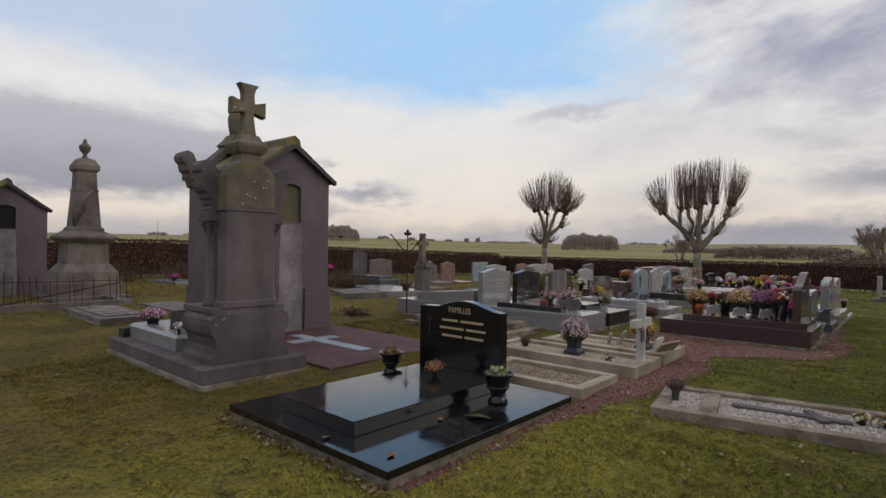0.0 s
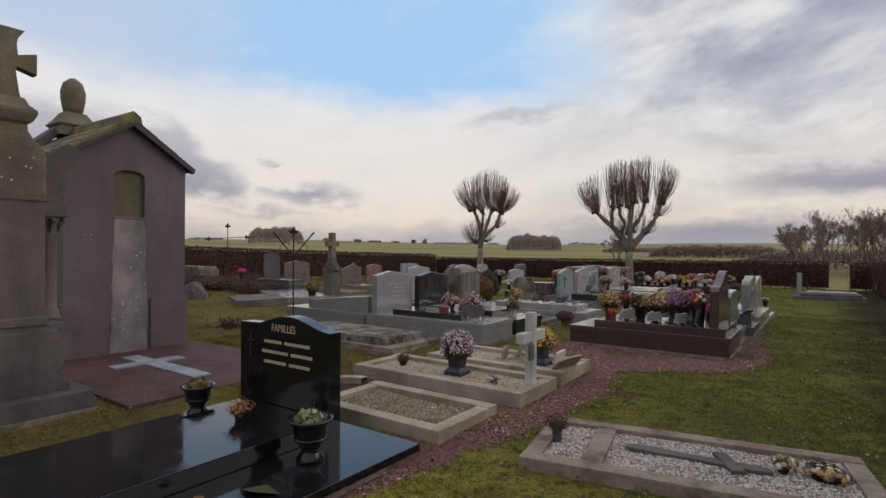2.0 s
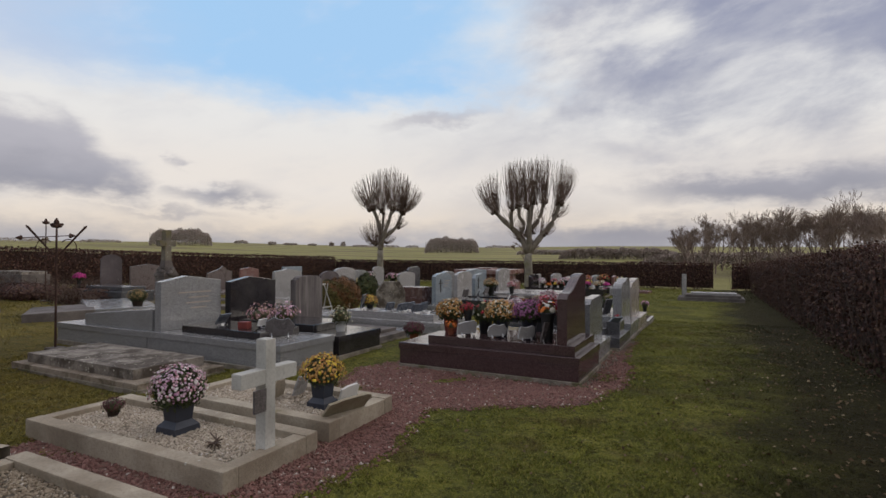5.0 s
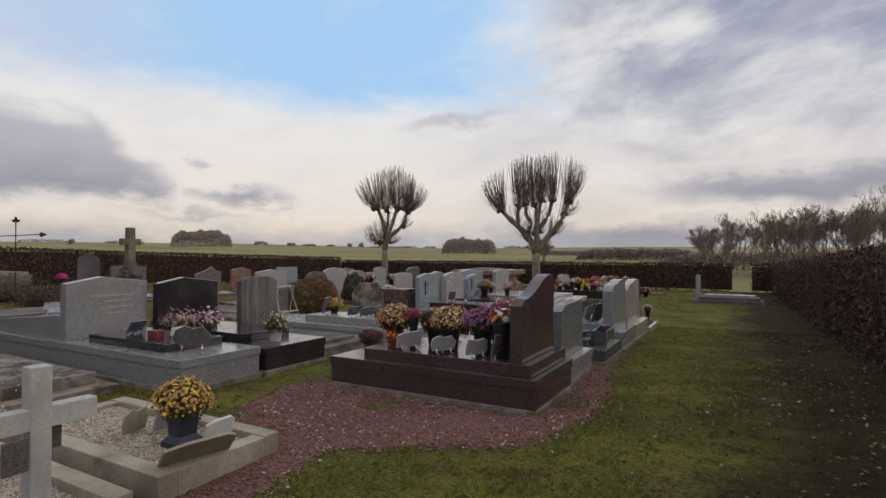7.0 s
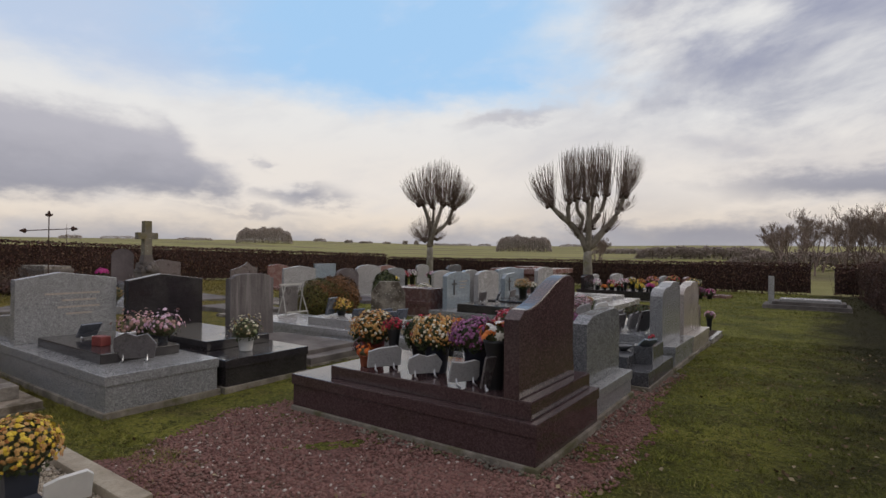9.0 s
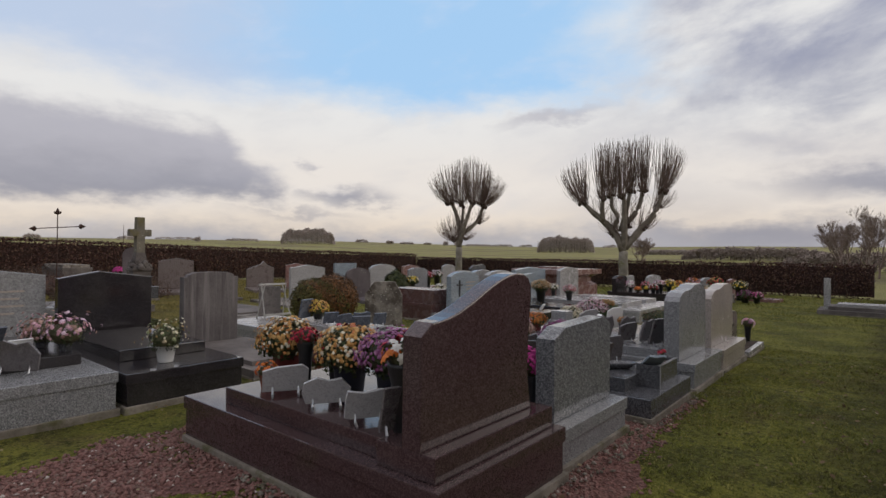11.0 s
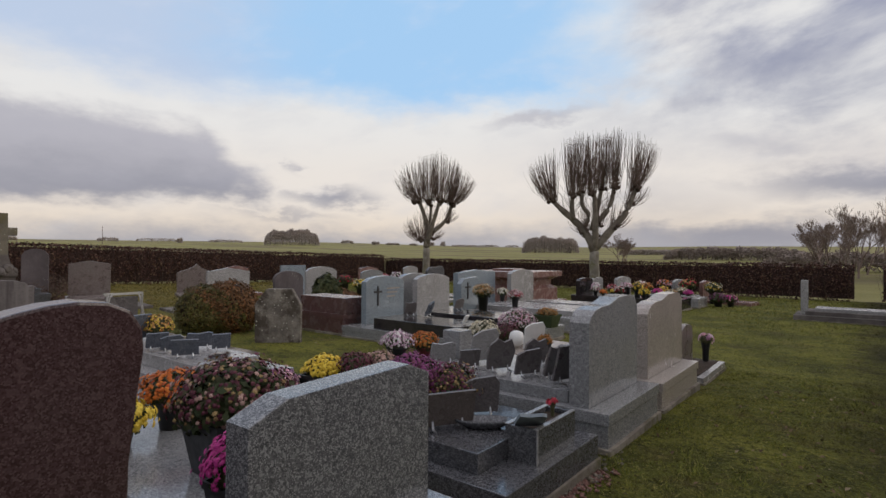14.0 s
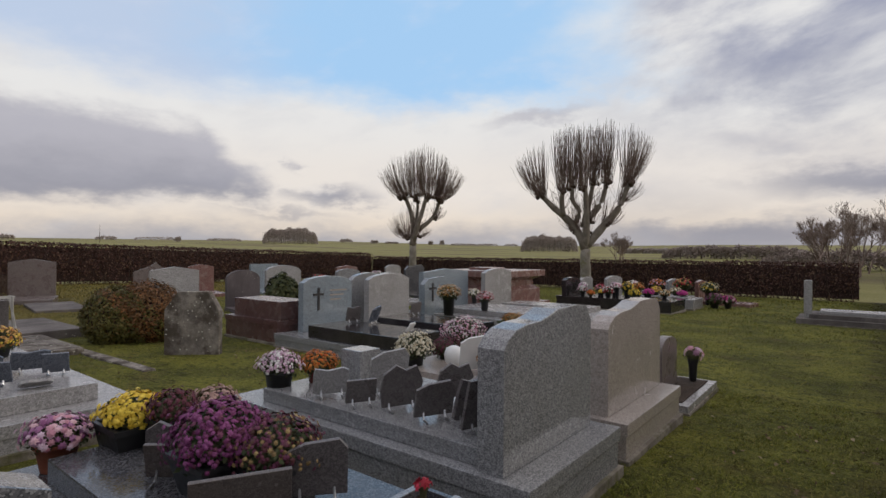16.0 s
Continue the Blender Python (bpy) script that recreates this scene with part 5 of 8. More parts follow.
for lab, x, y, w, top, mat, kind, rz in (
        ("dark brown pointed headstone by the hedge", -17.5, 15.3, 1.05, 1.00, "brownstone", "lowgable", -20), ("grey arched limestone slab on a rough block", -17.25, 13.9, 0.60, 1.34, "monument", "arch", -20),
        ("small brown headstone with a pointed horn", -17.5, 18.4, 0.98, 0.88, "brownstone", "horn", -20), ("pale grey headstone with a gently curved top", -12.15, 16.65, 1.05, 0.88, "lightgrey", "lowgable", -12),
        ("dark round-topped weathered headstone", -11.5, 18.0, 0.80, 0.79, "monument", "round", -12), ("square blue-grey headstone near the hedge", -17.35, 22.4, 1.05, 0.78, "blue", "flat", -12),
        ("white arched headstone with grey edge", -12.0, 19.5, 0.98, 0.88, "lightgrey", "arch", -12), ("salmon pink headstone with a peaked top", -17.2, 26.4, 1.0, 0.68, "rose", "lowgable", -12),
        ("rose granite headstone with a peaked top", -17.73, 20.15, 0.85, 0.79, "rose", "lowgable", -15), ("pale rounded headstone near the tree", -17.0, 29.1, 0.85, 0.68, "lightgrey", "arch", -12),
        ("dark granite headstone with cut corners", -12.5, 25.5, 0.85, 0.80, "darkgrey", "chamfer", -12), ("low brown headstone in the far row", -11.2, 27.6, 1.3, 0.50, "rose", "lowgable", -12),
        ("grey arched headstone beside its twin", -6.65, 17.55, 0.9, 0.88, "grey", "arch", 0), ("small grey headstone by the flowers", -7.6, 29.6, 0.8, 0.40, "lightgrey", "chamfer", -8), ("pale curved headstone beyond the flowers", -6.7, 30.0, 1.1, 0.45, "lightgrey", "arch", -8),
        ("grey headstone near the back hedge", -5.0, 31.5, 1.1, 0.35, "grey", "arch", -8), ("brown headstone at the back", -4.0, 31.2, 0.8, 0.35, "rose", "lowgable", -8),
        ("low grey headstone at the end of the row", -15.0, 24.5, 1.0, 0.62, "grey", "arch", -12), ("pale headstone in the far row", -11.5, 23.2, 1.0, 0.62, "lightgrey", "arch", -12), ("dark rounded headstone in the far row", -9.6, 25.8, 1.0, 0.52, "darkgrey", "round", -12)):
    headstone(lab, x, y, w, top, mat, kind, rz, 0.13, 1.7)

# black flower-covered grave towards the back
tomb("black granite grave buried under bright flowers", -7.0, -3.6, 25.9, 27.4, -0.05, "black2", None, (-1, "black2", "round", 26.1, 27.2, 0.50, 0.14, 0.1))
tomb("low grey granite grave at the edge of the aisle", -5.3, -3.5, 27.9, 29.2, -0.12, "lightgrey", (-5.1, -3.7, 28.05, 29.05, 0.06, "lightgrey"))


# far low grave in the aisle with a short post
def step_grave():
    g, ox, oy, gz = tomb("low stepped grey granite grave with a short upright post", -0.80, 1.50, 26.00, 27.40, -0.26, "limestone", (-0.55, 1.38, 26.15, 27.25, 0.10, "limestone"), None, z=-0.42)
    part("lid", box(-0.35 - ox, 1.25 - ox, 26.30 - oy, 27.10 - oy, 0.26, 0.34, 0.01), "lightgrey", g)
    part("post", box(-0.66 - ox, -0.50 - ox, 26.30 - oy, 26.53 - oy, 0.16, 1.06, 0.012), "lightgrey", g)


step_grave()


# ---- kerbed graves ----
def kerb_grave(label, x0, x1, y0, y1, top, wall, bed, chip, n, rz=0.0, divider=None, bed_drop=0.05, chip_size=0.013, kerb="concrete"):
    cx, cy = (x0 + x1) / 2, (y0 + y1) / 2
    gz = float(ground_z(cx, cy))
    g = thing("kerbed_grave", cx, cy, gz, label, "grave", "kerbed graves", rz)
    COVERED.append((x0, x1, y0, y1))
    a, b, h = (x1 - x0) / 2, (y1 - y0) / 2, top - gz
    part("side_kerb", box(-a, a, -b, -b + wall, -0.1, h, 0.012), kerb, g)
    part("side_kerb", box(-a, a, b - wall, b, -0.1, h + 0.004, 0.012), kerb, g)
    part("end_kerb", box(a - wall, a - 0.002, -b + wall, b - wall, -0.1, h - 0.003, 0.01), kerb, g)
    part("end_kerb", box(-a + 0.002, -a + wall, -b + wall, b - wall, -0.1, h - 0.003, 0.01), kerb, g)
    if divider is not None:
        part("divider", box(divider - cx - 0.07, divider - cx + 0.07, -b + wall, b - wall, -0.1, h - 0.005, 0.01), kerb, g)
    bm = bmesh.new()
    bmesh.ops.create_grid(bm, x_segments=16, y_segments=10, size=1)
    for v in bm.verts:
        x, y = v.co.x * (a - wall * 0.7), v.co.y * (b - wall * 0.7)
        v.co = Vector((x, y, h - bed_drop + 0.018 * noise.noise((x * 2 + cx, y * 2 + cy, 1))))
    part("gravel_bed", bm, bed, g)
    c = [(x, y, h - bed_drop + 0.018 * noise.noise((x * 2 + cx, y * 2 + cy, 1)) + 0.003) for x, y in ((rnd.uniform(-a + wall, a - wall), rnd.uniform(-b + wall, b - wall)) for _ in range(n))]
    tagged(part("gravel", pebbles("gravel", c, rng.uniform(chip_size * 0.6, chip_size * 1.3, n)), chip, g), kind="stuff")
    return g, h - bed_drop + gz


K1 = kerb_grave("low concrete-kerbed grave filled with pale gravel", -3.66, -2.18, 4.40, 5.30, 0.02, 0.13, "dirtybed", "dirtychip", 3400)
K2 = kerb_grave("concrete-kerbed grave with pale gravel and a white cross", -4.30, -2.09, 5.58, 6.42, 0.07, 0.12, "palebed", "palechip", 7000)
K3 = kerb_grave("small concrete-kerbed grave with pale gravel", -3.95, -2.10, 6.56, 7.44, 0.09, 0.12, "palebed", "palechip", 5500)
K4 = kerb_grave("concrete-kerbed grave of white chippings beside the path", -1.60, 0.55, 4.42 + 0.17, 5.44 + 0.17, -0.01, 0.13, "whitebed", "whitechip", 9000, 10.5, -1.13, 0.035, kerb="oldkerb")


def round_kerb():
    """A rounded kerb enclosing soil at the head of the low gravel grave."""
    gz = float(ground_z(-3.9, 4.8))
    g = thing("kerbed_grave", -3.72, 4.83, gz, "rounded concrete kerb around dark soil", "grave", "kerbed graves")
    out, inn = [], []
    for k in range(15):
        a = math.pi / 2 + math.pi * k / 14
        out.append((0.37 * math.cos(a), 0.40 * math.sin(a)))
        inn.append((0.26 * math.cos(a), 0.29 * math.sin(a)))
    bm = bmesh.new()
    rings = []
    for (ax, ay), (bx, by) in zip(out, inn):
        rings.append([bm.verts.new((ax, ay, -0.05)), bm.verts.new((ax, ay, 0.15)), bm.verts.new((ax * 0.97 + bx * 0.03, ay * 0.97 + by * 0.03, 0.16)), bm.verts.new((bx, by, 0.16)), bm.verts.new((bx, by, -0.05))])
    for p, q in zip(rings, rings[1:]):
        for i in range(4):
            bm.faces.new((p[i], q[i], q[i + 1], p[i + 1]))
    bmesh.ops.recalc_face_normals(bm, faces=bm.faces)
    part("kerb", bm, "concrete", g)
    b = bmesh.new()
    b.faces.new([b.verts.new((x * 1.02, y * 1.02, 0.09)) for x, y in inn])
    part("soil", b, "soil", g)


round_kerb()


# white cross on the second kerbed grave
wc = thing("white_cross", -2.20, 6.02, 0.0, "white painted concrete cross with a small hanging plaque", "cross")
part("upright", box(-0.045, 0.045, -0.045, 0.045, -0.05, 0.795, 0.008), "marble", wc)
part("crossarm", box(-0.043, 0.043, -0.25, 0.25, 0.50, 0.60, 0.008), "marble", wc)
part("plaque", box(0.05, 0.07, -0.16, -0.06, 0.33, 0.48, 0.004), "darkplaque", wc, "small dark hanging plaque")
part("plaque", box(-0.09, -0.07, 0.06, 0.14, 0.36, 0.48, 0.004), "darkplaque", wc, "small dark hanging plaque")

# old double slab with lichen
g, ox, oy, gz = tomb("flat old stone slab thick with lichen on a worn plinth", -7.2, -4.72, 6.75, 7.82, 0.03, "oldkerb", (-7.05, -4.95, 6.85, 7.72, 0.11, "oldstone"), None, "old stone graves")

# brown slab before the chapel, with a pale inlaid cross
bs_ = thing("ledger_slab", -6.55, 4.58, -0.12, "dull red-brown ground slab with a pale stone cross", "grave", "old stone graves")
COVERED.append((-8.0, -5.10, 3.42, 5.80))
part("slab", box(-1.45, 1.45, -1.16, 1.18, -0.08, 0.05, 0.01), "brownslab", bs_)
part("cross_upright", box(-1.0, 0.86, -0.19, 0.03, 0.046, 0.062, 0.003), "palecross", bs_, "pale blue-grey inlaid cross")
part("crossarm", box(-0.53, -0.31, -0.55, 0.33, 0.047, 0.064, 0.003), "palecross", bs_, "pale blue-grey inlaid cross")


# ---- the tall cross monument ----
def monument():
    x, y, z = -5.95, 2.60, -0.14
    m = thing("grave_monument", x, y, z, "tall dark weathered stone grave monument topped by a flared cross", "monument")
    COVERED.append((-8.42, -5.30, 1.90, 3.27))
    part("footing", box(-2.42, 0.63, -0.69, 0.64, -0.1, 0.07, 0.02), "rubble", m, "rough pebbly footing")
    part("step", box(-2.45, 0.61, -0.67, 0.63, 0.07, 0.235, 0.012), "monument", m)
    part("grave_slab", frustum([(0.82, 0.45, 0.235), (0.82, 0.45, 0.40), (0.78, 0.41, 0.44)]), "grey", m, "grey granite grave slab").location = (-1.45, 0, 0)
    # base with scrolled wings
    prof = [(-0.50, 0.235), (0.49, 0.235), (0.49, 0.30), (0.44, 0.34), (0.42, 0.42), (0.44, 0.52), (0.485, 0.58), (0.50, 0.66), (0.49, 0.74), (0.43, 0.79), (0.37, 0.81), (-0.38, 0.81), (-0.44, 0.79), (-0.50, 0.74), (-0.51, 0.66), (-0.495, 0.58), (-0.45, 0.52), (-0.43, 0.42), (-0.45, 0.34), (-0.50, 0.30)]
    part("scrolled_base", slab(prof, "x", -0.32, 0.43, 0.012), "monument", m)
    part("column_ledge", box(-0.40, 0.36, -0.46, 0.46, 0.80, 0.865, 0.012), "monument", m)
    part("shaft", frustum([(0.125, 0.33, 0.86), (0.125, 0.33, 0.92), (0.115, 0.305, 0.94), (0.115, 0.298, 2.0)]), "monument", m).location = (0.255, 0.0, 0)
    part("shaft_core", box(-0.25, 0.15, -0.23, 0.23, 0.86, 2.02, 0.01), "monument", m)
    for o in (-1, 1):
        cx_, cy_ = 0.03, 0.065 + 0.355 * o
        c = part("column", lathe([(0.115, 0.865), (0.115, 0.90), (0.10, 0.92), (0.105, 0.95), (0.082, 0.975), (0.078, 1.68), (0.092, 1.70), (0.085, 1.72), (0.10, 1.79), (0.125, 1.84), (0.125, 1.865)], 20), "monument", m)
        c.location = (cx_, cy_, 0)
        smooth(c)
        leaves = Soup()
        for k in range(8):
            a_ = k * math.pi / 4
            d_ = Vector((math.cos(a_), math.sin(a_), 0))
            leaves.tube([d_ * 0.085 + Vector((0, 0, 1.72)), d_ * 0.105 + Vector((0, 0, 1.79)), d_ * 0.15 + Vector((0, 0, 1.845)), d_ * 0.155 + Vector((0, 0, 1.82))], [0.018, 0.022, 0.02, 0.012], 6)
        lv = part("capital_leaves", leaves.mesh("capital_leaves"), "monument", m)
        lv.location = (cx_, cy_, 0)
        part("capital_block", box(-0.14, 0.14, -0.14, 0.14, 1.865, 1.90, 0.01), "monument", m).location = (cx_, cy_, 0)
        part("capital_block", box(-0.125, 0.125, -0.125, 0.125, 1.90, 1.98, 0.008), "monument", m).location = (cx_, cy_, 0)
        # console that steps outwards above the column and ends in a curl
        pts = [(0.15, 1.98), (0.42, 1.98), (0.435, 2.02), (0.425, 2.06), (0.45, 2.07), (0.455, 2.12), (0.485, 2.14), (0.49, 2.19), (0.53, 2.22), (0.55, 2.27), (0.555, 2.43), (0.58, 2.46), (0.585, 2.52), (0.55, 2.57), (0.48, 2.59), (0.42, 2.55), (0.38, 2.49), (0.32, 2.46), (0.15, 2.46)]
        part("console", slab([(0.065 + u * o, h) for u, h in pts], "x", -0.10, 0.15, 0.01), "monument", m)
    part("band", box(0.10, 0.385, -0.325, 0.325, 1.99, 2.025, 0.01), "monument", m)
    # shouldered head block under the cross
    part("head_block", slab([(-0.31, 2.02), (0.31, 2.02), (0.31, 2.40), (0.285, 2.47), (0.22, 2.54), (0.13, 2.59), (-0.13, 2.59), (-0.22, 2.54), (-0.285, 2.47), (-0.31, 2.40)], "x", 0.0, 0.375, 0.03), "mossy", m)
    part("cross_pedestal", frustum([(0.15, 0.17, 2.57), (0.125, 0.135, 2.64), (0.12, 0.13, 2.70), (0.15, 0.165, 2.73), (0.165, 0.185, 2.77), (0.175, 0.195, 2.80), (0.175, 0.195, 2.83), (0.13, 0.14, 2.88), (0.085, 0.115, 2.95)]), "mossy", m).location = (0.10, 0.07, 0)
    # flared cross
    pts = [(-0.10, 2.91), (0.10, 2.91), (0.09, 2.95), (0.058, 3.17), (0.07, 3.20), (0.15, 3.18), (0.22, 3.16), (0.22, 3.36), (0.15, 3.34), (0.075, 3.315), (0.065, 3.42), (0.08, 3.48), (0.125, 3.55), (-0.125, 3.55), (-0.08, 3.48), (-0.065, 3.42), (-0.075, 3.315), (-0.15, 3.34), (-0.22, 3.36), (-0.22, 3.16), (-0.15, 3.18), (-0.07, 3.20), (-0.058, 3.17), (-0.09, 2.95)]
    part("cross", slab(pts, "x", -0.06, 0.06, 0.012), "mossy", m, "mossy flared stone cross").location = (0.10, 0.07, 0.03)


monument()


# ---- funerary chapels ----
def chapel(x, y, z, half, depth, eave, apex, label, niche_mat, finial=True, rz=0.0):
    """A small gabled chapel; its back gable with a blind niche faces +x."""
    c = thing("funerary_chapel", x, y, z, label, "chapel", "funerary chapels", rz)
    COVERED.append((x - depth, x, y - half, y + half))
    # the niche is a real recess, so the gable is built round it
    w = 0.215
    n0, n1 = 1.98, 2.69
    arch = [(w * math.cos(a), n1 - 0.08 + 0.085 * math.sin(a)) for a in np.linspace(0, math.pi, 11)]
    bm = bmesh.new()

    def sheet(pts):
        f = bm.faces.new([bm.verts.new((0, u, h)) for u, h in pts])
        return f

    sheet([(-half, 0.0), (-w, 0.0), (-w, n0), (-w, n1 - 0.08), (-half, n1 - 0.08)])
    sheet([(w, 0.0), (half, 0.0), (half, n1 - 0.08), (w, n1 - 0.08), (w, n0)])
    sheet([(-half, n1 - 0.08)] + arch[::-1] + [(half, n1 - 0.08), (half, eave), (0, apex), (-half, eave)])
    bmesh.ops.remove_doubles(bm, verts=bm.verts, dist=0.0005)
    ret = bmesh.ops.extrude_face_region(bm, geom=list(bm.faces))
    bmesh.ops.translate(bm, verts=[v for v in ret["geom"] if isinstance(v, bmesh.types.BMVert)], vec=(-0.20, 0, 0))
    bmesh.ops.recalc_face_normals(bm, faces=bm.faces)
    part("gable_wall", bm, "render", c)
    part("infill", box(-0.20, -0.002, -w + 0.002, w - 0.002, 0.0, n0, 0), "render", c)
    q = random.Random(9)
    hs = [n0 * k / 14 for k in range(15)]
    edge_l = [(-w - 0.045 * (1 - h / n0) + q.uniform(-0.018, 0.018), h) for h in hs]
    edge_r = [(w + 0.055 * (1 - h / n0) + q.uniform(-0.018, 0.018), h) for h in hs]
    part("pale_panel", slab(edge_r + edge_l[::-1], "x", -0.001, 0.005, 0), "whitewash", c, "pale ragged patch of render below the niche")
    part("niche_back", box(-0.19, -0.06, -w - 0.02, w + 0.02, n0 - 0.02, n1 + 0.02, 0), niche_mat, c)
    part("niche_sill", box(-0.06, 0.012, -w - 0.02, w + 0.02, n0, n0 + 0.03, 0.004), "monument", c)
    part("side_wall", box(-depth, -0.20, -half, -half + 0.22, 0, eave, 0.006), "render", c)
    part("side_wall", box(-depth, -0.20, half - 0.22, half, 0, eave, 0.006), "render", c)
    part("front_wall", slab([(-half, 0), (half, 0), (half, eave), (0, apex + 0.1), (-half, eave)], "x", -depth - 0.2, -depth, 0.006), "render", c)
    part("plinth", box(-depth - 0.22, 0.035, -half - 0.03, -w - 0.07, -0.15, 0.80, 0.008), "render", c)
    part("plinth", box(-depth - 0.22, 0.035, w + 0.085, half + 0.03, -0.15, 0.80, 0.008), "render", c)
    part("floor_slab", box(-depth - 0.2, 0.0, -half + 0.05, half - 0.05, -0.12, 0.02, 0.0), "rubble", c)
    for s in (-1, 1):
        # stone roof slabs laid in courses
        run = math.hypot(half + 0.09, apex - eave + 0.05)
        ang = math.atan2(apex - eave + 0.05, half + 0.09)
        for k in range(3):
            b = box(-depth - 0.25, 0.09, 0, run / 3 + 0.02, 0.0, 0.055, 0.008)
            bmesh.ops.transform(b, matrix=pose(0, 0, 0, 0, 0, 0) @ Matrix.Translation((0, 0, apex + 0.015)) @ (Matrix.Diagonal((1, s, 1, 1)) @ Matrix.Rotation(-ang, 4, "X") @ Matrix.Translation((0, run / 3 * k, -0.008 * k))), verts=b.verts)
            bmesh.ops.recalc_face_normals(b, faces=b.faces)
            part("roof_slab", b, "slate" if s < 0 else "edge", c)
        b = box(0.02, 0.11, 0, run + 0.02, -0.05, 0.0, 0.006)
        bmesh.ops.transform(b, matrix=Matrix.Translation((0, 0, apex + 0.015)) @ Matrix.Diagonal((1, s, 1, 1)) @ Matrix.Rotation(-ang, 4, "X"), verts=b.verts)
        bmesh.ops.recalc_face_normals(b, faces=b.faces)
        part("verge", b, "edge", c, "dark moulded verge")
    part("ridge", slab([(-0.13, -0.06), (0.13, -0.06), (0.10, 0.06), (0.0, 0.13), (-0.10, 0.06)], "x", -depth - 0.15, 0.10, 0.015), "slate", c, "mossy ridge stone").location = (0, 0, apex + 0.05)
    if finial:
        part("finial_block", frustum([(0.24, 0.28, apex), (0.22, 0.26, apex + 0.14), (0.26, 0.30, apex + 0.18), (0.19, 0.22, apex + 0.28), (0.13, 0.15, apex + 0.40)]), "mossy", c).location = (-depth, 0, 0)
        f = part("finial", lathe([(0.13, apex + 0.38), (0.15, apex + 0.48), (0.175, apex + 0.62), (0.18, apex + 0.76), (0.14, apex + 0.90), (0.05, apex + 0.98)], 14), "mossy", c, "rounded mossy stone finial")
        f.location = (-depth, 0, 0)
        smooth(f)
        for s in (-1, 1):
            # scrolled kneeler at the foot of the front coping
            e = eave - 2.86
            pts = [(0.82, 2.66), (0.90, 2.70), (0.93, 2.82), (0.99, 2.86), (0.99, 2.93), (1.05, 2.98), (1.07, 3.10), (1.12, 3.14), (1.15, 3.22), (1.12, 3.30), (1.03, 3.35), (0.93, 3.31), (0.88, 3.20), (0.84, 3.10), (0.76, 3.06), (0.30, apex + 0.12), (0.26, apex), (0.70, 2.86)]
            part("kneeler", slab([(u * s, h + e) for u, h in pts], "x", -depth - 0.22, -depth + 0.12, 0.02), "monument", c, "scrolled stone kneeler and coping")
    return c


chapel(-8.03, 4.69, -0.12, 0.85, 1.85, 2.84, 3.38, "small gabled grey rendered chapel with a blind niche", "niche", True, 3.0)
chapel(-19.6, 2.50, -0.13, 0.98, 2.8, 2.62, 3.32, "second gabled grey chapel with a dark arched opening", "dark_hole", False)
c2 = find("second gabled grey chapel")
part("roof_cross", cross_shape(0.34, 0.5, 0.09, 0.1, 0.3), "mossy", c2).location = (-2.8, 0, 3.40)
part("pinnacle", frustum([(0.05, 0.05, 0), (0.04, 0.04, 0.22), (0.01, 0.01, 0.3)]), "mossy", c2).location = (-1.2, 0.85, 2.75)


def obelisk():
    x, y = -17.3, 3.86
    o = thing("obelisk", x, y, -0.13, "weathered stone obelisk on a moulded pedestal topped by an urn", "monument")
    part("base", frustum([(0.95, 0.95, -0.05), (0.95, 0.95, 0.14), (0.78, 0.78, 0.16), (0.78, 0.78, 0.50)]), "limestone", o)
    part("die_foot", frustum([(0.74, 0.74, 0.50), (0.70, 0.70, 0.60), (0.68, 0.68, 0.80), (0.52, 0.52, 1.02)]), "limestone", o)
    part("die", frustum([(0.50, 0.50, 1.0), (0.48, 0.48, 1.62)]), "limestone", o)
    part("cornice", frustum([(0.50, 0.50, 1.60), (0.62, 0.62, 1.70), (0.66, 0.66, 1.74), (0.66, 0.66, 1.80), (0.50, 0.50, 1.90), (0.40, 0.40, 1.94)]), "limestone", o)
    part("needle_foot", frustum([(0.40, 0.40, 1.93), (0.40, 0.40, 2.02), (0.36, 0.36, 2.06)]), "limestone", o)
    part("needle", frustum([(0.34, 0.34, 2.05), (0.27, 0.27, 3.05), (0.28, 0.28, 3.07), (0.28, 0.28, 3.12), (0.255, 0.255, 3.14), (0.235, 0.235, 3.62)]), "limestone", o)
    part("capstone", frustum([(0.235, 0.235, 3.60), (0.30, 0.30, 3.68), (0.30, 0.30, 3.80), (0.20, 0.20, 3.98), (0.10, 0.10, 4.02)]), "limestone", o)
    u = part("urn", lathe([(0.10, 4.0), (0.06, 4.08), (0.05, 4.14), (0.12, 4.22), (0.15, 4.32), (0.15, 4.36), (0.11, 4.40), (0.05, 4.46), (0.06, 4.50), (0.02, 4.58)], 16), "limestone", o)
    smooth(u)
    # carved drapery hanging over the needle
    s = Soup()
    for k in range(5):
        s.tube([(0.34, -0.30 + 0.05 * k, 2.1 + 0.1 * k), (0.36, -0.33 + 0.04 * k, 2.5 + 0.08 * k), (0.31, -0.26 + 0.10 * k, 2.85 + 0.06 * k)], [0.05, 0.07, 0.03], 6)
    smooth(part("drapery", s.mesh("drapery"), "limestone", o, "carved drapery"))


obelisk()


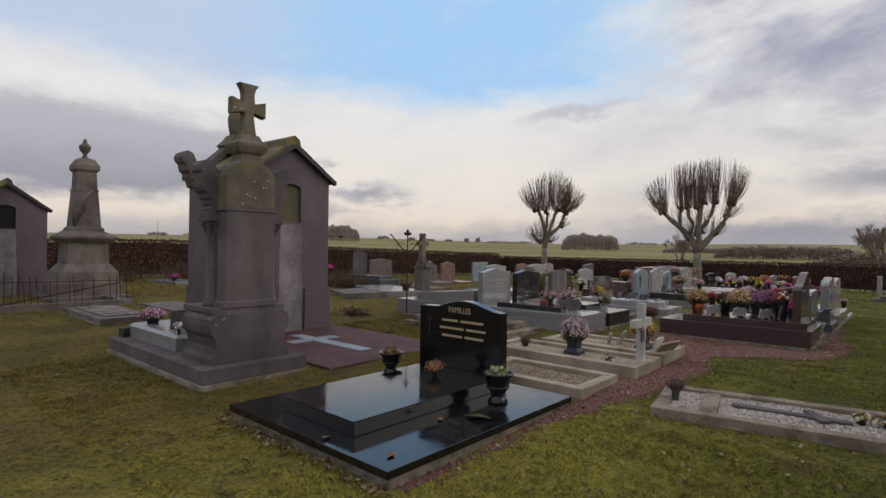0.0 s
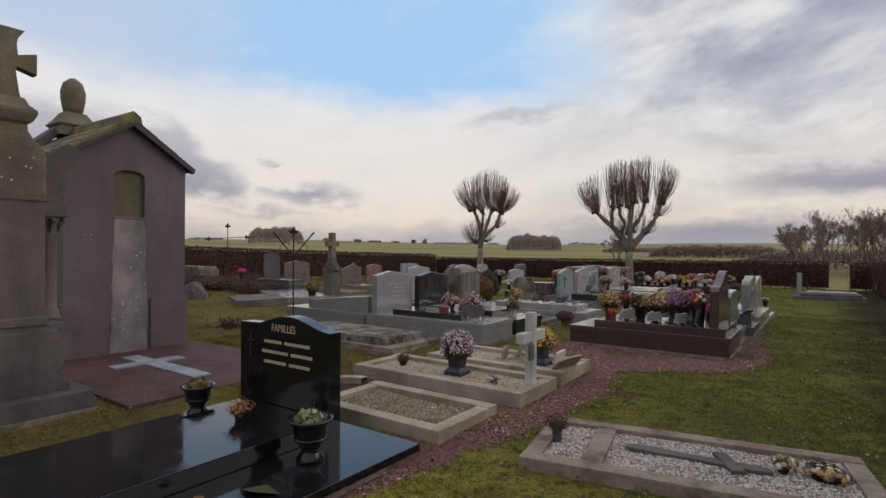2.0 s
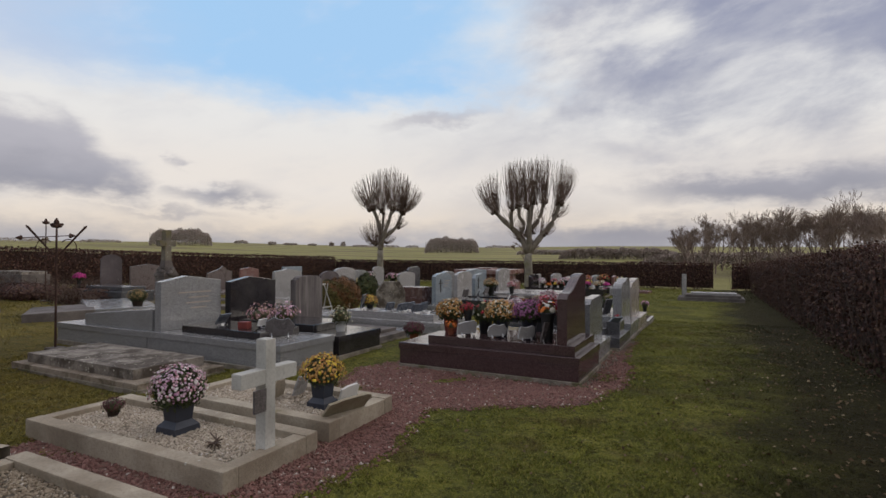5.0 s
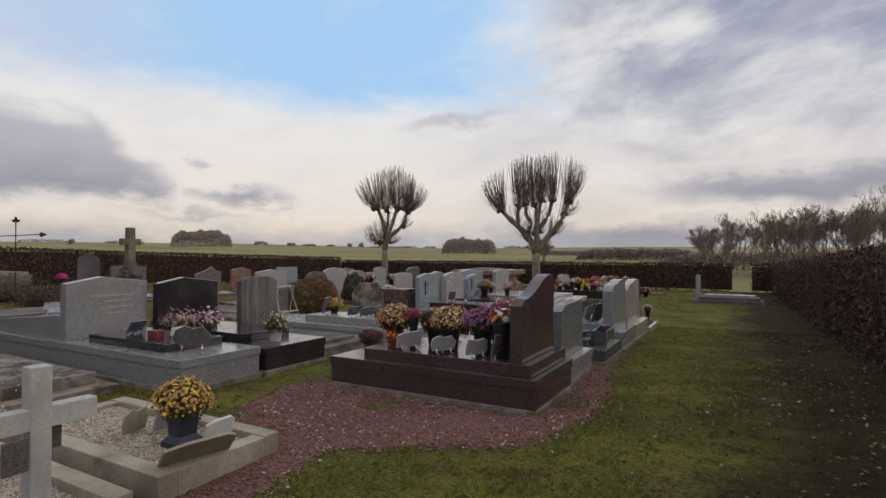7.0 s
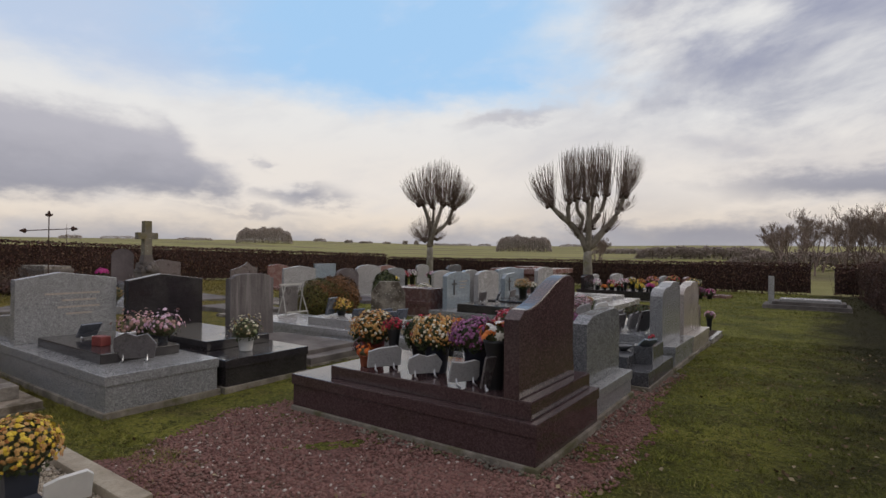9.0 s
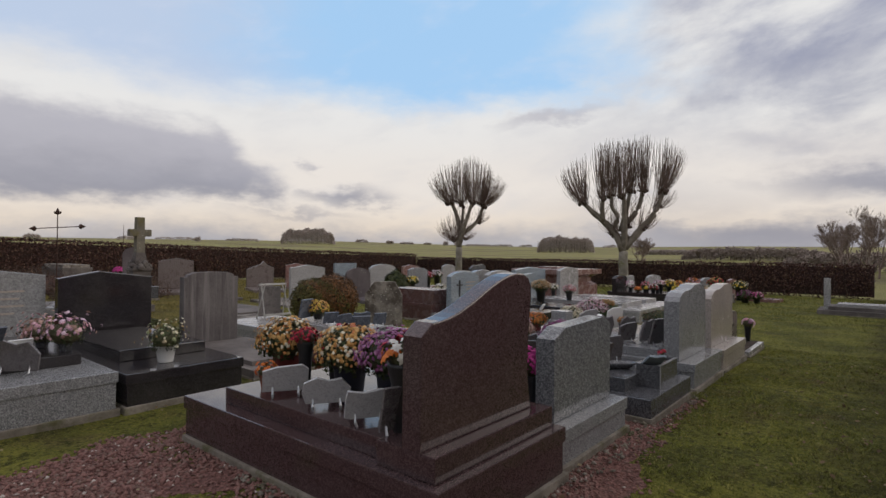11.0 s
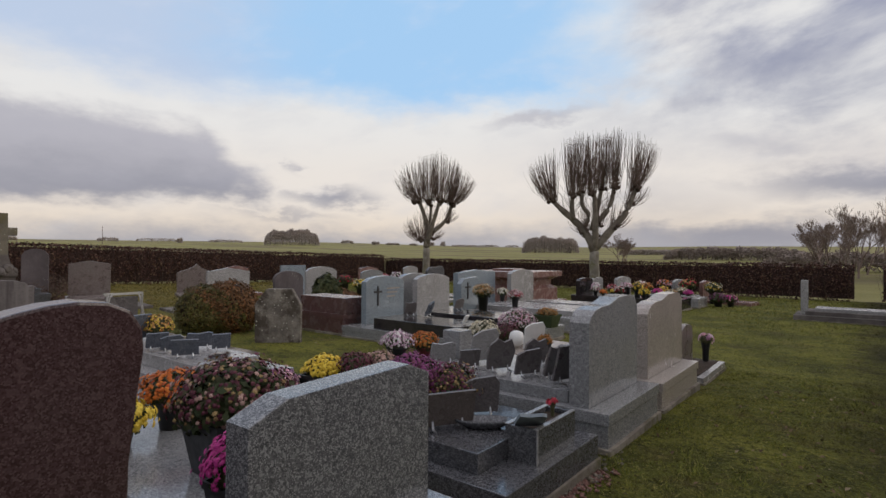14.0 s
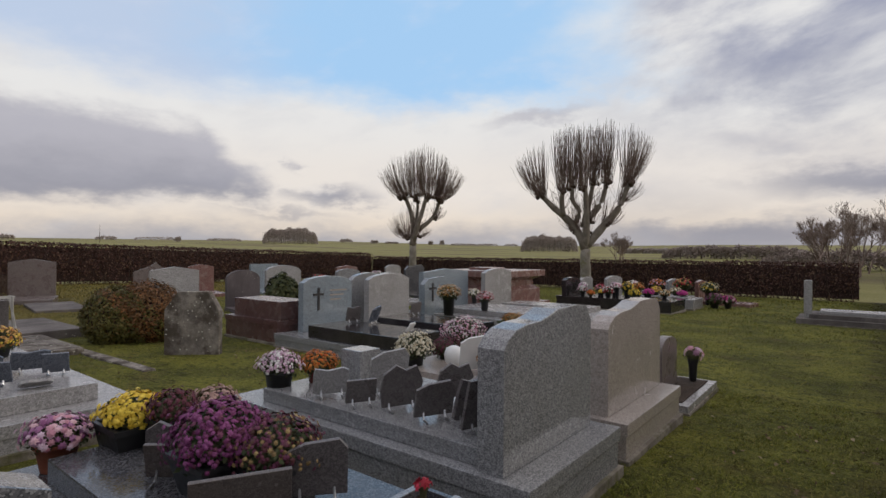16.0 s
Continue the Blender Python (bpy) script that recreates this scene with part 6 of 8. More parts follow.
def iron_fence():
    """Rusty railings on a low kerb round the obelisk, partly fallen."""
    f = thing("iron_fence", -16.6, 2.9, -0.13, "rusty broken iron railings on a low stone kerb", "fence")
    x0, x1, y0, y1 = -2.0, 1.75, -1.75, 1.45
    for a, b, c, d in ((x0, x1, y0, y0 + 0.22), (x0, x1, y1 - 0.22, y1), (x1 - 0.22, x1, y0 + 0.22, y1 - 0.22)):
        part("kerb", box(a, b, c, d, -0.05, 0.16, 0.015), "limestone", f, "worn stone kerb")
    r = random.Random(3)

    def bar(p, q, rad, name):
        s = Soup()
        s.tube([p, q], [rad, rad * 0.9], 5)
        part(name, s.mesh(name), "iron", f)

    for y in np.arange(y0 + 0.1, y1 - 0.05, 0.125):
        if -0.55 < y < 0.95 and r.random() < 0.72:
            continue
        lean = r.gauss(0, 0.03)
        bar((x1 - 0.1, y, 0.15), (x1 - 0.1 + lean, y + lean, 0.80 + r.uniform(-0.12, 0.12)), 0.011, "baluster")
    for x in np.arange(x0, x1 - 0.1, 0.14):
        if r.random() < 0.3:
            continue
        bar((x, y0 + 0.1, 0.15), (x + r.gauss(0, 0.02), y0 + 0.1, 0.8 + r.uniform(-0.1, 0.1)), 0.011, "baluster")
    bar((x1 - 0.1, y0 + 0.1, 0.68), (x1 - 0.1, y1 - 0.1, 0.66), 0.012, "rail")
    bar((x0, y0 + 0.1, 0.68), (x1 - 0.1, y0 + 0.1, 0.70), 0.012, "rail")
    bar((x1 - 0.05, -1.25, 0.17), (x1 - 0.02, 1.15, 0.62), 0.02, "fallen_rail")


iron_fence()
tomb("low weathered kerb grave of worn stone", -13.8, -11.2, 2.6, 3.6, 0.02, "limestone", (-13.5, -11.5, 2.75, 3.45, 0.03, "oldstone"), None, "old stone graves")
tomb("sunken stone ledger in the grass", -14.2, -11.8, 4.3, 5.2, -0.02, "limestone", None, None, "old stone graves")
tomb("low grave bordered in grey stone by the hedge", -23.0, -20.4, 7.6, 8.7, 0.06, "grey", None, None, "old stone graves")


def iron_cross(x, y, h, label, arm, fancy):
    z = float(ground_z(x, y))
    c = thing("iron_cross", x, y, z, label, "cross", "iron crosses")
    s = Soup()
    s.tube([(0, 0, -0.1), (0, 0, h)], [0.016, 0.013], 8)
    part("upright", s.mesh("upright"), "iron", c)
    part("foot", box(-0.10, 0.10, -0.10, 0.10, -0.1, 0.05, 0.02), "limestone", c, "small stone foot")
    U = Vector((0.75, 0.66, 0))

    def tip(p, d, size):
        t_ = Soup()
        side = Vector((0, 0, 1)).cross(Vector(d)).normalized() if abs(d[2]) < 0.9 else U
        up = Vector(d).cross(side)
        for w, l in ((side, 0.75), (-side, 0.75), (Vector(d), 1.0), (up, 0.5), (-up, 0.5)):
            e = Vector(p) + (w + Vector(d) * 0.5).normalized() * size * l
            t_.tube([p, Vector(p).lerp(e, 0.55), e], [size * 0.16, size * 0.30, size * 0.08], 5)
        part("trefoil_tip", t_.mesh("trefoil_tip"), "iron", c)

    if fancy:       # rays and scrolls round the crossing
        for sg in (-1, 1):
            r_ = Soup()
            e = U * 0.36 * sg + Vector((0, 0, h - 0.03))
            r_.tube([U * 0.04 * sg + Vector((0, 0, h - 0.42)), e], [0.012, 0.016], 6)
            part("ray", r_.mesh("ray"), "iron", c)
            tip(tuple(e), tuple((U * sg + Vector((0, 0, 1))).normalized()), 0.045)
            sc = Soup()
            sc.tube([U * sg * (0.15 + 0.11 * math.cos(a)) + Vector((0, 0, h - 0.33 + 0.13 * math.sin(a))) for a in np.linspace(-2.2, 2.4, 14)], [0.007] * 14, 5)
            part("scroll", sc.mesh("scroll"), "iron", c)
        r_ = Soup()
        r_.tube([(0, 0, h), (0, 0, h + 0.04)], [0.012, 0.012], 6)
        part("finial_stem", r_.mesh("finial_stem"), "iron", c)
        tip((0, 0, h - 0.02), (0, 0, 1), 0.13)
    else:
        a_ = Soup()
        a_.tube([-U * arm + Vector((0, 0, h - 0.47)), U * arm + Vector((0, 0, h - 0.40))], [0.014, 0.014], 6)
        part("crossarm", a_.mesh("crossarm"), "iron", c)
        tip((0, 0, h - 0.05), (0, 0, 1), 0.15)
        for sg in (-1, 1):
            tip(tuple(U * sg * arm + Vector((0, 0, h - 0.435 + 0.035 * sg))), tuple(U * sg), 0.15)


iron_cross(-8.05, 7.66, 1.82, "slender rusty iron cross with rays and scrolls", 0, True)
iron_cross(-17.0, 11.85, 2.35, "tall rusty iron cross with trefoil ends", 0.62, False)


def stone_cross():
    x, y = -11.75, 12.0
    z = float(ground_z(x, y))
    c = thing("stone_cross", x, y, z, "mossy stone cross on a tapered pedestal", "cross")
    COVERED.append((x - 0.4, x + 0.4, y - 0.4, y + 0.4))
    part("pedestal", frustum([(0.24, 0.24, -0.05), (0.24, 0.24, 0.12), (0.18, 0.18, 0.15), (0.175, 0.175, 0.84), (0.20, 0.20, 0.88), (0.20, 0.20, 0.93)]), "limestone", c)
    part("neck", frustum([(0.17, 0.17, 0.93), (0.12, 0.13, 1.02), (0.085, 0.085, 1.26)]), "limestone", c)
    bm = bmesh.new()
    for k in range(14):
        b = bmesh.new()
        bmesh.ops.create_icosphere(b, subdivisions=2, radius=rnd.uniform(0.06, 0.10))
        a, d = k * 2.4, 0.05 + 0.012 * k
        for v in b.verts:
            v.co = v.co * (1 + 0.35 * noise.noise(v.co * 16 + Vector((k, 0, 0)))) + Vector((d * math.cos(a), d * math.sin(a), 1.10 - 0.012 * k))
        joined(bm, b)
    part("rockery", bm, "limestone", c, "heap of rough stones carved at the foot")
    part("upright", frustum([(0.085, 0.085, 1.24), (0.075, 0.075, 2.02)]), "mossy", c)
    part("crossarm", box(-0.075, 0.075, -0.22, 0.22, 1.61, 1.76, 0.015), "mossy", c)


stone_cross()
# ledger slabs and rough stones in the old part
for lab, x, y, a, b, z, mat, rx, ry, rz in (
        ("cracked pale slab lying tilted in the grass", -12.9, 10.2, 1.5, 0.62, 0.02, "limestone", 2, -2, -28), ("polished grey slab on a low kerb", -12.9, 11.5, 1.5, 0.7, 0.06, "grey", 0, 0, -25),
        ("worn flat slab sunk in grass", -16.2, 9.0, 1.1, 0.5, -0.06, "oldstone", 0, 0, -20), ("flat grey slab beside the path", -10.2, 13.4, 1.0, 0.5, 0.0, "limestone", 0, 0, 0),
        ("low slab with worn edges behind the bush", -8.6, 12.9, 1.1, 0.45, -0.05, "oldstone", 0, 0, 0), ("worn stone kerb in front of the bush", -6.9, 13.4, 1.1, 0.07, -0.095, "oldstone", 0, 0, 2), ("dark stone ledger in the far lawn", -11.6, 15.6, 1.2, 0.5, -0.05, "oldstone", 0, 0, -8), ("pale stone ledger in the lawn", -14.5, 15.0, 1.1, 0.5, -0.05, "limestone", 0, 0, -8),
        ("flat grey granite path slab", -4.75, 11.3, 0.62, 0.16, 0.0, "grey", 0, 0, 0)):
    ob = lone("stone_slab", box(-a, a, -b, b, -0.12, 0.10, 0.025), mat, lab, "stone slab", x, y, float(ground_z(x, y)) + z + 0.02, rz, rx, ry, "old stone slabs")
    COVERED.append((x - a, x + a, y - b, y + b))


tomb("mossy raised slab on a plinth of rough stone", -23.4, -20.9, 13.0, 13.9, 0.62, "limestone", (-23.3, -21.0, 13.05, 13.85, 0.10, "oldstone"), None, "old stone graves")
tomb("low dark polished granite tomb among the old graves", -16.6, -14.4, 12.5, 13.5, 0.28, "darkgrey", (-16.4, -14.6, 12.65, 13.35, 0.12, "darkgrey"), None, "old stone graves")


def boulder(x, y, w, h, label):
    bm = bmesh.new()
    bmesh.ops.create_icosphere(bm, subdivisions=3, radius=1)
    for v in bm.verts:
        k = 1 + 0.30 * noise.noise(v.co * 1.7 + Vector((x, y, 0))) + 0.10 * noise.noise(v.co * 5)
        v.co = Vector((v.co.x * w * k, v.co.y * w * 0.7 * k, max(-0.1, v.co.z * h * k)))
    lone("boulder", bm, "monument", label, "boulder", x, y, float(ground_z(x, y)), 20)


boulder(-14.9, 9.5, 0.36, 0.54, "rough upright memorial boulder in the grass")
boulder(-17.2, 13.8, 0.55, 0.40, "rough rockery block at the foot of a stone")
boulder(-20.8, 9.0, 0.5, 0.3, "mossy rough stone near the hedge")


# ---- flowers, pots, plaques ----
def dome_points(n, r, squash, seed, lo=-0.25, loose=0.065):
    q = np.random.default_rng(seed)
    pts = []
    for i in range(n):
        z = lo + (1 - lo) * (i + 0.5) / n
        a = i * 2.39996 + q.normal(0, 0.25)
        k = math.sqrt(max(0, 1 - z * z))
        pts.append((k * math.cos(a), k * math.sin(a), z))
    d = np.array(pts)
    bump = 1 + q.normal(0, loose, (n, 1)) + 0.09 * np.sin(d[:, :1] * 5 + seed) * np.cos(d[:, 1:2] * 4 + seed)
    return d, d * bump * np.array([r, r, r * squash])


def blossom_mesh(name, pos, nrm, size, seed, petals=7):
    """Ruffled flower heads: a ring of petals round a raised middle, all in one mesh."""
    q = random.Random(seed)
    s = Soup()
    for p, n in zip(pos, nrm):
        n = Vector(n).normalized()
        n = (n + Vector((q.gauss(0, 0.22), q.gauss(0, 0.22), q.gauss(0, 0.22)))).normalized()
        u = n.orthogonal().normalized()
        w = n.cross(u)
        c = Vector(p)
        r = size * q.uniform(0.7, 1.25)
        a0 = q.uniform(0, 6.28)
        verts, faces = [tuple(c + n * r * 0.45)], []
        for k in range(petals):
            a = a0 + 2 * math.pi * k / petals
            d1, d2 = u * math.cos(a) + w * math.sin(a), u * math.cos(a + math.pi / petals) + w * math.sin(a + math.pi / petals)
            verts.append(tuple(c + d1 * r + n * r * q.uniform(-0.12, 0.18)))
            verts.append(tuple(c + d2 * r * 0.62 + n * r * 0.22))
        m = 2 * petals
        for k in range(m):
            faces.append((0, 1 + k, 1 + (k + 1) % m))
        s.add(verts, faces)
    return s.mesh(name)


POTS = {
    "round": lambda r, h: lathe([(r * 0.70, 0), (r * 0.74, 0.01), (r * 0.95, h * 0.86), (r * 1.04, h * 0.87), (r * 1.05, h), (r * 0.96, h), (r * 0.92, h * 0.9)], 20),
    "square": lambda r, h: frustum([(r * 0.75, r * 0.75, 0), (r * 0.98, r * 0.98, h * 0.86), (r * 1.05, r * 1.05, h * 0.87), (r * 1.05, r * 1.05, h), (r * 0.93, r * 0.93, h), (r * 0.9, r * 0.9, h * 0.92)]),
    "tall": lambda r, h: lathe([(r * 0.45, 0), (r * 0.5, 0.01), (r * 0.62, h * 0.7), (r * 0.8, h * 0.95), (r * 0.82, h), (r * 0.72, h)], 16),
    "flared": lambda r, h: frustum([(r * 1.15, r * 1.15, 0), (r * 1.1, r * 1.1, h * 0.18), (r * 0.72, r * 0.72, h * 0.34), (r * 0.86, r * 0.86, h * 0.95), (r * 0.9, r * 0.9, h), (r * 0.8, r * 0.8, h)]),
}
seed_of = iter(range(100, 9000))


def mum(label, x, y, z, cz, r, colours, pot="round", pot_mat="plastic", pot_r=None, squash=0.8, n=None, head=0.022, name="potted_chrysanthemum", group="potted flowers", leaves=1.0, blend=None, loose=0.075):
    """A potted chrysanthemum: pot, leafy ball and flower heads. cz: height of the ball's middle."""
    sd = next(seed_of)
    q = random.Random(sd)
    t_ = thing(name, x, y, z, label, "potted flowers", group)
    pr = pot_r or r * 0.52
    ph = max(0.07, cz - z - r * squash * 0.28)
    ob = part("pot", POTS[pot](pr, ph), pot_mat, t_)
    if pot in ("round", "tall"):
        smooth(ob)
    near = y < 20
    n = n or int(150 * (r / 0.17) ** 1.7)
    if near and n > 40:
        n, head = int(n * 3.2), head * 0.60
    d, p = dome_points(n, r, squash, sd, -0.25, loose)
    keep = [i for i in range(n) if d[i][2] > -0.02 or q.random() < 0.55]
    d, p, n = d[keep], p[keep], len(keep)
    p = p + np.array([0, 0, cz - z])
    m = int((620 if near else 260) * leaves * (r / 0.17) ** 1.5)
    d2, p2 = dome_points(m, r * 0.90, squash, sd + 1, -0.75)
    p2 = p2 * np.random.default_rng(sd).uniform(0.72, 1.02, (m, 1)) + np.array([0, 0, cz - z])
    core = bmesh.new()
    bmesh.ops.create_icosphere(core, subdivisions=2, radius=1)
    for v in core.verts:
        v.co = Vector((v.co.x * r * 0.74, v.co.y * r * 0.74, v.co.z * r * squash * 0.70 + cz - z))
    me = bpy.data.meshes.new("foliage")
    core.to_mesh(me)
    core.free()
    part("leaf_mass", me, "foliage", t_)
    tagged(part("leaves", quads("leaves", p2, d2 + np.random.default_rng(sd).normal(0, 0.5, d2.shape), np.full(m, r * (0.055 if near else 0.10)), 1.6, 0.25), "foliage", t_), kind="stuff")
    cols = colours if isinstance(colours, tuple) else (colours,)
    share = [[] for _ in cols]
    for i in range(n):
        if len(cols) == 1:
            k = 0
        elif blend == "halves":
            k = 0 if d[i][0] * math.cos(sd) + d[i][1] * math.sin(sd) + q.gauss(0, 0.2) > 0 else 1
        else:
            k = q.randrange(len(cols))
        share[k].append(i)
    for c, idx in zip(cols, share):
        if idx:
            tagged(part("blossoms", blossom_mesh("blossoms", p[idx], d[idx], head, sd), "fl_" + c, t_), kind="stuff")
    return t_


def plaque(label, x, y, z, w, h, mat, rz=0.0, tilt=-12, shape=0, feet=True, group="memorial plaques"):
    """A thin memorial plaque leaning on two metal feet; its face looks along local +y, feet behind at -y."""
    t_ = thing("memorial_plaque", x, y, z, label, "plaque", group, rz)
    outlines = ([(-0.5, 0), (0.5, 0), (0.5, 0.82), (0.36, 1.0), (-0.2, 0.94), (-0.5, 0.80)], [(-0.5, 0.06), (-0.38, 0), (0.42, 0), (0.5, 0.2), (0.46, 0.9), (0.3, 1.0), (-0.1, 0.9), (-0.46, 1.0), (-0.5, 0.7)],
                [(-0.5, 0), (0.5, 0), (0.5, 1.0), (-0.5, 1.0)], [(-0.42, 0), (0.42, 0), (0.5, 0.55), (0.30, 0.95), (0.05, 0.86), (-0.2, 1.0), (-0.46, 0.8), (-0.5, 0.4)])
    b = slab([(u * w, 0.03 + v * h) for u, v in outlines[shape % 4]], "y", -0.010, 0.010, 0.003)
    bmesh.ops.transform(b, matrix=Matrix.Rotation(radians(-tilt), 4, "X"), verts=b.verts)
    part("plate", b, mat, t_)
    if feet:
        for u in (-0.28, 0.28):
            f = Soup()
            f.tube([(u * w, -0.015, 0.075), (u * w, -0.035, 0.012), (u * w, -0.085, 0.006)], [0.007, 0.008, 0.006], 5)
            part("foot", f.mesh("foot"), "steel", t_)
    return t_


# brown-red grave
mum("amber chrysanthemum ball in a red pot", -2.53, 9.50, 0.37, 0.63, 0.20, ("amber", "amber", "amber", "rust", "cream"), "round", "redplastic")
mum("small bunch of deep red flowers", -2.27, 9.46, 0.37, 0.69, 0.085, ("red", "red", "dark"), "tall", "plastic", 0.07, 0.8, 44, loose=0.16)
mum("sparse red carnations over green leaves", -2.10, 9.62, 0.37, 0.62, 0.18, ("red", "red", "cream"), "round", "plastic", None, 0.85, 40, 0.026, leaves=1.5, loose=0.16)
mum("amber and cream chrysanthemum in a dark pot", -1.83, 9.46, 0.37, 0.65, 0.20, ("amber", "amber", "amber", "cream"), "round", "blueplastic")
mum("purple chrysanthemum ball fading at the foot", -1.47, 9.46, 0.37, 0.67, 0.19, ("mauve", "mauve", "purple"), "round", "blueplastic")
mum("white and orange artificial bouquet in a tall black vase", -1.19, 9.26, 0.37, 0.74, 0.105, ("white", "orange", "red"), "tall", "plastic", 0.11, 0.9, 34, 0.034, "flower_vase")
mum("pink and red bunch behind the headstone flowers", -1.32, 9.70, 0.37, 0.78, 0.12, ("pink", "red"), "tall", "plastic", 0.09, 0.8, 60)
mum("orange flowers in a small pot on the step", -2.42, 9.28, 0.37, 0.48, 0.07, "orange", "round", "terracotta", 0.05, 0.8, 26)
for i, (x, y, w, h, rz) in enumerate(((-2.22, 9.28, 0.27, 0.165, 58), (-1.82, 9.28, 0.27, 0.155, 54), (-1.45, 9.25, 0.235, 0.155, 60))):
    plaque("pale grey memorial plaque with dark spots on steel feet", x, y, 0.37, w, h, "paleplaque", rz, -14, (0, 3, 1)[i])
plaque("narrow dark plaque leaning by the headstone", -1.225, 9.20, 0.37, 0.13, 0.22, "darkplaque", 72, -14, 2)

# grey chamfered grave
mum("magenta chrysanthemum in a square black pot", -1.19, 10.44, 0.26, 0.50, 0.12, "magenta", "square", "plastic", 0.085, 1.05, 110, 0.024)
mum("large faded rust chrysanthemum going to seed", -1.74, 10.74, 0.26, 0.58, 0.265, ("faded", "dark", "dark", "dry", "dark"), "square", "plastic", 0.17, 0.72, 300, 0.020, leaves=1.4)
mum("orange chrysanthemum dome in a black pot", -2.56, 10.84, 0.26, 0.47, 0.17, "orange", "round", "plastic", None, 0.7)
mum("bright yellow daisies spilling over their pot", -2.46, 10.52, 0.26, 0.40, 0.16, "yellow", "round", "plastic", None, 0.6, 46, 0.036)
mum("dark wine-red chrysanthemum on the ground", -3.85, 10.82, -0.02, 0.15, 0.17, "dark", "round", "terracotta", None, 0.72)
plaque("pale blue glass-like plaque by the pot", -1.28, 10.54, 0.26, 0.20, 0.26, "palecross", 60, -10, 1, False)

# dark grave
mum("pink daisies in a terracotta pot", -2.84, 11.74, 0.13, 0.30, 0.15, ("pink", "mauve", "lilac"), "round", "terracotta", 0.10, 0.65, 70, 0.032)
mum("yellow chrysanthemum dome in a black trough", -2.64, 12.03, 0.13, 0.38, 0.165, "yellow", "square", "plastic", 0.15, 0.62, 130, 0.028)
mum("wine-red chrysanthemum beside the yellow one", -2.42, 12.12, 0.24, 0.42, 0.13, "dark", "square", "plastic", 0.10, 0.8)
mum("faded cream-pink chrysanthemum in a small pot", -2.34, 12.30, 0.24, 0.43, 0.12, "faded", "round", "plastic", 0.09, 0.75)
mum("big purple chrysanthemum in full bloom", -1.75, 12.00, 0.24, 0.45, 0.195, ("purple", "purple", "purple", "plum"), "square", "plastic", 0.15, 0.82, 330, 0.021)
mum("dark plum chrysanthemum past its best", -1.53, 12.13, 0.24, 0.42, 0.17, ("plum", "dark", "plum", "dry"), "square", "plastic", 0.14, 0.8, 220, 0.018, leaves=1.4, loose=0.11)
plaque("broad brown granite plaque seen from behind", -1.37, 11.87, 0.24, 0.34, 0.20, "brownplaque", 62, -12, 2)
plaque("grey granite plaque seen from behind", -1.36, 12.20, 0.24, 0.24, 0.24, "darkplaque", 50, -12, 0)
plaque("small brown plaque under the purple chrysanthemum", -1.98, 11.92, 0.24, 0.22, 0.15, "brownplaque", 40, -12, 2)
plaque("grey round-cornered plaque between the pots", -2.10, 11.98, 0.24, 0.24, 0.21, "darkplaque", 40, -10, 3)
bowl = thing("bowl", -1.20, 12.02, 0.24, "boat-shaped dark stone dish on a dark grave", "bowl", rz=40)
dish = lathe([(0.06, 0), (0.08, 0.02), (0.115, 0.06), (0.12, 0.08), (0.105, 0.08), (0.07, 0.04), (0.01, 0.03)], 24)
bmesh.ops.scale(dish, verts=dish.verts, vec=(1.5, 0.62, 0.7))
smooth(part("body", dish, "darkgrey", bowl))


def planter():
    p = thing("planter", -0.92, 12.20, 0.13, "rectangular dark granite planter with pale edges and old soil", "planter")
    for name, b, m in (("side_panel", box(-0.10, -0.075, -0.24, 0.24, 0, 0.19, 0.003), "darkgrey"), ("side_panel", box(0.075, 0.10, -0.24, 0.24, 0, 0.19, 0.003), "darkgrey"), ("end_panel", box(-0.075, 0.075, -0.24, -0.215, 0, 0.188, 0.003), "darkgrey"), ("end_panel", box(-0.075, 0.075, 0.215, 0.24, 0, 0.188, 0.003), "darkgrey"), ("rim", box(-0.103, -0.074, -0.243, 0.243, 0.189, 0.194, 0.001), "grey"), ("rim", box(0.074, 0.103, -0.243, 0.243, 0.189, 0.194, 0.001), "grey"), ("soil", box(-0.08, 0.08, -0.22, 0.22, 0.02, 0.16, 0.0), "soil")):
        part(name, b, m, p)
    part("corner_strip", box(0.097, 0.105, -0.246, -0.236, 0.0, 0.186, 0.002), "plaque", p)


planter()
plaque("small pale blue plaque lying in the planter", -0.95, 12.08, 0.29, 0.16, 0.20, "palecross", 40, -58, 1, False)
mum("tiny red artificial rose in a planter", -0.92, 12.34, 0.27, 0.37, 0.03, "red", "tall", "foliage", 0.02, 0.9, 7, 0.02, "artificial_rose")

# grey grave with the row of plaques
for i, (x, y, w, h, rz, m) in enumerate(((-2.16, 13.42, 0.27, 0.30, 66, "plaque"), (-2.40, 13.14, 0.24, 0.18, 58, "plaque"), (-2.10, 13.12, 0.19, 0.15, 62, "darkplaque"), (-1.86, 13.22, 0.28, 0.27, 68, "darkplaque"), (-1.58, 13.20, 0.24, 0.21, 64, "darkplaque"), (-1.41, 13.28, 0.22, 0.25, 84, "darkplaque"), (-1.26, 13.22, 0.28, 0.28, 74, "darkplaque"), (-1.72, 13.58, 0.26, 0.24, 66, "darkplaque"), (-1.50, 13.62, 0.24, 0.20, 72, "plaque"))):
    plaque("dark granite memorial plaque seen from behind on metal feet", x, y, 0.28, w, h, m, rz, -15, i)
pil = thing("pillar_vase", -2.50, 13.50, 0.28, "square grey granite flower pillar", "vase")
part("body", box(-0.10, 0.10, -0.10, 0.10, 0, 0.26, 0.008), "grey", pil)
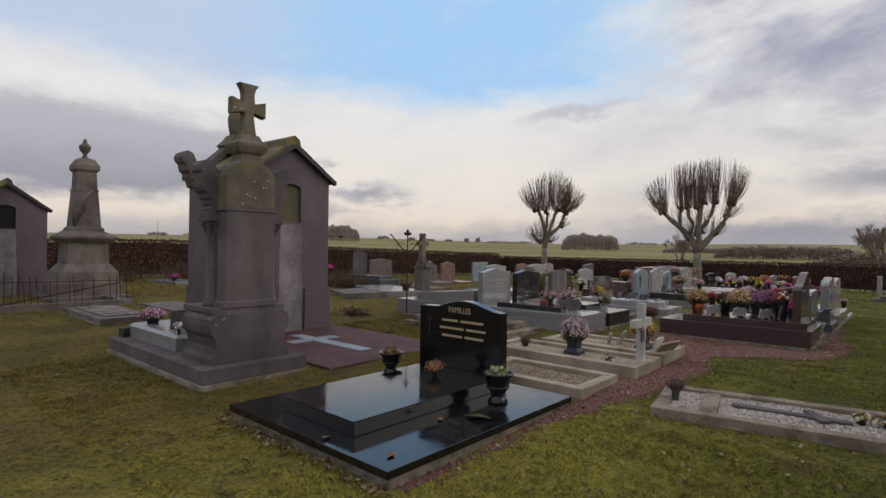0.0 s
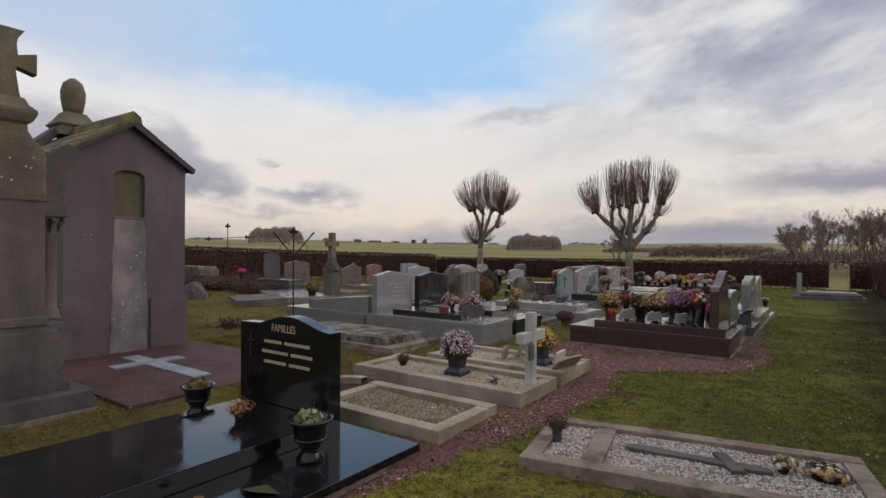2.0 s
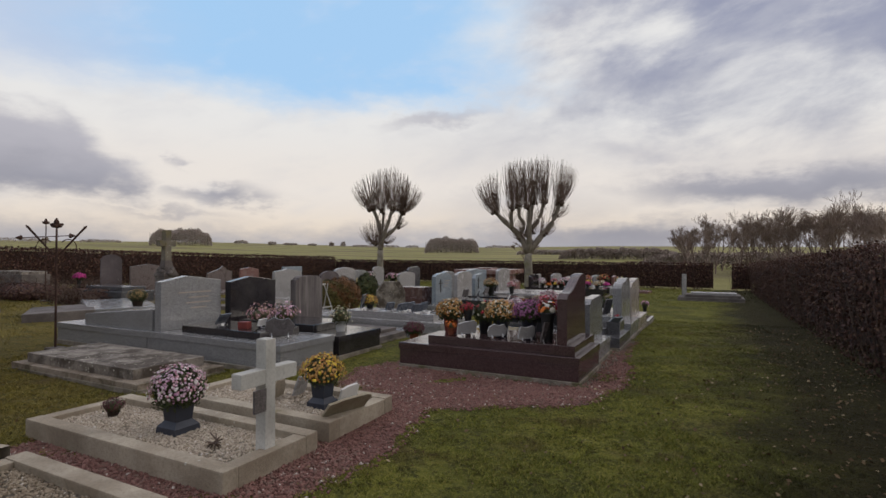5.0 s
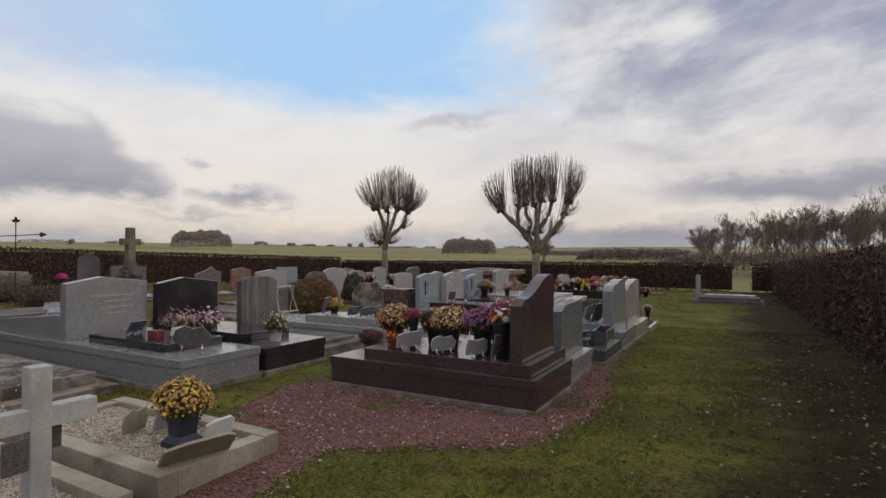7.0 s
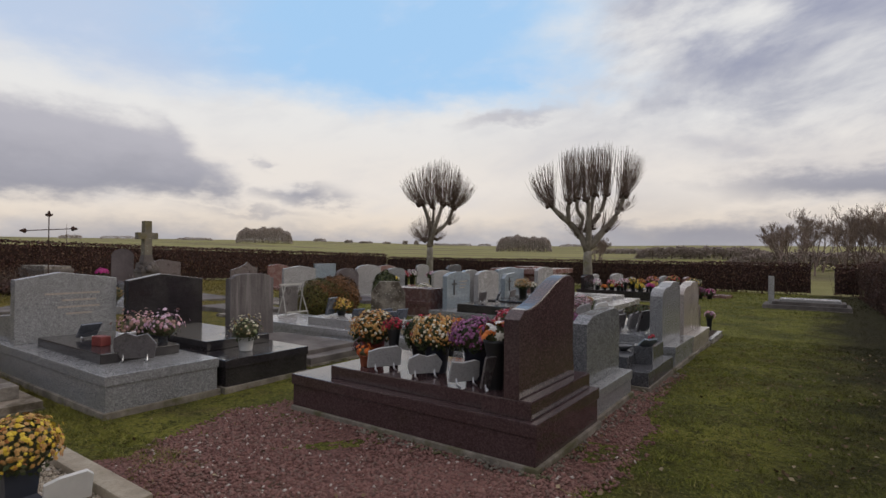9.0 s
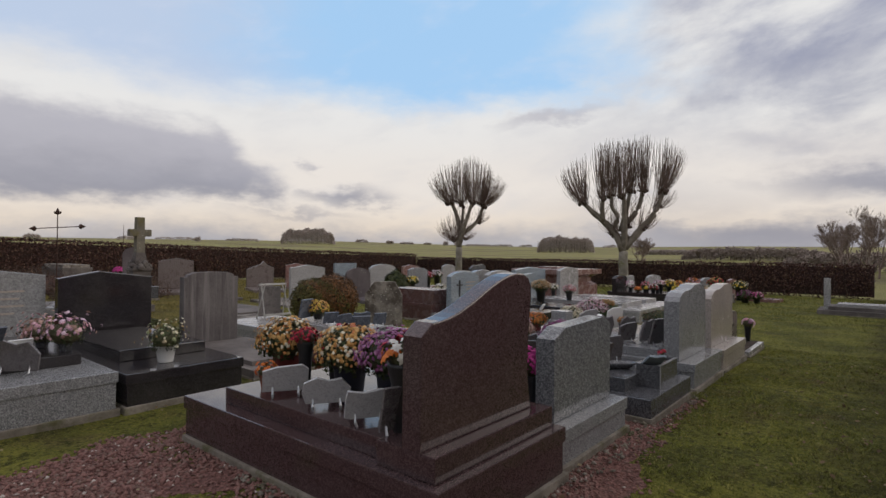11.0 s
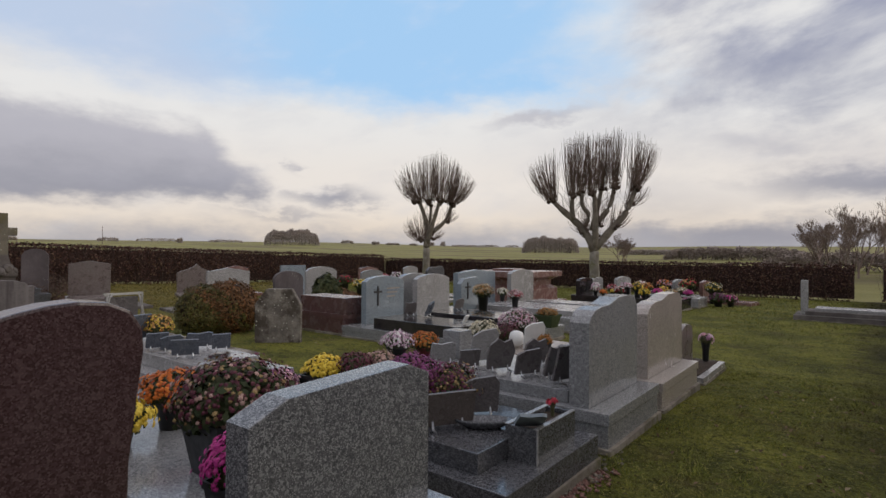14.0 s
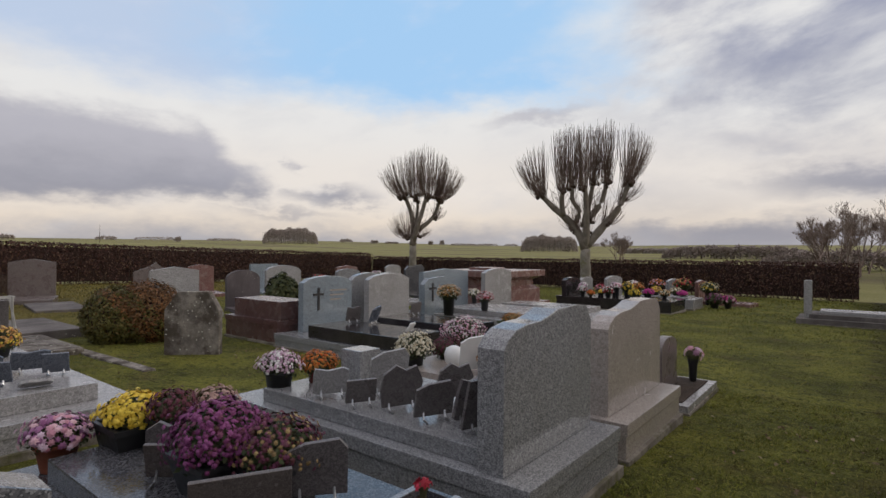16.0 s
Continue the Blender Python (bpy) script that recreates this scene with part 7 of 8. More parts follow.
mum("lilac chrysanthemum ball in a black pot", -2.92, 13.10, 0.19, 0.42, 0.15, ("lilac", "lilac", "white"), "round", "plastic", 0.10, 0.72)
mum("orange chrysanthemum in a red pot", -2.80, 13.36, 0.19, 0.40, 0.14, ("orange", "rust"), "round", "redplastic", 0.08, 0.75)
ob = lone("white_stone", lathe([(0.03, 0), (0.07, 0.03), (0.06, 0.07), (0.02, 0.09)], 12), "white", "small smooth white ornament", "ornament", -1.36, 13.55, 0.28)
smooth(ob)

# beige grave
mum("cream chrysanthemum ball in a black pot", -2.86, 14.50, 0.15, 0.36, 0.175, "cream", "round", "plastic", 0.10, 0.8)
mum("pale pink chrysanthemum ball in a black pot", -2.92, 15.36, 0.15, 0.40, 0.22, ("lilac", "pink", "white"), "round", "plastic", 0.12, 0.72)
mum("dark red flowers between the balls", -2.80, 14.92, 0.15, 0.30, 0.15, "dark", "round", "plastic", 0.08, 0.8)
ob = lone("heart_vase", lathe([(0.03, 0), (0.08, 0.05), (0.09, 0.11), (0.07, 0.17), (0.03, 0.19)], 18), "white", "round white porcelain vase", "vase", -2.52, 14.66, 0.21)
smooth(ob)
plaque("white upright memorial plaque beside a vase", -2.28, 14.60, 0.21, 0.24, 0.30, "white", 55, -12, 0, False)
mum("rusty brown heather in a dish", -2.12, 14.58, 0.21, 0.33, 0.08, "rust", "round", "plastic", 0.07, 0.9)
mum("wide dark bowl of dried heather", -1.70, 14.92, 0.21, 0.38, 0.27, ("dark", "dry"), "round", "plastic", 0.26, 0.42, 120, 0.014, "flower_bowl", leaves=1.6)
mum("pink artificial flowers in a dark vase", -0.98, 16.72, -0.06, 0.20, 0.09, ("pink", "lilac"), "tall", "plastic", 0.07, 1.0, 18, 0.035, "flower_vase")

# grey gabled grave
plaque("dark photo plaque on a stand", -5.55, 8.44, 0.39, 0.20, 0.16, "blueplaque", 100, -35, 2)
plaque("dark green veined marble plaque", -4.42, 8.42, 0.30, 0.36, 0.24, "darkplaque", 45, -10, 3)
mum("pink artificial blossom bouquet", -5.05, 8.72, 0.39, 0.52, 0.18, ("pink", "faded", "faded"), "round", "darkgrey", 0.06, 0.7, 46, 0.034, "artificial_bouquet", leaves=0.30, loose=0.24)
mum("pink artificial blossom bouquet", -4.70, 8.80, 0.39, 0.54, 0.17, ("pink", "faded", "lilac"), "round", "darkgrey", 0.06, 0.8, 44, 0.034, "artificial_bouquet", leaves=0.30, loose=0.24)
plaque("small white memorial card among pink blossoms", -4.85, 8.52, 0.39, 0.17, 0.09, "white", 100, -14, 2)
lone("red_lantern", box(-0.07, 0.07, -0.05, 0.05, 0, 0.09, 0.01), "redplastic", "small red grave lantern", "lantern", -4.98, 8.36, 0.39, 10)

# black gabled grave
mum("pale variegated plant in a white fluted pot", -4.24, 9.42, 0.27, 0.47, 0.15, ("cream", "succulent", "dry", "cream"), "round", "white", 0.085, 0.95, 46, 0.026, "potted_plant", leaves=0.9, loose=0.26)

# pale grave without headstone
fr = thing("picture_stand", -7.05, 12.30, 0.17, "white wooden easel frame standing open", "frame")
for s_, lean in ((0.12, -0.20), (-0.12, 0.16)):
    for yy in (-0.24, 0.24):
        b = Soup()
        b.tube([(s_, yy, 0.0), (s_ + lean, yy * 0.8, 0.56)], [0.013, 0.013], 4)
        part("leg", b.mesh("leg"), "greywood", fr)
for z_, x_ in ((0.54, -0.07), (0.06, 0.11)):
    part("rail", box(x_ - 0.015, x_ + 0.015, -0.24, 0.24, z_ - 0.015, z_ + 0.015, 0.003), "greywood", fr)
part("panel", box(-0.135, -0.12, -0.20, 0.20, 0.02, 0.50, 0.003), "darkplaque", fr)
plaque("large dark blue memorial panel", -5.66, 11.88, 0.29, 0.28, 0.27, "blueplaque", 110, -12, 2, False)
mum("golden chrysanthemum ball on a grey slab", -5.62, 12.10, 0.29, 0.43, 0.15, ("amber", "amber", "yellow"), "round", "plastic", 0.08, 0.85)
for i, (x, y, w) in enumerate(((-4.98, 11.80, 0.20), (-4.74, 11.84, 0.20), (-4.38, 11.80, 0.23), (-4.72, 12.10, 0.26), (-4.46, 12.19, 0.17))):
    plaque("dark blue granite memorial plaque on a pale slab", x, y, 0.29, w, 0.155, "blueplaque", 76 - 9 * (i % 3), -20, (2, 0, 2, 1, 2)[i])
plaque("light cut-out plaque lying flat", -4.16, 11.98, 0.29, 0.20, 0.11, "plaque", 80, -62, 3, False)

# further graves
plaque("grey plaque on the black slab", -5.35, 16.0, 0.23, 0.22, 0.22, "darkplaque", 75, -16, 1)
plaque("blue-grey plaque on the black slab", -5.05, 16.1, 0.23, 0.26, 0.24, "blueplaque", 110, -20, 0)
plaque("grey plaque on the second black slab", -5.3, 17.3, 0.23, 0.2, 0.2, "darkplaque", 80, -16, 0)
plaque("small white card on the black slab", -4.1, 15.8, 0.23, 0.12, 0.12, "white", 100, -30, 2, False)
mum("amber chrysanthemum before the headstone", -5.75, 18.80, 0.06, 0.47, 0.22, ("amber", "rust", "cream"), "round", "plastic", 0.12, 0.75)
mum("white and red bouquet in a black pot", -5.20, 19.20, 0.15, 0.40, 0.15, ("white", "red", "pink"), "tall", "plastic", 0.12, 0.8)
mum("reddish heather in a green trough", -3.60, 17.55, 0.05, 0.28, 0.17, ("rust", "dry"), "square", "foliage", 0.17, 0.5)
mum("white flowers on the far slab", -6.2, 20.3, 0.15, 0.36, 0.13, ("white", "cream"), "round", "plastic")
for i, (x, y, cz, r, cols) in enumerate(((-6.3, 26.3, 0.22, 0.18, ("pink", "white")), (-5.9, 26.7, 0.24, 0.20, ("pink", "red")), (-5.5, 26.3, 0.20, 0.2, ("red", "white")), (-5.1, 26.8, 0.30, 0.24, ("yellow", "amber")), (-4.7, 26.2, 0.18, 0.2, "yellow"), (-4.4, 26.6, 0.2, 0.16, "magenta"), (-4.9, 27.2, 0.3, 0.2, ("amber", "orange")), (-5.6, 27.1, 0.3, 0.18, ("lilac", "white")), (-4.1, 27.1, 0.15, 0.18, ("cream", "amber")), (-5.3, 26.5, 0.34, 0.15, ("white", "pink")), (-6.0, 26.2, 0.12, 0.14, "orange"), (-4.6, 26.95, 0.16, 0.13, ("purple", "lilac")), (-5.75, 26.45, 0.15, 0.12, "yellow"), (-6.5, 26.8, 0.30, 0.15, ("lilac", "white")))):
    mum("bright chrysanthemum heaped on the black grave", x, y, -0.05, cz - 0.07, r * 0.85, cols, "round", "plastic", None, 0.8, 80, 0.03)
for i, (x, y, cz, r, cols) in enumerate(((-4.7, 28.3, 0.10, 0.16, ("amber", "yellow")), (-4.2, 28.7, 0.06, 0.18, ("dry", "cream")), (-3.9, 28.3, 0.02, 0.14, "magenta"), (-3.2, 29.3, -0.18, 0.28, ("purple", "dark")), (-2.85, 29.5, -0.2, 0.22, ("magenta", "pink")), (-6.3, 30.9, 0.12, 0.2, ("pink", "white")), (-5.9, 29.6, 0.05, 0.16, ("red", "white")), (-4.4, 30.4, 0.2, 0.3, ("amber", "red")), (-5.2, 30.2, 0.2, 0.25, ("pink", "orange")), (-3.6, 30.6, 0.1, 0.3, ("yellow", "cream")))):
    mum("chrysanthemum pot in the far row", x, y, float(ground_z(x, y)), cz, r, cols, "round", "plastic", None, 0.7, 90, 0.035)
for x, y, cz, r, cols in ((-15.0, 25.2, 0.25, 0.25, ("pink", "red")), (-14.0, 26.0, 0.25, 0.3, ("lilac", "pink")), (-15.6, 23.6, 0.2, 0.3, ("red", "dark")), (-11.0, 26.8, 0.2, 0.3, ("orange", "red")), (-9.0, 27.5, 0.2, 0.25, ("lilac", "amber")), (-8.6, 24.8, 0.3, 0.25, ("pink", "white")), (-13.0, 22.0, 0.2, 0.25, ("yellow", "cream")), (-12.4, 24.4, 0.15, 0.25, ("rust", "amber")), (-10.4, 20.6, 0.1, 0.22, ("cream", "white")), (-16.5, 27.6, 0.2, 0.3, ("lilac", "white"))):
    mum("chrysanthemum pot between the far graves", x, y, float(ground_z(x, y)), cz, r, cols, "round", "plastic", None, 0.7, 90, 0.04)
mum("dull tan grass tuft in a dark pot", -11.8, 11.3, -0.02, 0.34, 0.22, ("dry", "dry"), "round", "soil", 0.12, 0.8, 60, 0.03, "potted_plant")
mum("magenta artificial flowers on a stake", -20.2, 14.5, -0.1, 0.50, 0.19, "magenta", "tall", "plastic", 0.10, 0.8, 60, 0.05)

# kerbed graves
mum("lilac chrysanthemum in a dark square pot on its stand", -3.13, 6.05, 0.02, 0.33, 0.195, ("lilac", "pink", "lilac", "white"), "flared", "blueplastic", 0.095, 0.95, 240, 0.019, leaves=2.2)
mum("golden chrysanthemum ball in a dark pot", -2.55, 7.02, 0.04, 0.33, 0.175, ("amber", "amber", "yellow"), "flared", "blueplastic", 0.085, 0.9, 190, 0.023)
mum("small clump of dark heather in gravel", -3.90, 6.02, 0.02, 0.11, 0.085, "dark", "round", "soil", 0.05, 0.8, 70, 0.012, "heather")
mum("small withered heather in the soil", -3.90, 4.76, -0.02, 0.07, 0.085, ("dark", "dry"), "round", "soil", 0.05, 0.8, 60, 0.012, "heather")
mum("dark heather in a small grey pot", -1.42, 4.90, -0.05, 0.10, 0.088, "dark", "round", "darkgrey", 0.042, 0.8, 90, 0.011, "heather", leaves=0.6)
plaque("pale board leaning on the kerb", -2.22, 6.86, 0.06, 0.42, 0.20, "wood", 75, -42, 0, False)
plaque("small pale plaque in the gravel", -3.05, 6.98, 0.04, 0.20, 0.17, "concrete", 100, -10, 3, False)
plaque("small white card behind the pot", -2.42, 7.18, 0.04, 0.20, 0.16, "white", 80, -20, 0, False)
plaque("grey leaf-shaped plaque in the gravel", -2.95, 7.14, 0.04, 0.2, 0.2, "plaque", 100, -20, 1, False)
st = Soup()
for k in range(9):
    a = k * 0.7
    st.tube([(0.05 * math.cos(a), 0.04 * math.sin(a), 0.005), (0.01, 0.01, 0.02 + 0.004 * k), (-0.09 * math.cos(a + 0.4), -0.06 * math.sin(a), 0.03 + 0.006 * k)], [0.004, 0.006, 0.003], 5)
lone("dead_twigs", st.mesh("dead_twigs"), "twig", "bundle of withered stems lying on the gravel", "dead plant", -2.58, 5.92, 0.03)

# fallen dark cross, dried flowers on the white chippings
R4 = pose(-0.525, 5.10, 0, 0, 0, 10.5)


def on_k4(u, v):
    p = R4 @ Vector((u, v, 0))
    return p.x, p.y


x, y = on_k4(0.08, 0.02)
fc = thing("fallen_cross", x, y, -0.035, "weathered dark stone cross lying on white chippings", "cross", rz=5)
part("shaft", slab([(-0.50, -0.045), (-0.30, -0.055), (0.0, -0.042), (0.30, -0.055), (0.42, -0.03), (0.40, 0.04), (0.20, 0.055), (-0.10, 0.04), (-0.35, 0.055), (-0.51, 0.03)], "x", 0.0, 0.024, 0.006), "monument", fc).matrix_local = Matrix(((0, 1, 0, 0), (0, 0, 1, 0), (1, 0, 0, 0), (0, 0, 0, 1)))
arm_ = part("crossarm", box(-0.045, 0.045, -0.16, 0.17, 0.002, 0.030, 0.01), "monument", fc)
arm_.matrix_local = pose(0.16, 0.02, 0, 0, 2, 24)
x, y = on_k4(0.56, 0.06)
mum("pale withered cabbage-like plant", x, y, -0.05, 0.02, 0.075, ("cream", "dry"), "round", "soil", 0.04, 0.6, 30, 0.022, "dried_plant", leaves=0.5)
x, y = on_k4(0.80, 0.05)
mum("dish of faded orange and yellow petals", x, y, -0.05, 0.005, 0.12, ("dry", "amber", "cream"), "round", "plastic", 0.11, 0.2, 38, 0.026, "flower_dish", leaves=0.3)


# black grave ornaments
def black_vase(x, y, z, s, tall, plant, label):
    v = thing("vase", x, y, z, label, "vase", "black stone vases")
    k = tall
    smooth(part("body", lathe([(0.10 * s, 0), (0.10 * s, 0.02 * k), (0.068 * s, 0.05 * k), (0.066 * s, 0.075 * k), (0.105 * s, 0.12 * k), (0.112 * s, 0.13 * k), (0.114 * s, 0.145 * k), (0.128 * s, 0.215 * k), (0.155 * s, 0.232 * k), (0.165 * s, 0.25 * k), (0.13 * s, 0.246 * k), (0.115 * s, 0.20 * k)], 28), "ceramic", v))
    smooth(part("band", lathe([(0.111 * s, 0.123 * k), (0.118 * s, 0.126 * k), (0.118 * s, 0.138 * k), (0.111 * s, 0.141 * k)], 28), "ceramic", v, "thin raised ridge"))
    part("soil", lathe([(0.01, 0.22 * k), (0.12 * s, 0.22 * k), (0.01, 0.23 * k)], 16), "soil", v)
    # ruffled rosette of small leaves
    n = 190
    d, p = dome_points(n, 0.078 * s, 0.85, int(abs(x) * 100), -0.1, 0.14)
    lv = d + np.random.default_rng(int(abs(x) * 50)).normal(0, 0.55, d.shape)
    tagged(part("plant", quads("plant", p + np.array([0, 0, 0.235 * k]), lv, np.random.default_rng(3).uniform(0.008, 0.020, n), 1.5, 0.35), plant, v), kind="stuff")
    st = Soup()
    for j in range(9):
        a = j * 0.7
        st.tube([(0.03 * math.cos(a), 0.03 * math.sin(a), 0.24 * tall), (0.08 * math.cos(a), 0.08 * math.sin(a), 0.33 * tall)], [0.0015, 0.0008], 3)
    part("stems", st.mesh("stems"), "twig", v)


black_vase(-4.15, 3.57, 0.0, 0.86, 0.98, "fl_dry", "squat black stone vase with a dry plant")
black_vase(-2.575, 3.48, 0.0, 0.93, 1.14, "fl_succulent", "squat black stone vase with a pale succulent")
mum("small spray of salmon and rust artificial blossoms", -3.37, 3.46, 0.12, 0.20, 0.088, ("salmon", "salmon", "amber"), "round", "black2", 0.04, 0.8, 60, 0.016, "artificial_bouquet", leaves=0.5, loose=0.2)
for x, y, a in ((-2.62, 2.72, 20), (-2.42, 2.98, 65), (-2.35, 1.9, 10), (-3.3, 2.3, 130), (-2.95, 1.8, 80)):
    lf = quads("leaf", [(0, 0, 0.008)], [(0.1, 0.1, 1)], [0.03 if a != 65 else 0.075], 1.7, 0.25)
    lone("fallen_leaf", lf, "greenbush" if a == 65 else "thuja", "fallen leaf lying on the polished slab", "leaf", x, y, 0.002, a, group="fallen leaves")

# on the monument slab
mum("pink chrysanthemum on the grave slab", -7.92, 2.36, 0.30, 0.42, 0.17, ("pink", "lilac", "purple"), "round", "plastic", 0.10, 0.6)
mum("dark red chrysanthemum on the grave slab", -7.70, 2.66, 0.30, 0.40, 0.14, "dark", "round", "plastic", 0.09, 0.6)
plaque("dark ribbed memorial plaque", -6.98, 2.45, 0.30, 0.46, 0.26, "darkplaque", 95, -10, 2, False)
mum("white artificial rose at the foot of the monument", -6.66, 2.22, 0.30, 0.40, 0.06, "white", "tall", "plastic", 0.03, 0.9, 12, 0.03, "artificial_rose")
lone("lantern", box(-0.06, 0.06, -0.06, 0.06, 0, 0.13, 0.015), "edge", "small black grave lantern", "lantern", -8.25, 2.1, 0.10, 15)
mum("pink flowers on a far grave", -21.5, 8.0, 0.06, 0.22, 0.2, ("purple", "magenta"), "round", "plastic", None, 0.7, 60, 0.04)


# ---- bushes ----
def clump(name, label, x, y, w, d, h, material, n, size, seed):
    r = np.random.default_rng(seed)
    z = float(ground_z(x, y))
    b = thing(name, x, y, z, label, "shrub", "shrubs")
    v = r.normal(size=(n, 3))
    v /= np.linalg.norm(v, axis=1, keepdims=True)
    lump = 1 + 0.10 * np.sin(v[:, :1] * 6 + 1) * np.cos(v[:, 1:2] * 5) + r.normal(0, 0.05, (n, 1))
    p = v * lump * np.array([w, d, h * 0.55]) + np.array([0, 0, h * 0.48])
    p[:, 2] = np.maximum(p[:, 2], 0.02)
    bm = bmesh.new()
    bmesh.ops.create_icosphere(bm, subdivisions=3, radius=1)
    for q in bm.verts:
        q.co = Vector((q.co.x * w * 0.86, q.co.y * d * 0.86, max(0.02, q.co.z * h * 0.47 + h * 0.48)))
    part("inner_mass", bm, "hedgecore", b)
    tagged(part("foliage", quads("foliage", p, v + r.normal(0, 0.45, v.shape) + np.array([0, 0, 0.3]), r.uniform(0.5, 1.3, n) * size, 1.9, 0.25), material, b), kind="stuff")




def thuja(x, y):
    """A wide clipped bush of two grown-together lobes, green on one side and bronzed on the other."""
    r = np.random.default_rng(31)
    z = float(ground_z(x, y))
    b = thing("thuja_bush", x, y, z, "broad thuja bush, green at one side and bronzed at the other", "shrub", "shrubs")
    pts, nrm = [], []
    for cx, cy, w, h in ((-0.09, -0.20, 0.42, 0.78), (0.10, 0.20, 0.45, 0.84), (0.0, 0.02, 0.40, 0.80)):
        core = bmesh.new()
        bmesh.ops.create_icosphere(core, subdivisions=3, radius=1)
        for q in core.verts:
            q.co = Vector((cx + q.co.x * w * 0.87, cy + q.co.y * w * 0.87, max(0.02, q.co.z * h * 0.49 + h * 0.48)))
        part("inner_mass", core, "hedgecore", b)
        v = r.normal(size=(11000, 3))
        v /= np.linalg.norm(v, axis=1, keepdims=True)
        lump = 1 + 0.05 * np.sin(v[:, :1] * 9 + 1) * np.cos(v[:, 1:2] * 8) + 0.04 * np.sin(v[:, 2:3] * 14 + v[:, :1] * 11) + r.normal(0, 0.045, (11000, 1))
        p = v * lump * np.array([w, w, h * 0.56]) + np.array([cx, cy, h * 0.47])
        p[:, 2] = np.maximum(p[:, 2], 0.02)
        pts.append(p)
        nrm.append(v)
    p, v = np.concatenate(pts), np.concatenate(nrm)
    tone = p[:, 0] * 0.45 + p[:, 1] * 0.9 + (p[:, 2] - 0.5) * 0.7 + 0.25 * np.sin(p[:, 1] * 13 + p[:, 2] * 9) + r.normal(0, 0.16, len(p))
    for lab, pick, mat in (("green thuja sprays", tone < 0.0, "thujagreen"), ("bronzed thuja sprays", tone >= 0.0, "thuja")):
        k = int(pick.sum())
        ob = part("foliage", quads("foliage", p[pick], v[pick] + r.normal(0, 0.45, (k, 3)) + np.array([0, 0, 0.3]), r.uniform(0.5, 1.3, k) * 0.012, 1.9, 0.25), mat, b, lab)
        tagged(ob, label=lab, kind="stuff")


thuja(-8.20, 14.20)
clump("heather", "low dark heather cushion by the old grave", -9.04, 11.10, 0.21, 0.21, 0.13, "greenbush", 1500, 0.014, 9)
clump("small_conifer", "small green conifer between the graves", -9.9, 18.0, 0.34, 0.34, 0.88, "greenbush", 2600, 0.03, 3)
clump("small_conifer", "clipped yellow-green shrub between the graves", -10.6, 19.0, 0.5, 0.5, 0.5, "thuja", 2000, 0.03, 4)
clump("bramble", "tangle of dry brown brambles by the old graves", -16.0, 13.0, 1.3, 0.7, 0.42, "hedge", 2600, 0.03, 5)
clump("bramble", "low dry scrub beside the old cross", -19.0, 12.2, 1.9, 0.9, 0.45, "hedge", 3200, 0.03, 6)


def brushwood(label, x, y, w, d, h, n, seed, name="brushwood"):
    """A tangle of arching dry stems with a few dead leaves on them."""
    q = random.Random(seed)
    z = float(ground_z(x, y))
    b = thing(name, x, y, z, label, "scrub", "dry scrub")
    s, c, nn = Soup(), [], []
    for _ in range(n):
        p0 = Vector((q.gauss(0, w * 0.5), q.gauss(0, d * 0.5), -0.01))
        a = q.uniform(0, 6.283)
        run = q.uniform(0.3, 1.0) * h
        e = p0 + Vector((math.cos(a) * run, math.sin(a) * run, h * q.uniform(0.3, 1.0)))
        mid = p0.lerp(e, 0.5) + Vector((0, 0, h * 0.18))
        r = q.uniform(0.004, 0.010)
        s.tube([p0, mid, e], [r, r * 0.8, r * 0.4], 4)
        for _k in range(3):
            c.append(tuple(p0.lerp(mid, q.random()) + Vector((q.gauss(0, 0.05), q.gauss(0, 0.05), q.gauss(0, 0.05)))))
            nn.append((q.gauss(0, 1), q.gauss(0, 1), q.gauss(0, 1)))
    tagged(part("stem_tangle", s.mesh("stem_tangle"), "twig", b), kind="stuff")
    tagged(part("dead_foliage", quads("dead_foliage", c, nn, np.full(len(c), 0.022), 1.5, 0.3), "hedge", b), kind="stuff")


brushwood("small heap of dead sticks lying on the grass", -8.9, 6.95, 0.34, 0.22, 0.16, 60, 1, "stick_heap")
for i_, (x_, y_, w_, d_, h_) in enumerate(((-17.4, 12.6, 1.6, 0.9, 0.75), (-20.0, 11.2, 1.5, 0.8, 0.8), (-22.2, 13.2, 1.6, 1.0, 0.9), (-15.4, 11.9, 0.9, 0.5, 0.5), (-21.0, 15.6, 1.5, 0.7, 0.7), (-23.6, 9.4, 1.4, 1.2, 0.9), (-23.9, 6.4, 1.2, 1.2, 0.8), (-15.9, 13.6, 1.2, 0.6, 0.55))):
    brushwood("tangle of dry brown stems among the old graves", x_, y_, w_, d_, h_, 230, 30 + i_)


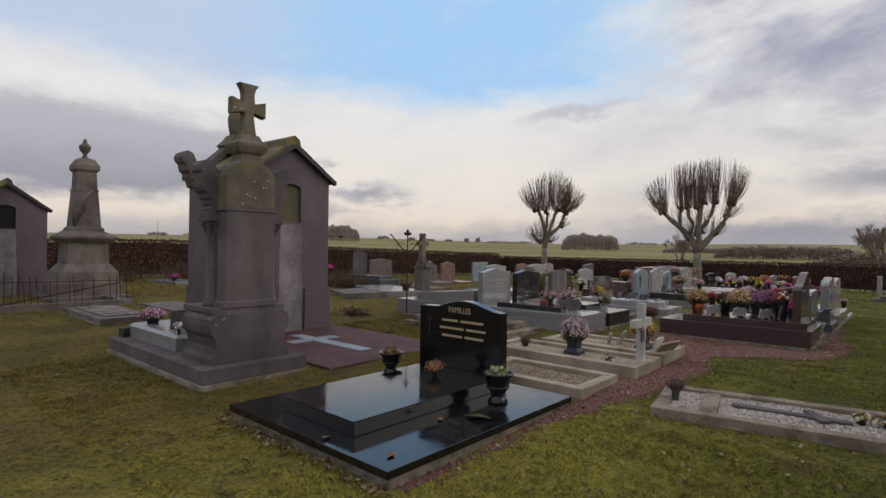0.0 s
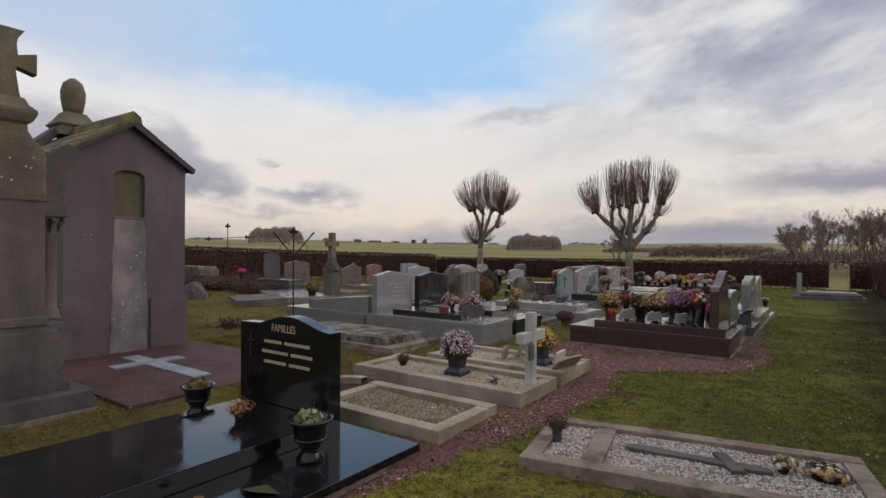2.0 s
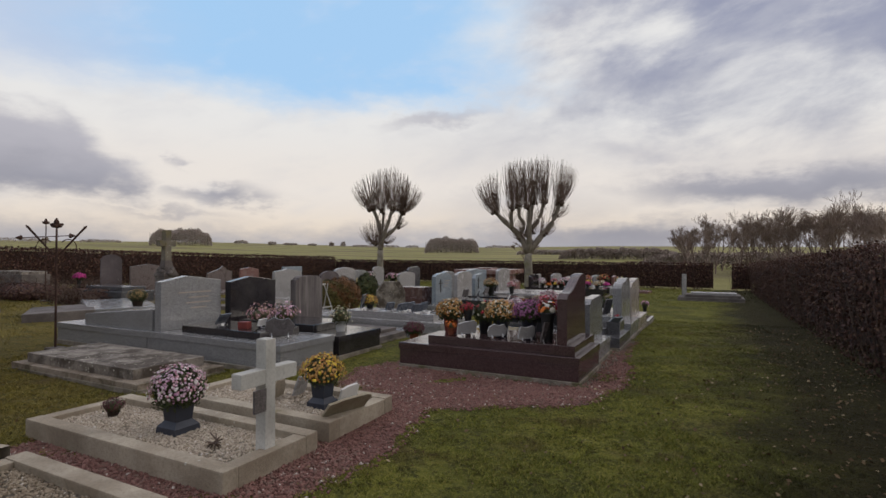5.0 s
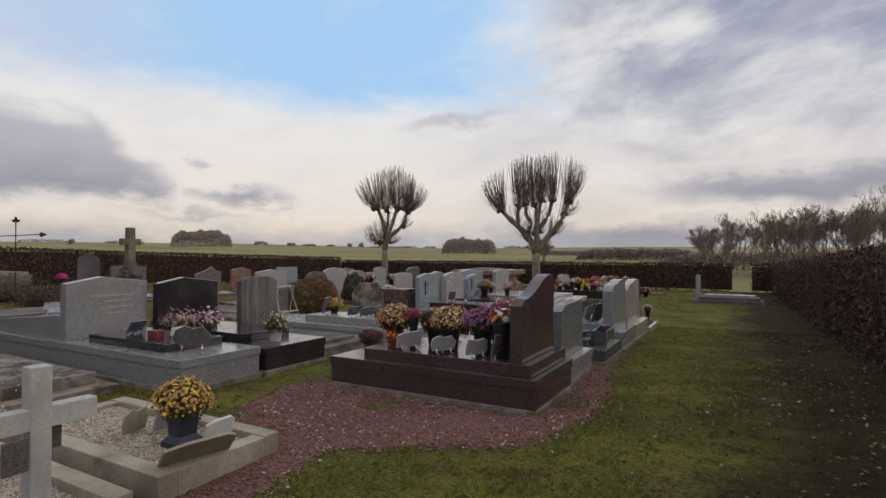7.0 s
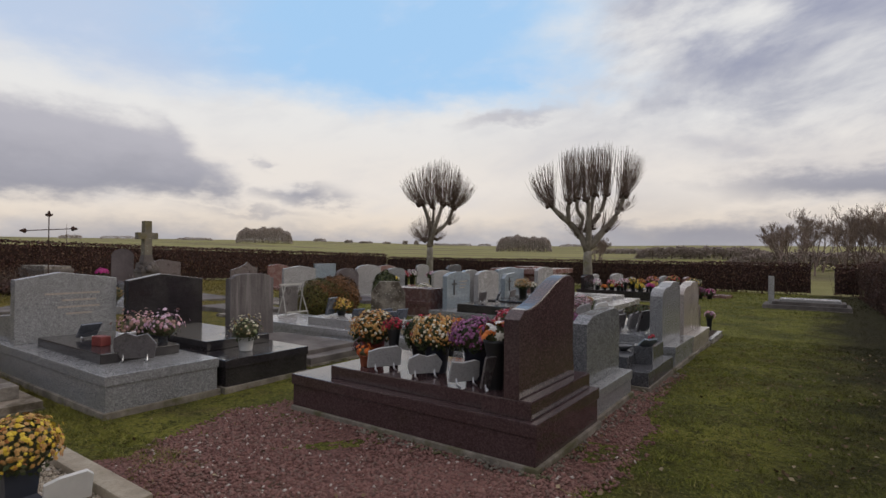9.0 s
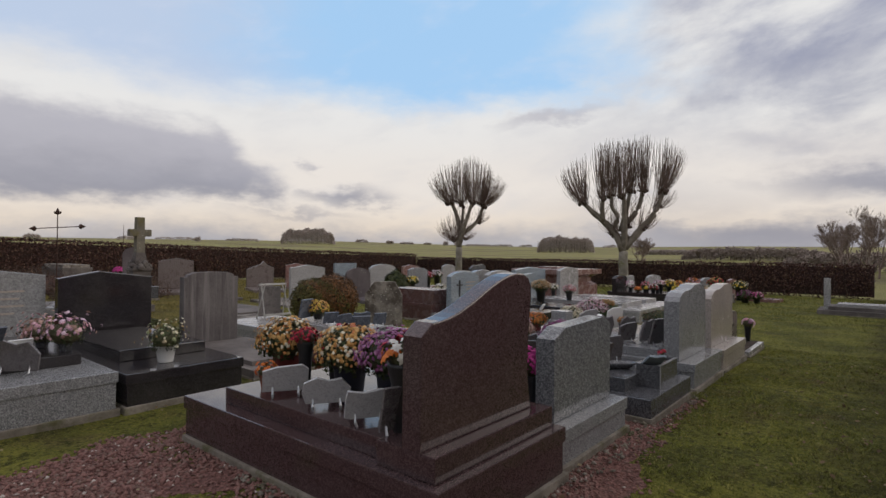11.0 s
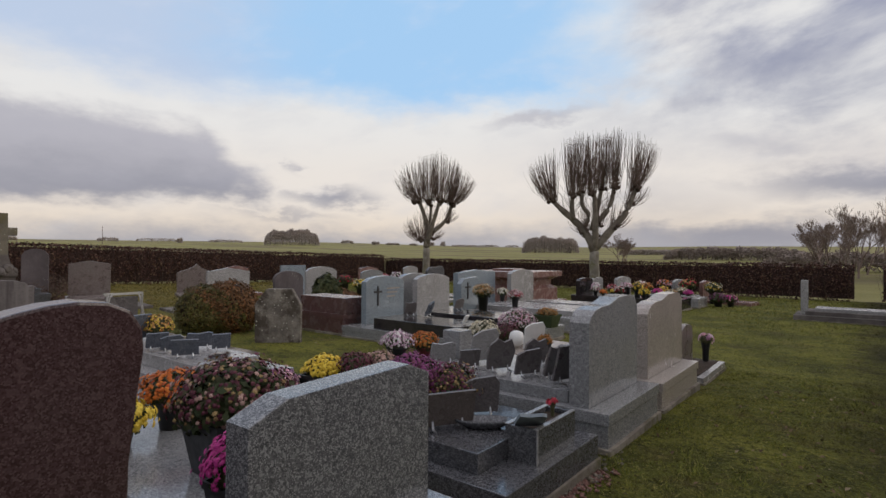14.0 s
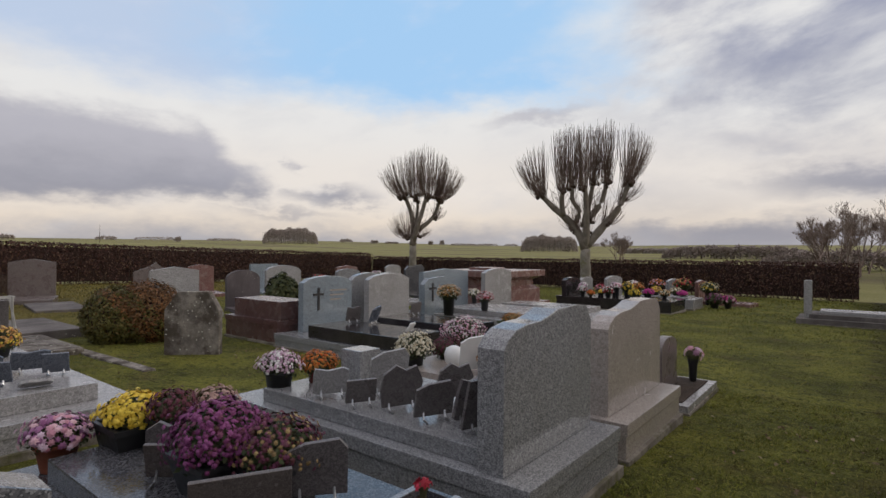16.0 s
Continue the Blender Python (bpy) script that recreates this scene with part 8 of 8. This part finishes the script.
# ---- grass and fallen leaves ----
def soft_noise(x, y, scale, seed, octaves=3):
    """Smooth value noise over the plan, about -1 to 1."""
    q = np.random.default_rng(seed)
    total, amp, norm = np.zeros(len(x)), 1.0, 0.0
    for o in range(octaves):
        grid = q.uniform(-1, 1, (256, 256))
        u, v = x * scale * 2 ** o + 700.3, y * scale * 2 ** o + 500.7
        i, j = np.floor(u).astype(int), np.floor(v).astype(int)
        fu, fv = u - i, v - j
        fu, fv = fu * fu * (3 - 2 * fu), fv * fv * (3 - 2 * fv)
        g = lambda p, k: grid[p % 256, k % 256]
        total += amp * ((g(i, j) * (1 - fu) + g(i + 1, j) * fu) * (1 - fv) + (g(i, j + 1) * (1 - fu) + g(i + 1, j + 1) * fu) * fv)
        norm, amp = norm + amp, amp * 0.5
    return total / norm * 1.4


def within(x, y, poly):
    """Which of many points lie inside an outline."""
    hit = np.zeros(len(x), bool)
    for (xa, ya), (xb, yb) in zip(poly, poly[-1:] + poly[:-1]):
        hit ^= ((ya > y) != (yb > y)) & (x < (xb - xa) * (y - ya) / (yb - ya + 1e-9) + xa)
    return hit


def turf_z(x, y):
    """Height of the lumpy turf sheet between its grid points."""
    xs, ys, Z = TURF
    i, j = np.clip(np.searchsorted(xs, x) - 1, 0, len(xs) - 2), np.clip(np.searchsorted(ys, y) - 1, 0, len(ys) - 2)
    u, v = (x - xs[i]) / (xs[i + 1] - xs[i]), (y - ys[j]) / (ys[j + 1] - ys[j])
    return (Z[j, i] * (1 - u) + Z[j, i + 1] * u) * (1 - v) + (Z[j + 1, i] * (1 - u) + Z[j + 1, i + 1] * u) * v


def grass_field():
    n = 1240000
    x = np.concatenate([rng.uniform(-8, 1.9, n // 2), rng.uniform(-2.2, 2.2, n // 4), rng.uniform(-26, 2.3, n // 4)])
    y = np.concatenate([rng.uniform(0.6, 8, n // 2), rng.uniform(2, 17, n // 4), rng.uniform(0, 36, n // 4)])
    keep = np.ones(len(x), bool)
    for a, b, c, d in COVERED:
        keep &= ~((x > a) & (x < b) & (y > c) & (y < d))
    u, v = x + 0.52, y - 5.10
    ca, sa = math.cos(radians(10.5)), math.sin(radians(10.5))
    keep &= ~((np.abs(u * ca + v * sa) < 1.08) & (np.abs(-u * sa + v * ca) < 0.52))
    keep &= ~(within(x, y, BARE[0]) & (soft_noise(x, y, 1.1, 7) < 0.42))
    thin = soft_noise(x, y, 0.9, 11)
    tuftk = soft_noise(x, y, 9.0, 3)
    keep &= rng.uniform(0, 1, len(x)) < np.clip(0.75 + thin * 0.7 + tuftk * 0.5, 0.10, 1) * np.interp(x, (0.3, 1.7), (1.0, 0.25))
    x, y, thin, tuftk = x[keep], y[keep], thin[keep], tuftk[keep]
    k = len(x)
    far = np.clip(np.hypot(x - 0.4, y - np.clip(y, 0, 10.8)) / 8, 0.62, 2.6)
    h = rng.uniform(0.010, 0.036, k) * np.clip(1 + 0.4 * thin + 0.9 * tuftk, 0.30, 2.2) * np.sqrt(far)
    w = rng.uniform(0.0026, 0.0062, k) * far
    a = rng.uniform(0, 6.283, k)
    z = turf_z(x, y) - 0.004
    lean = rng.normal(0, 0.8, (k, 2)) * h[:, None]
    p0 = np.stack([x - np.cos(a) * w, y - np.sin(a) * w, z], 1)
    p1 = np.stack([x + np.cos(a) * w, y + np.sin(a) * w, z], 1)
    p2 = np.stack([x + lean[:, 0], y + lean[:, 1], z + h], 1)
    me = bpy.data.meshes.new("grass")
    me.vertices.add(3 * k), me.loops.add(3 * k), me.polygons.add(k)
    me.vertices.foreach_set("co", np.stack([p0, p1, p2], 1).ravel())
    me.loops.foreach_set("vertex_index", np.arange(3 * k))
    me.polygons.foreach_set("loop_start", np.arange(k) * 3)
    me.update(calc_edges=True)
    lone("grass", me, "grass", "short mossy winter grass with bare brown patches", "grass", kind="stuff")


grass_field()
m = 5200
c = np.stack([rng.uniform(-8, 2.2, m), rng.uniform(0.7, 16, m), np.zeros(m)], 1)
c[:2600, 0] = 2.25 - np.abs(rng.normal(0, 1.3, 2600))
c[2600:3800, 0], c[2600:3800, 1] = rng.uniform(-4.4, 0.2, 1200), rng.uniform(0.8, 4.6, 1200)
c = c[~np.any([(c[:, 0] > p) & (c[:, 0] < q) & (c[:, 1] > u) & (c[:, 1] < v) for p, q, u, v in COVERED], axis=0)]
m = len(c)
c[:, 2] = turf_z(c[:, 0], c[:, 1]) + 0.022
lone("leaf_litter", quads("leaf_litter", c, rng.normal(0, 0.45, (m, 3)) + np.array([0, 0, 1]), rng.uniform(0.005, 0.016, m), 1.4, 0.35), "litter", "scattered dead brown leaves on the lawn", "leaf litter", kind="stuff")

# broken concrete along the feet of the aisle graves, dead leaves against the black slab
k = 420
c = np.stack([rng.normal(-0.73, 0.045, k), rng.uniform(8.95, 13.0, k), np.zeros(k)], 1)
c[:140, 0], c[:140, 1] = rng.uniform(-2.2, -0.75, 140), rng.normal(8.97, 0.03, 140)
c[:, 2] = ground_z(c[:, 0], c[:, 1]) + 0.012
lone("rubble", pebbles("rubble", c, rng.uniform(0.008, 0.028, k) * rng.uniform(0.4, 1, k)), "rubble", "broken bits of footing concrete along the graves", "rubble", kind="stuff")
k = 260
c = np.stack([rng.uniform(-4.35, -2.15, k), rng.normal(1.66, 0.04, k), np.zeros(k)], 1)
c[:70, 0], c[:70, 1] = rng.normal(-4.34, 0.04, 70), rng.uniform(1.7, 4.1, 70)
c[:, 2] = ground_z(c[:, 0], c[:, 1]) + 0.03
lone("leaf_litter", quads("leaf_litter", c, rng.normal(0, 0.5, (k, 3)) + np.array([0, 0, 1]), rng.uniform(0.008, 0.022, k), 1.3, 0.4), "litter", "curled dead leaves blown against the black slab", "leaf litter", kind="stuff")
